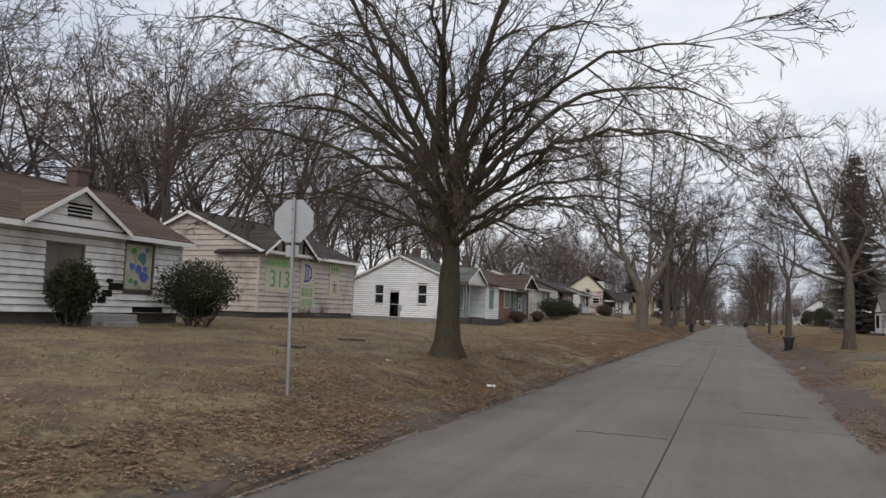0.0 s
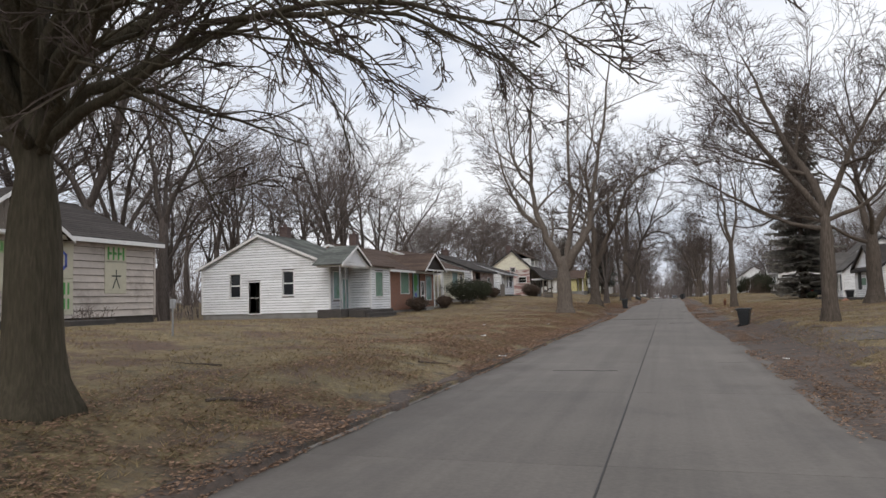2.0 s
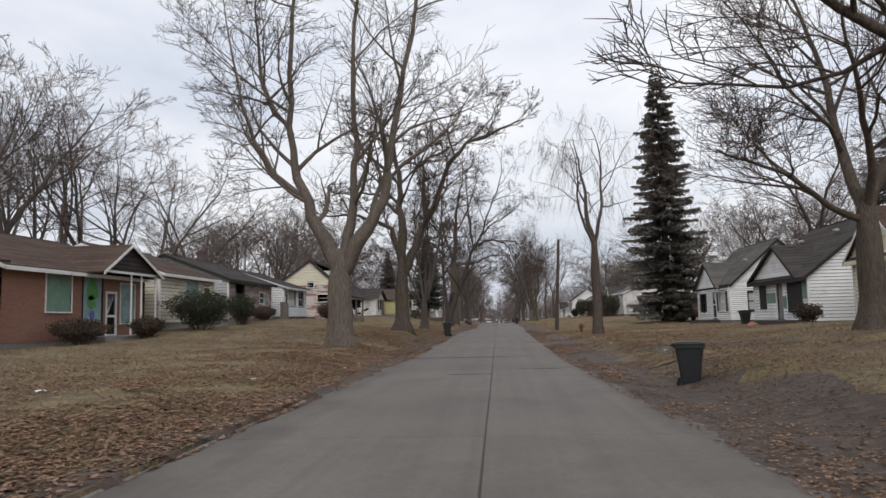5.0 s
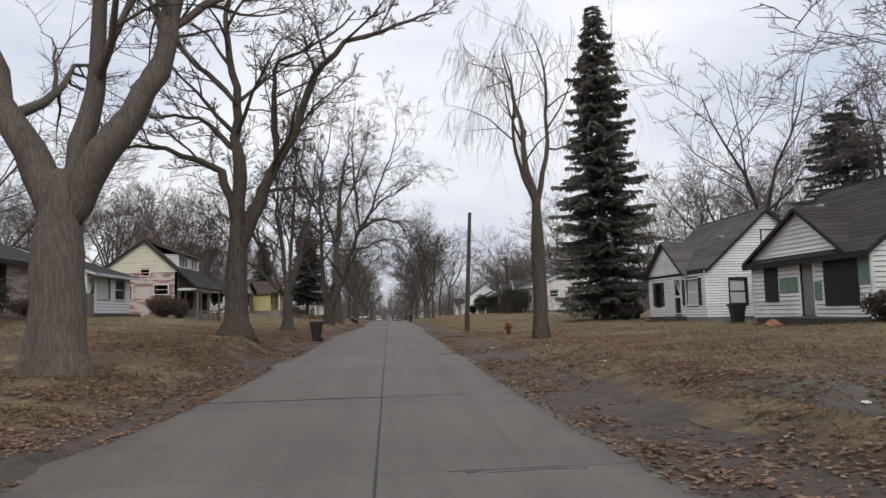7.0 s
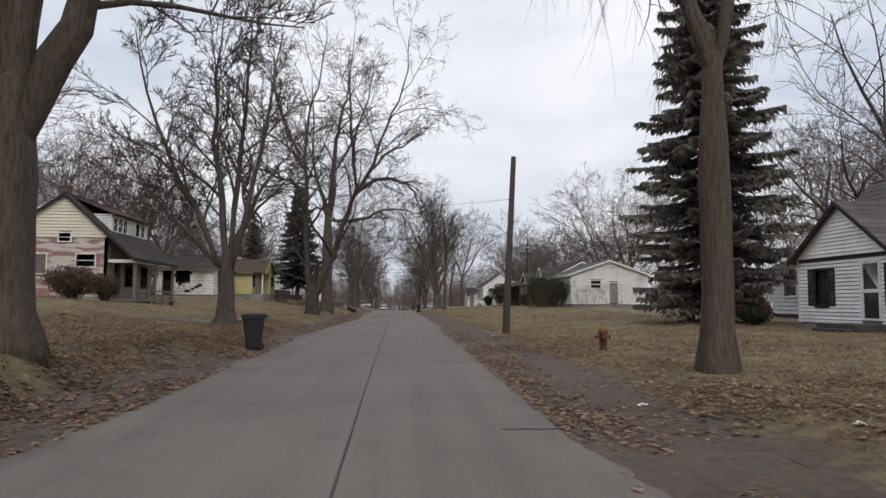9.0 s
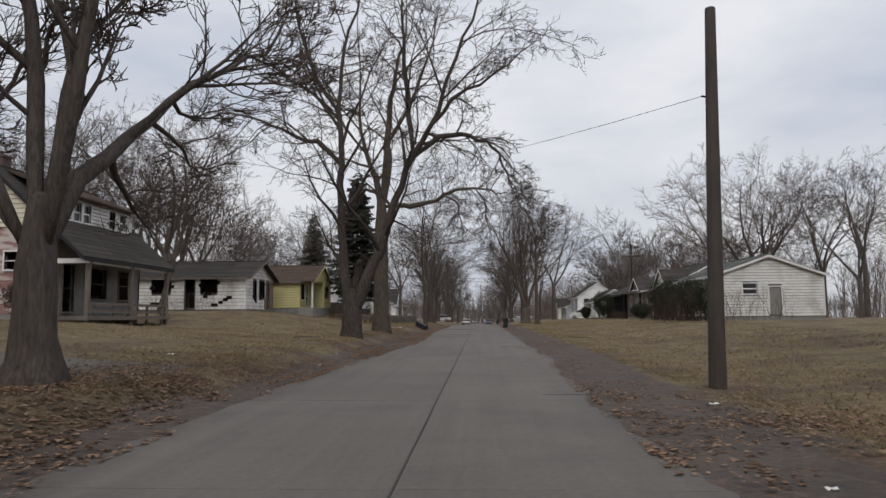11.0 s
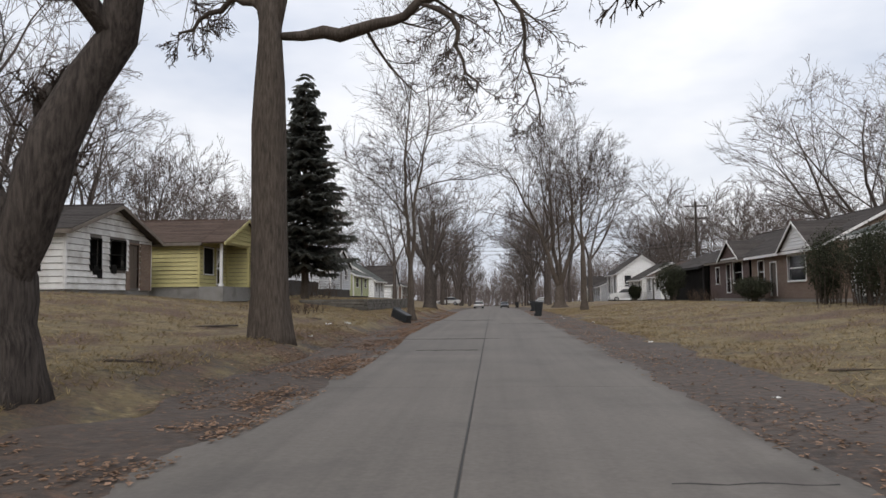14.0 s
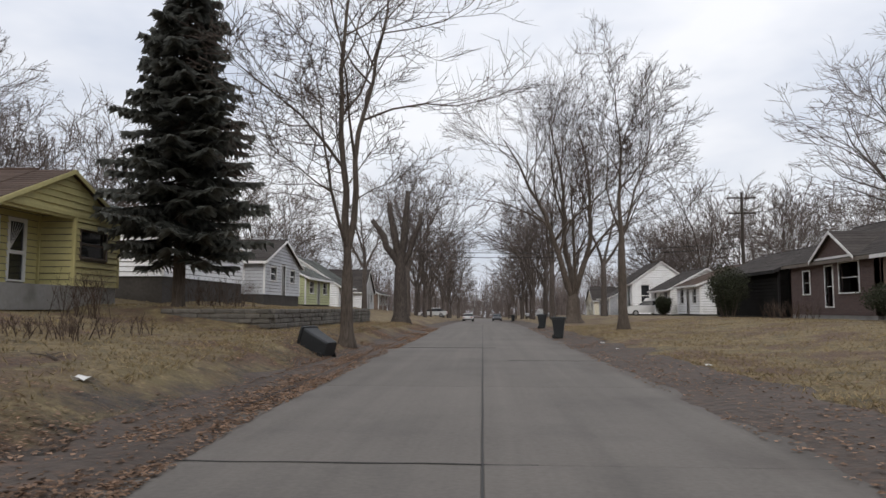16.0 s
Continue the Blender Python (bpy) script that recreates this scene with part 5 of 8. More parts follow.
def strokes(house_part, wall, a0, z0, w, h, lines, mat, name, out, r=0.04, label=""):
    """Painted strokes on a flat board: lines of points in a unit square, a to the right as seen from the street."""
    sh = Shape()
    for line in lines:
        for (x0, y0), (x1, y1) in zip(line, line[1:]):
            p0, p1 = Vector(wall.at(a0 + x0 * w, z0 + y0 * h, out)), Vector(wall.at(a0 + x1 * w, z0 + y1 * h, out))
            d = (p1 - p0)
            n = d.cross(wall.o).normalized() * r
            ext = d.normalized() * r * 0.8
            q = [p0 - ext - n, p1 + ext - n, p1 + ext + n, p0 - ext + n]
            lift = wall.o * 0.003
            sh.hexa([*q, *[k + lift for k in q]])
    return tagged(part(name, sh, mat, house_part, label), kind="stuff" if len(lines) > 2 else "")


def text_on(house_part, wall, text, a_mid, z_mid, size, mat, out, right_to_left=False):
    """Lettering in the built-in font, laid flat on a wall."""
    c = bpy.data.curves.new("lettering", "FONT")
    c.body, c.size, c.align_x, c.align_y, c.extrude = text, size, "CENTER", "CENTER", 0.003
    tmp = bpy.data.objects.new("lettering", c)
    scene.collection.objects.link(tmp)
    dep = bpy.context.evaluated_depsgraph_get()
    me = bpy.data.meshes.new_from_object(tmp.evaluated_get(dep))
    bpy.data.objects.remove(tmp)
    right = Vector((0, 0, 1)).cross(wall.o).normalized()
    sh = Shape()
    o = Vector(wall.at(a_mid, z_mid, out))
    for v in me.vertices:
        q = o + right * v.co.x + Vector((0, 0, 1)) * v.co.y + wall.o * v.co.z
        sh.v.append(tuple(q))
    sh.f = [tuple(p.vertices) for p in me.polygons]
    return part("painted_number", sh, mat, house_part, "hand-painted green number " + text)


def west_a():
    h = House("abandoned white bungalow with boarded windows and peeling siding", -1, -19.2, 12.2, 21.35, 8.0, 1.18, 2.78)
    h.roof("along", 1.85, "roof_brown", over=0.4)
    w = h.cross_gable(14.6, 18.1, 1.12, "roof_brown", "white_dirty", proud=0.35, pitch=0.24)
    sh = Shape()
    for k in range(4):
        block(sh, w, 1.3, 2.2, w.z1 + 0.22 + k * 0.12, w.z1 + 0.29 + k * 0.12, 0.03, 0.05)
    part("attic_louvre", sh, M["soot"], h.e)
    y0 = 12.2
    b = opening(h.e, h.front, 18.66 - y0, 19.92 - y0, 2.02, 3.58, "board:mural_mixed", "wood_grey")
    for y, z, r, mat in ((19.45, 3.1, 0.22, "mural_teal"), (19.55, 2.45, 0.20, "mural_blue"), (19.3, 2.72, 0.16, "mural_blue"), (19.0, 2.8, 0.13, "mural_blue"), (19.05, 3.35, 0.12, "mural_green"), (19.6, 2.75, 0.11, "mural_blue"), (18.98, 2.3, 0.11, "mural_green"), (19.65, 3.42, 0.09, "mural_blue"), (19.2, 2.25, 0.10, "mural_teal")):
        sh = Shape()
        c = Vector(h.front.at(y - y0, z, -0.018))
        q = [c + Vector((0, math.cos(k * math.pi / 5), math.sin(k * math.pi / 5))) * r * (1 + 0.4 * noise.noise((y * 3, z * 3, k * 0.9))) for k in range(10)]
        sh.prism(q, h.front.o * 0.003)
        part("painted_blot", sh, M[mat], b)
    opening(h.e, h.front, 15.6 - y0, 16.9 - y0, 1.95, 3.3, "board:wood_grey", "wood_grey")
    for y, z, w2, hh in ((17.75, 1.72, 0.4, 0.22), (18.0, 1.95, 0.6, 0.24), (17.6, 1.5, 0.3, 0.22), (17.9, 2.2, 0.25, 0.12), (19.1, 1.2, 1.4, 0.2)):
        sh = Shape()
        block(sh, h.front, y - y0, y - y0 + w2, z, z + hh, 0.02, 0.056)
        part("missing_siding_patch", sh, M["soot"], h.e)
    h.finish("white_dirty", 0.22, foundation=0.6, single=("front",), found="found_dark")
    stoop(h, 16.2, 18.0, 0, 1.4, 1.15, 0.4)
    chimney(h, 19.7, 3.8, 5.2, 6.45, w=0.55)
    return h


def west_b():
    h = House("abandoned tan shingle bungalow with painted boards over windows", -1, -21.6, 29.4, 39.05, 9.0, 1.22, 3.2)
    h.roof("along", 1.9, "roof_dark", over=0.35)
    g = h.cross_gable(29.35, 33.75, 1.5, "roof_dark", "tan", proud=0.4, z1=4.28, pitch=0)
    for k in range(21):
        a = 0.12 + k * 0.21
        pa, pz = g.peak
        top = g.z1 + (pz - g.z1) * (a / pa if a < pa else (g.len - a) / (g.len - pa)) - 0.1
        if top > g.z1 + 0.1:
            sh = Shape()
            block(sh, g, a, a + 0.18, g.z1 + 0.06, top, 0.0, 0.02 + 0.008 * (k % 2))
            part("gable_board", sh, M["wood_grey"] if k % 3 else M["soot"], h.e)
    f = h.front
    b = opening(h.e, f, 29.95 - 29.4, 32.39 - 29.4, 2.29, 3.54, "shut:mural_board")
    b["label"] = "cream board painted with a large green number"
    text_on(b, f, "313", 31.17 - 29.4, 2.9, 1.25, M["mural_green"], 0.062)
    opening(h.e, f, 29.95 - 29.4, 32.39 - 29.4, 3.6, 3.95, "shut:mural_pale")
    strokes(h.e, f, 0.64, 3.64, 2.2, 0.28, [[(0.02 + k * 0.085, 0.1), (0.02 + k * 0.085, 0.9)] for k in range(12)], M["mural_green"], "lettering", 0.062, 0.03)
    b = opening(h.e, f, 33.13 - 29.4, 34.44 - 29.4, 2.75, 4.05, "shut:mural_board")
    strokes(b, f, 33.46 - 29.4, 2.95, 0.7, 0.9, [[(0.15, 0), (0.15, 1)], [(0, 1), (0.6, 0.95), (0.95, 0.75), (0.95, 0.3), (0.6, 0.05), (0, 0)], [(0.5, 0.2), (0.5, 0.85)]], M["mural_blue"], "painted_emblem", 0.062, 0.055, "blue painted emblem")
    b = opening(h.e, f, 33.13 - 29.4, 34.44 - 29.4, 1.4, 2.7, "shut:mural_board")
    strokes(b, f, 33.23 - 29.4, 1.5, 1.2, 1.1, [[(0.05 + 0.16 * k, 0.1), (0.05 + 0.16 * k, 0.4)] for k in range(6)] + [[(0.05 + 0.16 * k, 0.6), (0.05 + 0.16 * k, 0.95)] for k in range(6)], M["mural_green"], "lettering", 0.062, 0.045)
    opening(h.e, f, 36.13 - 29.4, 37.25 - 29.4, 2.2, 3.45, "shut:mural_board")
    b = opening(h.e, f, 36.13 - 29.4, 37.25 - 29.4, 3.5, 4.1, "shut:mural_board")
    strokes(b, f, 36.22 - 29.4, 3.58, 1.0, 0.45, [[(0.05 + 0.28 * k, 0.0), (0.05 + 0.28 * k, 1.0)] for k in range(4)] + [[(0.05 + 0.28 * k, 0.5), (0.2 + 0.28 * k, 0.5)] for k in range(3)], M["mural_green"], "lettering", 0.062, 0.05)
    strokes(h.e, f, 36.41 - 29.4, 2.4, 0.6, 0.8, [[(0.2, 0), (0.5, 0.5), (0.8, 0)], [(0.1, 0.6), (0.9, 0.6)], [(0.5, 0.5), (0.5, 0.9)]], M["roof_grey"], "painted_marks", 0.062, 0.03)
    opening(h.e, h.south, 5.0, 6.0, 2.3, 3.6, "board:wood_grey", "tan")
    h.finish("tan", 0.28, foundation=0.55, single=("front", "south"), corner="tan", found="found_dark")
    stoop(h, 32.8, 35.0, 0, 1.6, 1.15, 0.5, 2, "found_dark")
    return h


def west_c():
    h = House("white clapboard bungalow with an open doorway and boarded porch", -1, -20.5, 54.1, 60.4, 9.6, 0.9, 3.12)
    h.roof("along", 2.05, "roof_grey", over=0.3, ridge=5.1)
    s = h.south
    opening(h.e, s, 6.6, 7.4, 2.0, 3.56, "glass", "trim")
    opening(h.e, s, 5.1, 5.95, 0.92, 2.97, "void", "trim")
    opening(h.e, s, 2.6, 3.4, 2.06, 3.62, "glass", "trim")
    f = h.front
    opening(h.e, f, 0.5, 1.6, 1.75, 3.5, "board:teal_board", "trim")
    opening(h.e, f, 1.85, 2.75, 0.95, 3.05, "board:teal_board", "trim")
    # grey on the front only: the porch's shade put into the siding colour
    h.finish({"all": "white", "front": "grey"}, 0.17, single=("south", "front"), foundation=0.6)
    w = House("", -1, -18.9, 57.0, 60.4, 1.55, 0.95, 3.05, e=h.e)
    opening(h.e, w.front, 0.8, 2.1, 1.86, 3.52, "board:green_board", "trim")
    w.finish("white", 0.17, single=("front", "south"), foundation=0.6)
    roof_plane(h.e, h.p(56.7, -1.95, 3.92), h.p(60.65, -1.95, 3.92), h.p(60.65, 1.2, 4.78), h.p(56.7, 1.2, 4.78), M["roof_brown"])
    h.cross_gable(52.25, 56.75, 1.2, "roof_grey", "white", proud=1.6, z1=3.85, back=0.2, pitch=0.17, over=0.12)
    sh = Boards()
    board_between(sh, h.p(52.4, -1.5, 3.7), h.p(57.0, -1.5, 3.7), 0.12, 0.16)
    board_between(sh, h.p(52.4, -1.5, 3.7), h.p(52.4, 0.0, 3.7), 0.12, 0.16)
    sh.build("porch_beam", M["trim"], h.e)
    for y in (52.5, 53.3):
        part("porch_post", Shape().tube([h.p(y, -1.5, 1.0), h.p(y, -1.5, 3.72)], [0.05, 0.05], 8), M["galv"], h.e)
    stoop(h, 52.35, 56.95, 0.0, 1.6, 1.08, 0.3, 0, "found_dark")
    stoop(h, 53.4, 58.3, 1.62, 2.7, 1.0, 0.25, 2, "found_dark")
    chimney(h, 58.0, 5.4, 5.6, 6.9)
    return h


def west_d():
    h = House("orange brick bungalow with green boarded windows and a porch gable", -1, -19.5, 61.3, 72.7, 9.0, 0.78, 3.15)
    h.roof("along", 1.9, "roof_brown", over=0.45)
    f = h.front
    opening(h.e, f, 64.2 - 61.3, 66.0 - 61.3, 2.05, 3.75, "board:green_board", "trim")
    b = opening(h.e, f, 66.9 - 61.3, 68.5 - 61.3, 1.0, 3.75, "board:teal_board", "darktrim")
    for y, z, r, mat in ((67.7, 3.1, 0.5, "mural_green"), (67.65, 2.5, 0.35, "mural_green"), (67.7, 1.9, 0.24, "mural_blue"), (67.75, 1.4, 0.26, "mural_blue"), (67.3, 1.3, 0.16, "mural_blue"), (68.1, 1.5, 0.18, "mural_teal")):
        c = Vector(f.at(y - 61.3, z, -0.018))
        q = [c + Vector((0, math.cos(k * math.pi / 6), math.sin(k * math.pi / 6))) * r * (1 + 0.3 * noise.noise((y * 3, z * 3, k * 0.9))) for k in range(12)]
        part("painted_blot", Shape().prism(q, f.o * 0.003), M[mat], b)
    opening(h.e, f, 68.9 - 61.3, 69.75 - 61.3, 0.9, 3.0, "storm:greydoor", "trim")
    opening(h.e, f, 70.2 - 61.3, 71.6 - 61.3, 1.5, 3.5, "board:teal_board", "trim")
    h.finish("stucco_red", foundation=0.6, corner="")
    h.cross_gable(66.6, 71.9, 1.35, "roof_brown", "roof_dark", proud=1.1, back=4.0, pitch=0.2, apex=68.9)
    for y in (69.3, 70.3, 71.8):
        part("porch_post", Shape().tube([h.p(y, -1.05, 0.8), h.p(y, -1.05, 3.95)], [0.05, 0.05], 6), M["trim"], h.e)
    stoop(h, 66.8, 72.2, 0.0, 1.2, 0.9, 0.2, 2)
    chimney(h, 65.6, 4.5, 5.4, 6.9)
    return h


def west_e():
    h = House("cream clapboard bungalow with a dark roof", -1, -19.3, 74.0, 81.6, 9.0, 1.5, 2.85)
    h.roof("along", 1.7, "roof_brown", over=0.45)
    opening(h.e, h.front, 77.4 - 74.0, 79.2 - 74.0, 2.4, 4.0, "board:teal_board", "trim")
    opening(h.e, h.front, 80.0 - 74.0, 80.9 - 74.0, 1.6, 3.7, "door:brown", "trim")
    h.finish("cream", 0.2, foundation=0.9)
    stoop(h, 79.8, 81.3, 0, 1.2, 1.5, 0.5)
    return h


def west_g():
    h = House("grey house with a brick front and a broken window", -1, -18.9, 83.2, 92.6, 9.0, 1.65, 2.8)
    h.roof("along", 1.75, "roof_dark", over=0.4, fascia="darktrim")
    opening(h.e, h.front, 84.6 - 83.2, 86.3 - 83.2, 2.75, 4.15, "void", "wood_grey")
    opening(h.e, h.front, 89.7 - 83.2, 90.8 - 83.2, 2.85, 3.7, "glass", "trim")
    h.finish({"all": "grey", "front": "brick_rose"}, 0.2, foundation=0.9)
    chimney(h, 90.5, 5.0, 5.4, 7.0)
    return h


def west_h():
    h = House("small white clapboard house with wide front windows", -1, -18.5, 94.6, 101.7, 8.5, 1.85, 2.55)
    h.roof("along", 1.45, "roof_dark", over=0.6, fascia="grey")
    opening(h.e, h.front, 96.2 - 94.6, 98.2 - 94.6, 2.75, 4.1, "blind", "grey")
    opening(h.e, h.front, 99.1 - 94.6, 100.8 - 94.6, 2.75, 4.05, "glass", "grey")
    opening(h.e, h.front, 0.4, 1.2, 1.95, 4.0, "storm:trim", "trim")
    h.finish("white", 0.2, foundation=0.9)
    sh = Shape()
    block(sh, h.south, 4.0, 7.5, 1.85, 3.4, 0.03, 0.12)
    part("brick_facing", sh, M["brick_brown"], h.e)
    stoop(h, 94.8, 100.5, 0.0, 1.2, 1.75, 0.9, 2, "found_dark")
    return h


def west_p():
    h = House("two-storey pink brick house with a deep porch and dormer", -1, -17.9, 110.8, 119.0, 6.0, 1.6, 3.9)
    h.roof("along", 2.4, "roof_dark", over=1.75, ridge=2.6, fascia="darktrim")
    s = h.south
    opening(h.e, s, 0.7, 1.8, 3.45, 4.2, "void", "trim")
    opening(h.e, s, 3.6, 4.6, 3.0, 4.2, "board:wood_grey", "trim")
    opening(h.e, s, 2.2, 2.9, 5.0, 5.5, "void", "trim")
    f = h.front
    opening(h.e, f, 1.2, 2.1, 1.7, 3.75, "void", "wood_grey")
    opening(h.e, f, 3.0, 4.8, 2.3, 3.7, "void", "wood_grey")
    opening(h.e, f, 6.0, 7.2, 2.3, 3.7, "void", "wood_grey")
    h.finish({"all": "brick_pink", "front": "found"}, foundation=0.9, corner="")
    lap_siding(h.e, s, M["cream"], 0.2, True, z0=5.25)
    # dormer in the front slope
    d = House("", -1, -18.1, 111.8, 118.2, 2.4, 5.55, 1.3, e=h.e)
    for a in (0.35, 1.15, 1.95, 4.2, 5.2):
        opening(h.e, d.front, a, a + 0.62, 5.8, 6.65, "glass" if a != 4.2 else "void", "trim")
    d.finish("white_dirty", 0.17, foundation=0.02)
    roof_plane(h.e, d.p(111.5, -0.35, 6.85), d.p(118.5, -0.35, 6.85), d.p(118.5, 2.4, 7.98), d.p(111.5, 2.4, 7.98), M["roof_brown"], name="dormer_roof")
    # porch
    sh = Shape()
    a, b = h.p(111.0, 0.0, 1.32), h.p(119.0, -1.75, 1.5)
    sh.box([min(a[k], b[k]) for k in range(3)], [max(a[k], b[k]) for k in range(3)])
    part("porch_floor", sh, M["wood_grey"], h.e)
    for y in (111.2, 114.9, 118.7):
        sh = Shape()
        c = h.p(y, -1.6, 0)
        sh.rounded((c[0] - 0.09, c[1] - 0.09, 0.4), (c[0] + 0.09, c[1] + 0.09, 3.95), 0.015, 1)
        part("porch_post", sh, M["wood_grey"], h.e)
    sh = Boards()
    board_between(sh, h.p(111.1, -1.6, 3.72), h.p(118.8, -1.6, 3.72), 0.12, 0.2)
    board_between(sh, h.p(111.1, 0.0, 3.72), h.p(111.1, -1.7, 3.72), 0.1, 0.2)
    sh.build("porch_beam", M["trim"], h.e)
    sh = Boards()
    for z in (1.95, 1.62):
        board_between(sh, h.p(111.2, -1.6, z), h.p(118.7, -1.6, z), 0.05, 0.12)
    sh.build("porch_rail", M["wood_grey"], h.e)
    for k in range(5):
        y = 111.9 + k * 1.6
        part("porch_pier", Shape().tube([h.p(y, -1.55, 0.4), h.p(y, -1.55, 1.95)], [0.06, 0.06], 6), M["wood_grey"], h.e)
    chimney(h, 112.5, 3.4, 7.0, 8.6, mat="brick_brown")
    return h


def west_wh():
    h = House("long derelict white house with broken windows and torn siding", -1, -17.6, 135.2, 142.4, 10.0, 2.0, 2.5)
    h.roof("across", 1.3, "roof_dark", over=0.4, end=0.5, fascia="wood_grey")
    s = h.south
    opening(h.e, s, 5.8, 7.2, 3.3, 4.28, "void", "soot")
    opening(h.e, s, 3.9, 4.65, 2.1, 4.26, "void", "wood_grey")
    opening(h.e, s, 2.2, 3.4, 3.3, 4.3, "void", "soot")
    f = h.front
    opening(h.e, f, 137.0 - 135.2, 137.8 - 135.2, 2.9, 4.2, "void", "soot")
    opening(h.e, f, 138.6 - 135.2, 139.9 - 135.2, 3.0, 4.25, "void", "soot")
    opening(h.e, f, 140.3 - 135.2, 141.2 - 135.2, 2.1, 4.2, "door:brown", "brick_tan")
    h.finish("white_dirty", 0.27, single=("south", "front"), foundation=0.8)
    rnd = random.Random(9)
    for a, z in ((1.0, 2.75), (1.3, 2.6), (1.7, 2.4), (2.1, 2.2), (6.6, 2.3), (6.9, 2.3), (2.6, 3.05), (2.9, 2.85), (5.5, 3.6), (6.95, 3.5), (1.95, 3.9), (3.2, 3.7), (5.9, 3.1)):
        sh = Shape()
        block(sh, s, a, a + rnd.uniform(0.3, 0.55), z, z + 0.25, 0.02, 0.056)
        part("missing_siding_patch", sh, M["soot"], h.e)
    for a, z in ((2.0, 2.65), (2.3, 2.5), (3.5, 2.75)):
        sh = Shape()
        block(sh, f, a, a + 0.4, z, z + 0.4, 0.02, 0.056)
        part("missing_siding_patch", sh, M["soot"], h.e)
    f.holes.append((5.1, 6.0, 2.1, 4.2))
    sh = Shape()
    block(sh, f, 6.1, 7.1, 2.0, 4.3, 0.03, 0.09)
    part("brick_facing", sh, M["brick_tan"], h.e)
    sh = Shape()
    block(sh, f, 4.75, 5.05, 2.0, 2.9, 0.03, 0.09)
    part("brick_facing", sh, M["brick_tan"], h.e)
    return h


def west_y():
    h = House("yellow clapboard bungalow with an open corner porch and brown roof", -1, -15.7, 143.9, 150.7, 9.4, 2.2, 2.4)
    opening(h.e, h.front, 0.6, 1.9, 2.9, 4.3, "board:soot", "trim")
    opening(h.e, h.front, 2.4, 3.2, 2.3, 4.3, "storm:yellow", "trim")
    h.roof("across", 1.4, "roof_brown", over=0.4, end=0.25, fascia="wood_grey")
    h.finish("yellow", 0.22, single=("south",), foundation=0.9, corner="yellow")
    w = House("", -1, -14.4, 147.8, 150.7, 1.25, 2.2, 2.4, e=h.e)
    opening(h.e, w.front, 0.35, 2.0, 3.2, 4.15, "glass", "brown")
    w.finish("yellow", 0.22, single=("front",), foundation=0.9, corner="yellow")
    h.cross_gable(143.9, 150.7, 1.4, "roof_brown", "yellow", proud=1.3, back=0.3, over=0.4, z1=4.6, pitch=0.22, single=True, fascia="yellow")
    sh = Shape()
    a, b = h.p(143.9, 0.0, 1.4), h.p(147.8, -1.3, 2.2)
    sh.box([min(a[k], b[k]) for k in range(3)], [max(a[k], b[k]) for k in range(3)])
    part("porch_floor", sh, M["found"], h.e, "grey concrete porch base")
    sh = Shape()
    c = h.p(144.05, -1.15, 0)
    sh.rounded((c[0] - 0.07, c[1] - 0.07, 2.2), (c[0] + 0.07, c[1] + 0.07, 4.6), 0.015, 1)
    sh.rounded((c[0] - 0.11, c[1] - 0.11, 2.2), (c[0] + 0.11, c[1] + 0.11, 2.35), 0.015, 1)
    part("porch_post", sh, M["trim"], h.e, "white square porch post")
    sh = Boards()
    board_between(sh, h.p(143.9, -1.2, 4.45), h.p(150.7, -1.2, 4.45), 0.14, 0.16)
    board_between(sh, h.p(143.98, -1.2, 4.45), h.p(143.98, 0.0, 4.45), 0.14, 0.16)
    sh.build("porch_beam", M["yellow"], h.e)
    return h


def west_w2():
    h = House("white clapboard house behind a tall spruce", -1, -14.6, 155.0, 165.3, 9.0, 2.85, 2.1)
    h.roof("along", 1.5, "roof_grey", over=0.4)
    opening(h.e, h.front, 4.7, 6.6, 3.7, 4.65, "glass", "trim")
    opening(h.e, h.front, 1.2, 2.6, 3.7, 4.65, "glass", "trim")
    # foundation darkened in colour for the shade and brush at its foot
    h.finish("white", 0.22, foundation=1.4, found="found_dark")
    return h


def plain_house(label, s, xf, y0, y1, depth, zb, h, kind, rise, wall, roof, pitch=0.22, windows=((0.15, 0.3), (0.7, 0.85)), door=0.5):
    o = House(label, s, xf, y0, y1, depth, zb, h)
    burnt = wall == "soot"
    o.roof(kind, rise, roof, over=0.4, fascia="darktrim" if burnt else "trim")
    n = y1 - y0
    for a, b in windows:
        opening(o.e, o.front, a * n, b * n, zb + 0.95, zb + h - 0.35, "glass", "trim")
        opening(o.e, o.south, a * depth, min(b, a + 0.14) * depth, zb + 0.95, zb + h - 0.35, "glass", "trim")
    if door:
        opening(o.e, o.front, door * n - 0.45, door * n + 0.45, zb + 0.02, zb + 2.05, "door:greydoor", "trim")
    o.finish(wall, pitch if "brick" not in wall else 0, foundation=1.2, found="found_dark", corner="darktrim" if burnt else "trim")
    return o


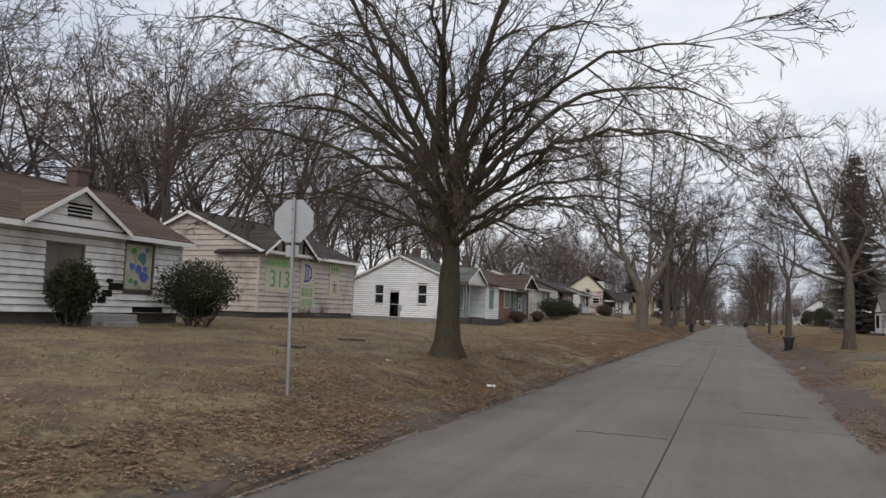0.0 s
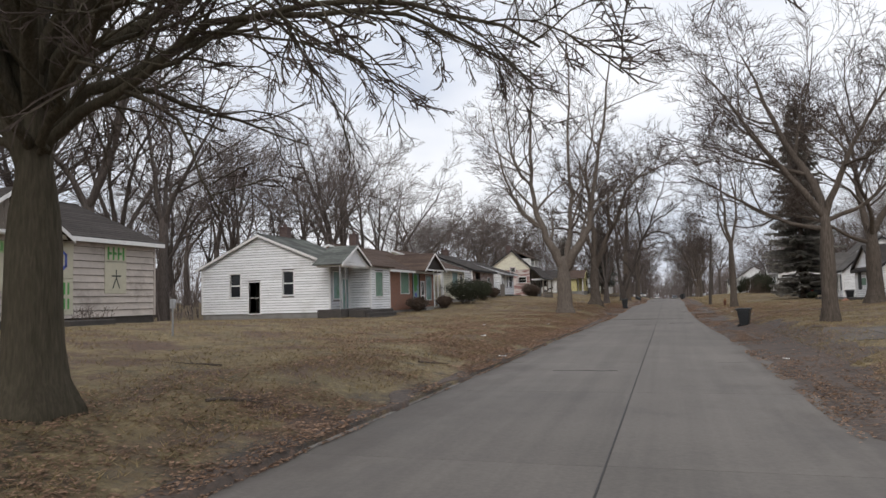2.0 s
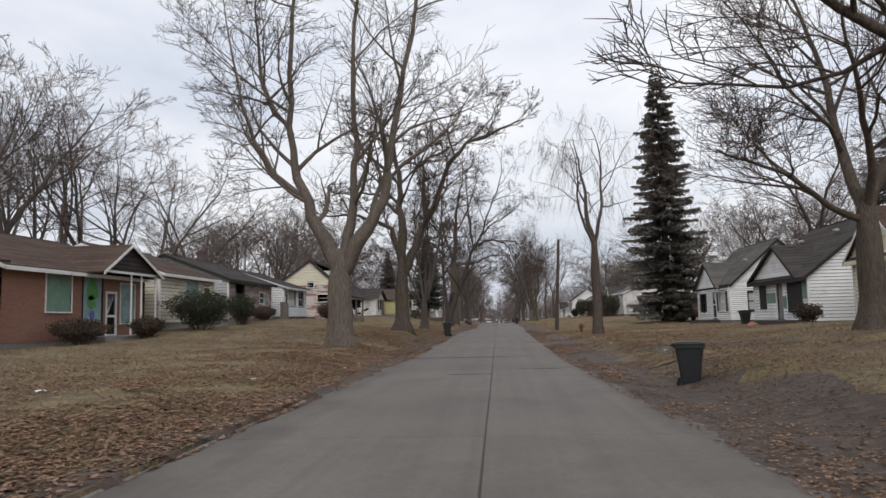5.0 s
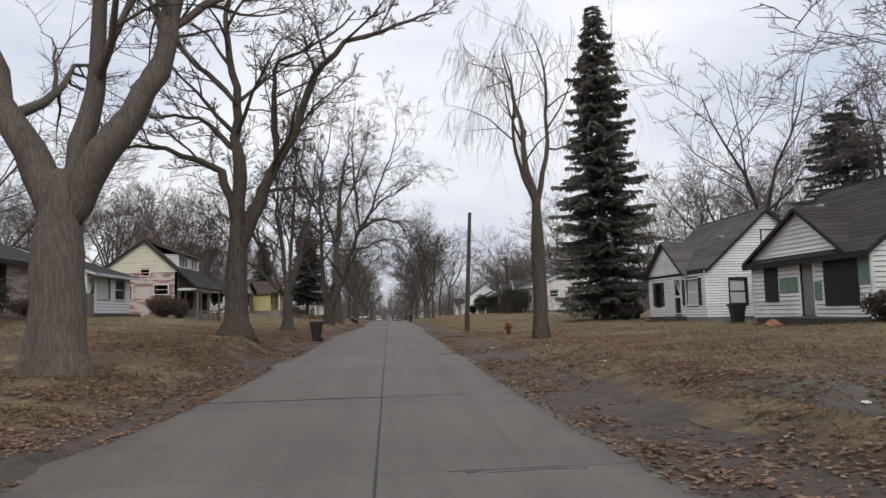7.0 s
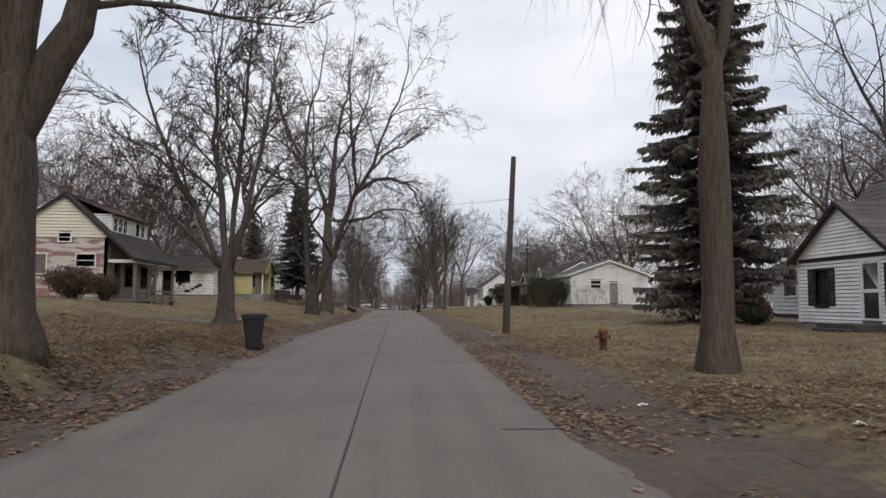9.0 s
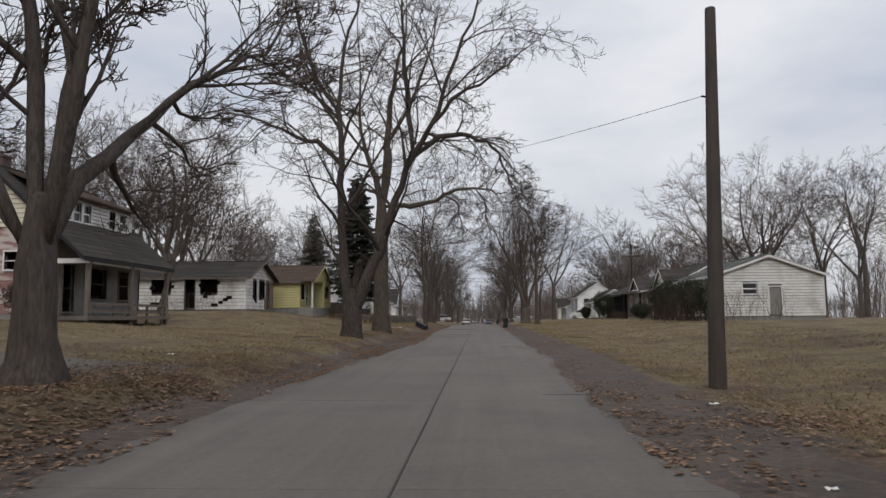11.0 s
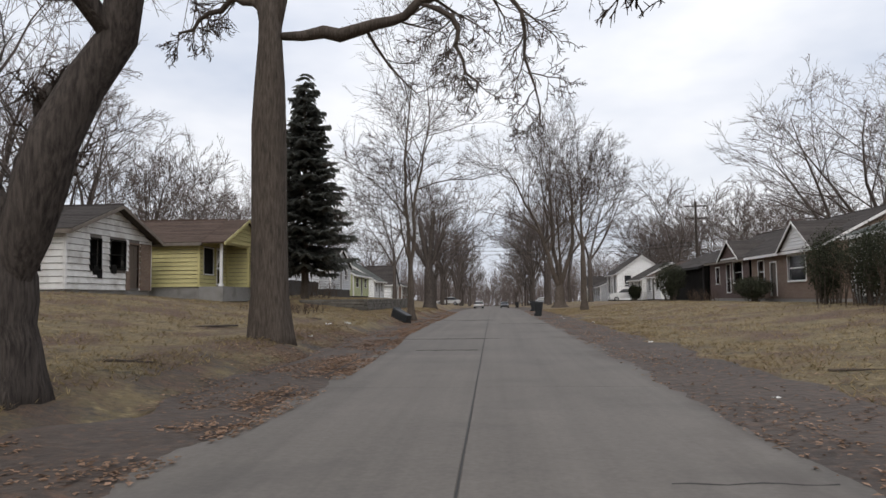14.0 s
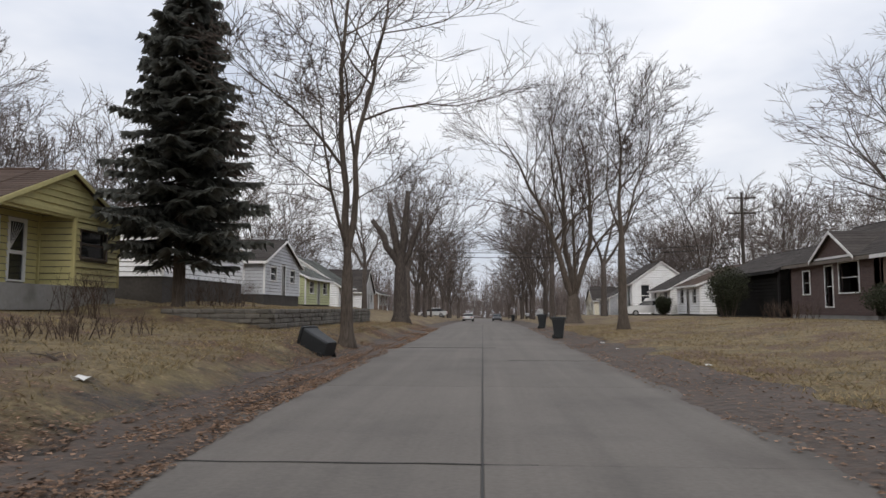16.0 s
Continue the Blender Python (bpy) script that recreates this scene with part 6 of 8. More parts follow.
def east_0():
    h = House("cream clapboard cape cottage with a steep front gable", 1, 15.2, 56.0, 67.6, 7.5, 1.05, 2.45)
    h.roof("along", 2.9, "roof_brown", over=0.3, fascia="cream")
    f = h.front
    opening(h.e, f, 63.6 - 56, 64.45 - 56, 1.15, 3.2, "door:brown", "darktrim")
    opening(h.e, f, 61.3 - 56, 62.5 - 56, 1.55, 3.15, "glass", "greydoor")
    opening(h.e, f, 65.8 - 56, 66.7 - 56, 1.75, 3.15, "glass", "greydoor")
    opening(h.e, f, 57.6 - 56, 58.8 - 56, 1.75, 3.15, "glass", "darktrim")
    opening(h.e, h.south, 2.0, 3.0, 1.9, 3.2, "glass", "darktrim")
    h.finish("cream", 0.17, foundation=0.7)
    h.cross_gable(63.3, 67.6, 1.9, "roof_brown", "cream", proud=0.08, back=3.0, pitch=0.17)
    stoop(h, 63.2, 65.0, 0, 1.2, 1.0, 0.4)
    return h


def east_1():
    h = House("vacant white cape house with black boarded windows", 1, 15.2, 72.3, 79.8, 7.5, 0.72, 2.35)
    h.roof("along", 2.95, "roof_dark", over=0.3, fascia="darktrim")
    f = h.front
    opening(h.e, f, 77.85 - 72.3, 78.8 - 72.3, 1.4, 2.72, "shut:black")
    opening(h.e, f, 72.95 - 72.3, 74.75 - 72.3, 1.2, 2.8, "shut:black")
    opening(h.e, f, 75.45 - 72.3, 76.3 - 72.3, 0.82, 2.85, "door:greydoor", "white")
    opening(h.e, f, 76.5 - 72.3, 77.65 - 72.3, 1.75, 2.25, "shut:green_board")
    opening(h.e, f, 75.0 - 72.3, 75.35 - 72.3, 1.45, 2.0, "shut:green_board")
    opening(h.e, f, 0.05, 0.55, 1.9, 2.85, "shut:green_board")
    opening(h.e, h.south, 2.4, 3.3, 1.4, 2.6, "board:black", "trim")
    h.finish("white", 0.17, single=("front",), foundation=0.6, corner="white", found="found_dark")
    h.cross_gable(73.4, 79.85, 1.75, "roof_dark", "white", proud=0.06, back=3.4, over=0.28, pitch=0.17, single=True, apex=76.0, fascia="darktrim")
    for y, v, z in ((74.5, 2.6, 5.4), (78.5, 2.4, 5.2)):
        vent(h, h.p(y, v, z))
    stoop(h, 72.4, 77.2, 0, 1.3, 0.78, 0.2, 1, "found_dark")
    return h


def east_2():
    h = House("white cape house with black shutters and a steep dark roof", 1, 15.2, 84.4, 91.95, 6.6, 0.72, 2.32)
    h.roof("along", 2.95, "roof_worn", over=0.02, fascia="darktrim", ridge=3.25)
    f, s = h.front, h.south
    opening(h.e, f, 90.15 - 84.4, 90.9 - 84.4, 1.35, 2.6, "glass", "darktrim", "shutters")
    opening(h.e, f, 87.45 - 84.4, 88.3 - 84.4, 0.85, 2.75, "storm:trim", "trim")
    opening(h.e, f, 85.3 - 84.4, 86.75 - 84.4, 1.35, 2.65, "blind", "trim", "shutters")
    opening(h.e, s, 3.0, 3.6, 4.0, 4.95, "glass", "darktrim")
    s.holes.pop()
    opening(h.e, s, 1.2, 2.05, 1.35, 2.55, "blind", "darktrim")
    h.finish("white", 0.13, single=("front", "south"), foundation=0.6)
    h.cross_gable(86.6, 91.95, 1.8, "roof_worn", "white", proud=0.09, sill=False, back=3.2, over=0.28, pitch=0.13, single=True, apex=89.2, fascia="darktrim")
    vent(h, h.p(86.2, 1.8, 4.75))
    # stoop colour holds the porch shade
    stoop(h, 86.9, 89.0, 0, 1.2, 0.75, 0.2, 2, "found_dark")
    return h


def east_wr():
    h = House("white clapboard house with a low-pitched roof behind cedars", 1, 16.5, 132.5, 142.0, 7.4, 1.3, 2.85)
    h.roof("along", 1.3, "roof_grey", over=0.35)
    opening(h.e, h.south, 1.9, 2.9, 2.8, 3.55, "glass", "trim")
    opening(h.e, h.south, 3.7, 4.5, 1.4, 3.3, "door:greydoor", "trim")
    opening(h.e, h.front, 3.0, 4.6, 2.4, 3.6, "glass", "trim")
    h.finish("white_dirty", 0.2, foundation=0.7)
    return h


def east_br():
    h = House("abandoned dark brick bungalow with broken windows and peaked entry", 1, 17.7, 158.6, 167.9, 8.0, 1.15, 2.95)
    h.roof("along", 2.1, "roof_dark", over=0.35, fascia="wood_grey")
    f = h.front
    opening(h.e, f, 165.3 - 158.6, 166.1 - 158.6, 2.3, 3.55, "void", "trim")
    opening(h.e, f, 162.7 - 158.6, 163.5 - 158.6, 1.6, 3.7, "void", "trim")
    opening(h.e, f, 160.1 - 158.6, 162.0 - 158.6, 2.3, 3.8, "void", "trim")
    opening(h.e, h.south, 3.0, 4.2, 2.3, 3.5, "void", "trim")
    h.finish("brick_brown", foundation=0.7, corner="")
    h.cross_gable(159.9, 164.1, 1.3, "roof_dark", "brick_brown", proud=0.25, back=3.0, pitch=0)
    chimney(h, 159.4, 3.4, 5.0, 6.6)
    g = House("abandoned tan brick bungalow with a white front gable", 1, 17.4, 147.0, 157.6, 8.0, 1.15, 2.9)
    g.roof("along", 2.1, "roof_dark", over=0.35, fascia="trim")
    opening(g.e, g.front, 8.2, 9.2, 2.2, 3.6, "void", "trim")
    opening(g.e, g.front, 6.2, 7.1, 1.3, 3.4, "door:brown", "trim")
    opening(g.e, g.front, 2.0, 4.4, 2.2, 3.7, "glass", "trim")
    opening(g.e, g.south, 2.5, 3.8, 2.3, 3.6, "void", "trim")
    g.finish("brick_tan", foundation=0.7, corner="")
    g.cross_gable(147.4, 151.6, 1.5, "roof_dark", "white", proud=0.3, back=3.0, pitch=0.2)
    return h


west_a()
west_b()
west_c()
west_d()
west_e()
west_g()
west_h()
west_p()
west_wh()
west_y()
west_w2()
plain_house("small grey clapboard house with a front gable", -1, -14.6, 169.5, 178.2, 9, 2.35, 2.2, "across", 1.6, "grey", "roof_dark")
plain_house("pale green clapboard house with a steep gabled front", -1, -14.8, 181.0, 190.0, 8, 1.75, 2.3, "along", 1.9, "lime", "roof_grey")
plain_house("small white clapboard house far down the street", -1, -15.0, 195.0, 203.0, 8, 1.4, 2.4, "along", 2.6, "white", "roof_grey")
plain_house("small white gabled cottage far down the street", -1, -15.0, 210.0, 218.0, 8, 1.2, 2.4, "across", 2.6, "white", "roof_dark")
plain_house("tan brick bungalow far down the street", -1, -15.5, 226.0, 235.0, 8, 1.0, 2.6, "along", 1.9, "brick_tan", "roof_dark")
east_0()
east_1()
east_2()
east_wr()
east_br()
plain_house("fire-blackened dark house with an open front", 1, 17.5, 169.0, 180.5, 7, 1.0, 2.9, "along", 1.5, "soot", "roof_dark", windows=(), door=0)
plain_house("white bungalow with dark trim beyond a shrub", 1, 18.0, 186.5, 193.5, 8, 1.0, 2.6, "along", 1.6, "white", "roof_brown")
plain_house("small white house with a grey roof far down the street", 1, 18.0, 196.0, 204.0, 7, 0.9, 2.6, "along", 1.9, "white_dirty", "roof_dark")
plain_house("tall white gabled house beside a parked van", 1, 18.4, 216.0, 225.0, 7.4, 0.8, 4.0, "along", 2.6, "white", "roof_dark")
plain_house("grey bungalow far down the street", 1, 18.0, 230.0, 239.0, 8, 0.5, 2.6, "along", 1.8, "grey", "roof_dark")
plain_house("cream cottage far down the street", 1, 18.0, 245.0, 253.0, 8, 0.3, 2.6, "across", 2.2, "cream", "roof_dark")
plain_house("grey-white house half hidden behind a dark spruce", 1, 21.0, 96.5, 104.5, 8, 0.85, 2.5, "along", 1.7, "grey", "roof_dark")


# ---------------------------------------------------------------- evergreens and shrubs
def spruce(place, height, radius, label, seed, name="spruce", bare=0.9, dens=1.0, needle="needle"):
    rnd = random.Random(seed)
    t = thing(name, place, label, "tree")
    x0, y0, z0 = place
    tr = Shape()
    tr.tube([(x0, y0, z0 - 0.3), (x0, y0, z0 + 0.3), (x0, y0, z0 + height * 0.5), (x0, y0, z0 + height * 0.98)], [height * 0.022, height * 0.018, height * 0.010, 0.02], 8)
    boughs, needles = Shape(), Shape()
    h = bare
    while h < height * 0.985:
        f = (h - bare) / (height - bare)
        rad = radius * (1 - f) ** (0.66 if name == "spruce" else 0.6) * rnd.uniform(0.78, 1.10) * (0.80 + 0.20 * min(1.0, f / 0.14)) + 0.10
        n = int(((12 if name == "spruce" else 8) if f < 0.75 else 7) * dens)
        a0 = rnd.uniform(0, 6.28)
        for k in range(n):
            a = a0 + 6.283 * k / n + rnd.uniform(-0.25, 0.25)
            ln = rad * (rnd.uniform(0.55, 1.1) if name == "spruce" else rnd.choice((0.3, 0.55, 0.9, 1.15)))
            d = Vector((math.cos(a), math.sin(a), 0))
            side = Vector((-d.y, d.x, 0))
            p0 = Vector((x0, y0, z0 + h + rnd.uniform(-0.8, 0.5)))
            pts = [p0 + d * ln * q + Vector((0, 0, -0.34 * ln * q + 0.22 * ln * q * q)) for q in (0, 0.35, 0.7, 1.0)]
            boughs.tube(pts, [0.035, 0.025, 0.015, 0.005], 3, cap=False)
            m = max(6, int(ln * 14.0))
            for j in range(m):
                q = 0.18 + 0.82 * (j + rnd.random()) / m
                c = p0 + d * ln * q + Vector((0, 0, -0.34 * ln * q + 0.22 * ln * q * q))
                wl = (0.34 + 0.44 * (1 - q)) * rnd.uniform(0.6, 1.3)
                for sg in (-1, 1):
                    w = (side * sg + d * rnd.uniform(0.3, 0.8) + Vector((0, 0, rnd.uniform(-0.45, 0.0)))).normalized() * wl
                    b = d * rnd.uniform(0.05, 0.09) + Vector((0, 0, rnd.uniform(-0.04, 0.04)))
                    i = len(needles.v)
                    dz = Vector((0, 0, -0.26 * rnd.random()))
                    needles.v += [tuple(c - b), tuple(c + w * 0.55 - b * 1.1 + dz * 0.4), tuple(c + w + dz), tuple(c + w * 0.55 + b * 1.1), tuple(c + b)]
                    needles.f.append((i, i + 1, i + 2, i + 3, i + 4))
        h += (0.24 if f < 0.6 else 0.20) / dens
    part("trunk", tr, M["bark"], t)
    tagged(part("branchwork", boughs, M["bark"], t), kind="stuff")
    part("needles", needles, M[needle], t, "hanging needle sprays")
    return t


def shrub(place, w, d, h, label, seed, mat="shrub", leaves=16900, leaf=0.078, upright=False, name="shrub"):
    """A bush: stems from the ground and a shell of small leaves, ragged at the edge."""
    rnd = random.Random(seed)
    t = thing(name, place, label, "shrub")
    x0, y0, z0 = place
    st, lv = Shape(), Shape()
    for k in range(16 if not upright else 14):
        a, r = rnd.uniform(0, 6.28), math.sqrt(rnd.random())
        q = Vector((x0 + math.cos(a) * r * w * 0.42, y0 + math.sin(a) * r * d * 0.42, z0 + h * rnd.uniform(0.55, 0.95) * (1 - 0.35 * r)))
        b = Vector((x0 + math.cos(a) * r * w * (0.12 if not upright else 0.32), y0 + math.sin(a) * r * d * (0.12 if not upright else 0.32), z0 - 0.1))
        st.tube([b, b.lerp(q, 0.5) + Vector((rnd.uniform(-0.1, 0.1), rnd.uniform(-0.1, 0.1), 0.1)), q], [0.03, 0.02, 0.006], 4, cap=False)
    for k in range(leaves):
        a, u = rnd.uniform(0, 6.283), rnd.random()
        el = math.asin(2 * u - 1)
        lump = 1 + 0.34 * noise.noise((math.cos(a) * 2.2 + seed, math.sin(a) * 2.2, el * 2.2)) + 0.12 * noise.noise((math.cos(a) * 6 + seed, math.sin(a) * 6, el * 6))
        r = rnd.uniform(0.12, 1.0) ** 0.5 * lump
        narrow = 0.62 + 0.38 * min(1.0, (math.sin(el) + 1) * 0.75)
        c = Vector((x0 + math.cos(a) * math.cos(el) * w / 2 * r * narrow, y0 + math.sin(a) * math.cos(el) * d / 2 * r * narrow, z0 + h * (0.53 + 0.47 * math.sin(el) * r)))
        if c.z < z0 + 0.04:
            continue
        o = Vector((rnd.uniform(-1, 1), rnd.uniform(-1, 1), rnd.uniform(-0.3, 1))).normalized()
        s = o.cross(Vector((rnd.uniform(-1, 1), rnd.uniform(-1, 1), rnd.uniform(-1, 1)))).normalized()
        l = leaf * rnd.uniform(0.7, 1.5)
        i = len(lv.v)
        lv.v += [tuple(c), tuple(c + o * l * 0.5 + s * l * 0.28), tuple(c + o * l), tuple(c + o * l * 0.5 - s * l * 0.28)]
        lv.f.append((i, i + 1, i + 2, i + 3))
    tagged(part("stem", st, M["bark"], t), kind="stuff")
    part("foliage", lv, M[mat], t)
    return t


def brush(place, w, d, h, label, seed, n=60, name="bare_shrub"):
    """A leafless thicket of thin stems with side twigs."""
    rnd = random.Random(seed)
    t = thing(name, place, label, "shrub")
    big, fine = Shape(), Shape()
    for k in range(n):
        p = Vector((place[0] + rnd.uniform(-w, w) / 2, place[1] + rnd.uniform(-d, d) / 2, place[2] - 0.1))
        dr = Vector((rnd.uniform(-0.4, 0.4), rnd.uniform(-0.4, 0.4), 1)).normalized()
        q = limb(big, rnd, p, dr, h * rnd.uniform(0.6, 1.1), 0.014, 0.004, 4, 0.12, 0.0, 4)
        for j in range(6):
            i = rnd.randint(1, 3)
            limb(fine, rnd, q[0][i], turned(rnd, q[1][i], rnd.uniform(0.4, 0.9)), h * rnd.uniform(0.2, 0.45), 0.006, 0.003, 2, 0.2, 0.02, 3)
    tagged(part("stem", big, M["shrub_brown"], t), kind="stuff")
    tagged(part("brushwood", fine, M["shrub_brown"], t), kind="stuff")
    return t


spruce(at(-11.6, 149.8), 13.6, 3.35, "tall dark green spruce on the bank", 31, bare=2.4, dens=0.82)
spruce(at(14.15, 97.3), 22.0, 4.3, "very tall old grey-green spruce with drooping boughs", 32, bare=1.3, dens=0.72, needle="needle_grey")
spruce(at(42.0, 112.0), 19.5, 6.0, "broad dark pine far behind the houses", 34, name="pine", bare=6.0, dens=0.8)
spruce(at(36.0, 92.0), 17.0, 5.4, "dark pine rising behind a cape house", 35, name="pine", bare=6.0, dens=0.8)
spruce(at(30.0, 74.0), 15.0, 5.0, "dark pine behind the house roofs", 36, name="pine", bare=5.0, dens=0.8)
spruce(at(-22.0, 176.0), 13.0, 3.0, "distant spruce behind a small house", 38, bare=1.5, dens=0.8, needle="needle_grey")
shrub(at(-17.6, 20.55), 3.0, 3.0, 2.35, "rounded dark evergreen bush flaring up before a house", 41, leaves=13520)
shrub(at(-18.0, 15.6), 1.5, 1.5, 1.9, "dark evergreen bush beside a boarded window", 42)
shrub(at(-17.0, 74.4), 4.4, 4.4, 2.2, "wide dark yew bush in a front yard", 43, leaves=15600)
shrub(at(-18.4, 65.0), 1.3, 4.6, 1.1, "low dark hedge under the windows", 44, mat="shrub_brown", leaves=6760)
shrub(at(-17.6, 69.3), 1.2, 3.4, 1.0, "low dark hedge beside the porch", 45, mat="shrub_brown", leaves=5720)
shrub(at(-17.4, 81.8), 2.0, 2.6, 2.0, "overgrown dark bush by a front door", 46, leaves=6760)
shrub(at(-17.5, 86.5), 1.2, 5.5, 1.0, "low hedge along a brick front", 47, mat="shrub_brown", leaves=6760)
shrub(at(-16.7, 103.6), 2.4, 4.4, 1.7, "dense brown hedge beside the brick house", 48, mat="shrub_brown", leaves=10920)
shrub(at(-17.0, 108.5), 1.6, 2.8, 1.6, "trimmed brown hedge at the house wall", 49, mat="shrub_brown", leaves=6760)
shrub(at(16.2, 154.2), 2.2, 5.0, 1.6, "dark rounded bush at a brick wall", 50, leaves=7800)
shrub(at(15.6, 172.5), 3.0, 3.2, 3.4, "large dark evergreen bush between two houses", 51, leaves=10920, leaf=0.09)
shrub(at(16.4, 192.5), 1.6, 1.6, 1.8, "small dark conical bush", 52)
shrub(at(14.2, 93.5), 1.0, 2.5, 0.7, "low dark shrub at the corner of a house", 53, leaves=3120)
shrub(at(14.3, 70.4), 1.2, 2.2, 0.9, "low brown shrub between two houses", 54, mat="shrub_brown", leaves=3640)
shrub(at(13.9, 62.2), 1.0, 3.0, 0.7, "low dark hedge under a window", 55, leaves=3640)
for k, (x, y, h) in enumerate(((14.6, 128.6, 3.2), (14.2, 130.6, 3.6), (14.8, 132.8, 3.3), (14.1, 135.0, 3.7), (14.7, 137.2, 3.5), (14.3, 139.4, 3.9), (14.9, 141.2, 3.4))):
    shrub(at(x, y), 2.0, 2.2, h * 0.85, "tall ragged dark cedar in an overgrown row", 60 + k, leaves=6200, upright=True, name="cedar", leaf=0.075)
brush(at(-20.7, 33.0), 0.9, 4.2, 0.8, "dead weeds before boarded windows", 78, n=45)
brush(at(-12.6, 145.4), 1.5, 1.5, 1.5, "rounded bare brown bush before a porch", 72, n=34)
brush(at(-9.8, 139.5), 3.0, 4.0, 0.5, "tangle of dry brown weeds on the bank", 73, n=90)
brush(at(-21.5, 132.8), 6.0, 1.4, 1.7, "bare saplings and weeds along a derelict wall", 74, n=22)
brush(at(-12.5, 156.0), 2.5, 6.0, 1.5, "bare brown bushes above a stone wall", 75)
brush(at(15.8, 164.0), 1.2, 6.0, 1.1, "bare brown weeds along a brick wall", 76, n=50)
brush(at(18.6, 130.8), 4.6, 1.6, 2.4, "bare brown saplings against a white wall", 79, n=26)
brush(at(13.0, 131.0), 2.0, 10.0, 2.6, "thin bare saplings before the cedar row", 77, n=40)


# ---------------------------------------------------------------- woods behind the houses
def wood_tree(seed, height, label):
    rnd = random.Random(seed)
    n = rnd.randint(3, 5)
    th = height * rnd.uniform(0.22, 0.38)
    st = [(360 * k / n + rnd.uniform(-25, 25), rnd.uniform(8, 30), (height - th) * rnd.uniform(0.75, 1.0), height * 0.0105) for k in range(n)]
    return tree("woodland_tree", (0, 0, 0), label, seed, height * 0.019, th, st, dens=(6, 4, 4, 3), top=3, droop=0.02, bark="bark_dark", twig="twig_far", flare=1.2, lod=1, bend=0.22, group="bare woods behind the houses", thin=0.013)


PROTOS = [wood_tree(200 + k, 12.5 + 1.1 * (k % 5), "tall bare leafless tree in the woods behind houses") for k in range(9)]
rnd = random.Random(77)
spots = []


def scatter(n, x0, x1, y0, y1, gap, k0=0.85, k1=1.25):
    tries = 0
    while n > 0 and tries < 4000:
        tries += 1
        x, y = rnd.uniform(x0, x1), rnd.uniform(y0, y1)
        if all((x - a) ** 2 + (y - b) ** 2 > gap * gap for a, b, _ in spots):
            spots.append((x, y, rnd.uniform(k0, k1)))
            n -= 1


def far_tree(seed, height):
    q = random.Random(seed)
    n = q.randint(4, 6)
    th = height * q.uniform(0.15, 0.3)
    st = [(360 * k / n + q.uniform(-25, 25), q.uniform(6, 28), (height - th) * q.uniform(0.75, 1.0), height * 0.008) for k in range(n)]
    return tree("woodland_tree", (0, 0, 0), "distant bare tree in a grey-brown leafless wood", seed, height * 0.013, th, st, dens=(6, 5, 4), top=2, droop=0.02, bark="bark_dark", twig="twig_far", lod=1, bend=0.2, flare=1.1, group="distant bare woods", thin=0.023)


def plant(protos):
    for i, (x, y, k) in enumerate(spots):
        m = pose(x, y, ground_z(x, y) - 0.05, 0, 0, rnd.uniform(0, 360)) @ Matrix.Diagonal((k, k, k, 1))
        if i < len(protos):
            protos[i].matrix_basis = m
        else:
            copy_thing(protos[i % len(protos)], m)
    spots.clear()


scatter(36, -60, -31, 10, 58, 3.4, 1.0, 1.4)
scatter(22, -60, -33, 60, 125, 5.0, 0.85, 1.3)
scatter(18, -55, -29, 125, 180, 5.0, 0.8, 1.15)
scatter(20, 29, 55, 60, 130, 5.0, 0.8, 1.15)
scatter(10, 30, 55, 130, 200, 6.5, 0.85, 1.2)
scatter(8, -13, -8, 190, 300, 8.0, 0.8, 1.1)
scatter(8, 7.5, 13, 200, 300, 8.0, 0.8, 1.1)
scatter(6, -29, -24, 98, 170, 7.0, 0.7, 0.9)
plant(PROTOS)
FAR = [far_tree(300 + k, 12 + 1.2 * (k % 4)) for k in range(8)]
scatter(16, -84, -62, 10, 120, 6.0, 0.95, 1.3)
scatter(24, 58, 80, 70, 190, 5.5, 0.8, 1.1)
scatter(30, -60, -24, 185, 300, 6.0, 0.8, 1.15)
scatter(30, 26, 60, 205, 300, 6.0, 0.8, 1.15)
scatter(9, -8.5, -6.0, 200, 320, 9.0, 0.8, 1.1)
scatter(9, 5.5, 8.0, 205, 320, 9.0, 0.8, 1.1)
plant(FAR)


def distant_woods(seed):
    """A belt of many trees, too far off to tell one from another."""
    q = random.Random(seed)
    sh = Shape()
    for _ in range(9):
        p = Vector((q.uniform(-15, 15), q.uniform(-8, 8), -0.4))
        h = q.uniform(10, 15)
        for _k in range(q.randint(4, 6)):
            a, b = q.uniform(0, 6.28), q.uniform(0.05, 0.45)
            d = Vector((math.cos(a) * math.sin(b), math.sin(a) * math.sin(b), math.cos(b)))
            w = limb(sh, q, p, d, h * q.uniform(0.75, 1.0), 0.16, 0.03, 5, 0.14, 0.04, 4)
            for i in (1, 2, 2, 3, 3, 4, 4, 5):
                v = limb(sh, q, w[0][i], turned(q, w[1][i], q.uniform(0.4, 0.9)), h * q.uniform(0.15, 0.32), 0.05, 0.02, 2, 0.2, 0.05, 3)
                for j in (1, 1, 2, 2):
                    limb(sh, q, v[0][j], turned(q, v[1][j], q.uniform(0.4, 0.9)), h * q.uniform(0.08, 0.16), 0.03, 0.015, 1, 0.2, 0.05, 3)
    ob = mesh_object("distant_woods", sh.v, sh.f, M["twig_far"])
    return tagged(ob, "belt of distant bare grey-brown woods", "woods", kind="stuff")


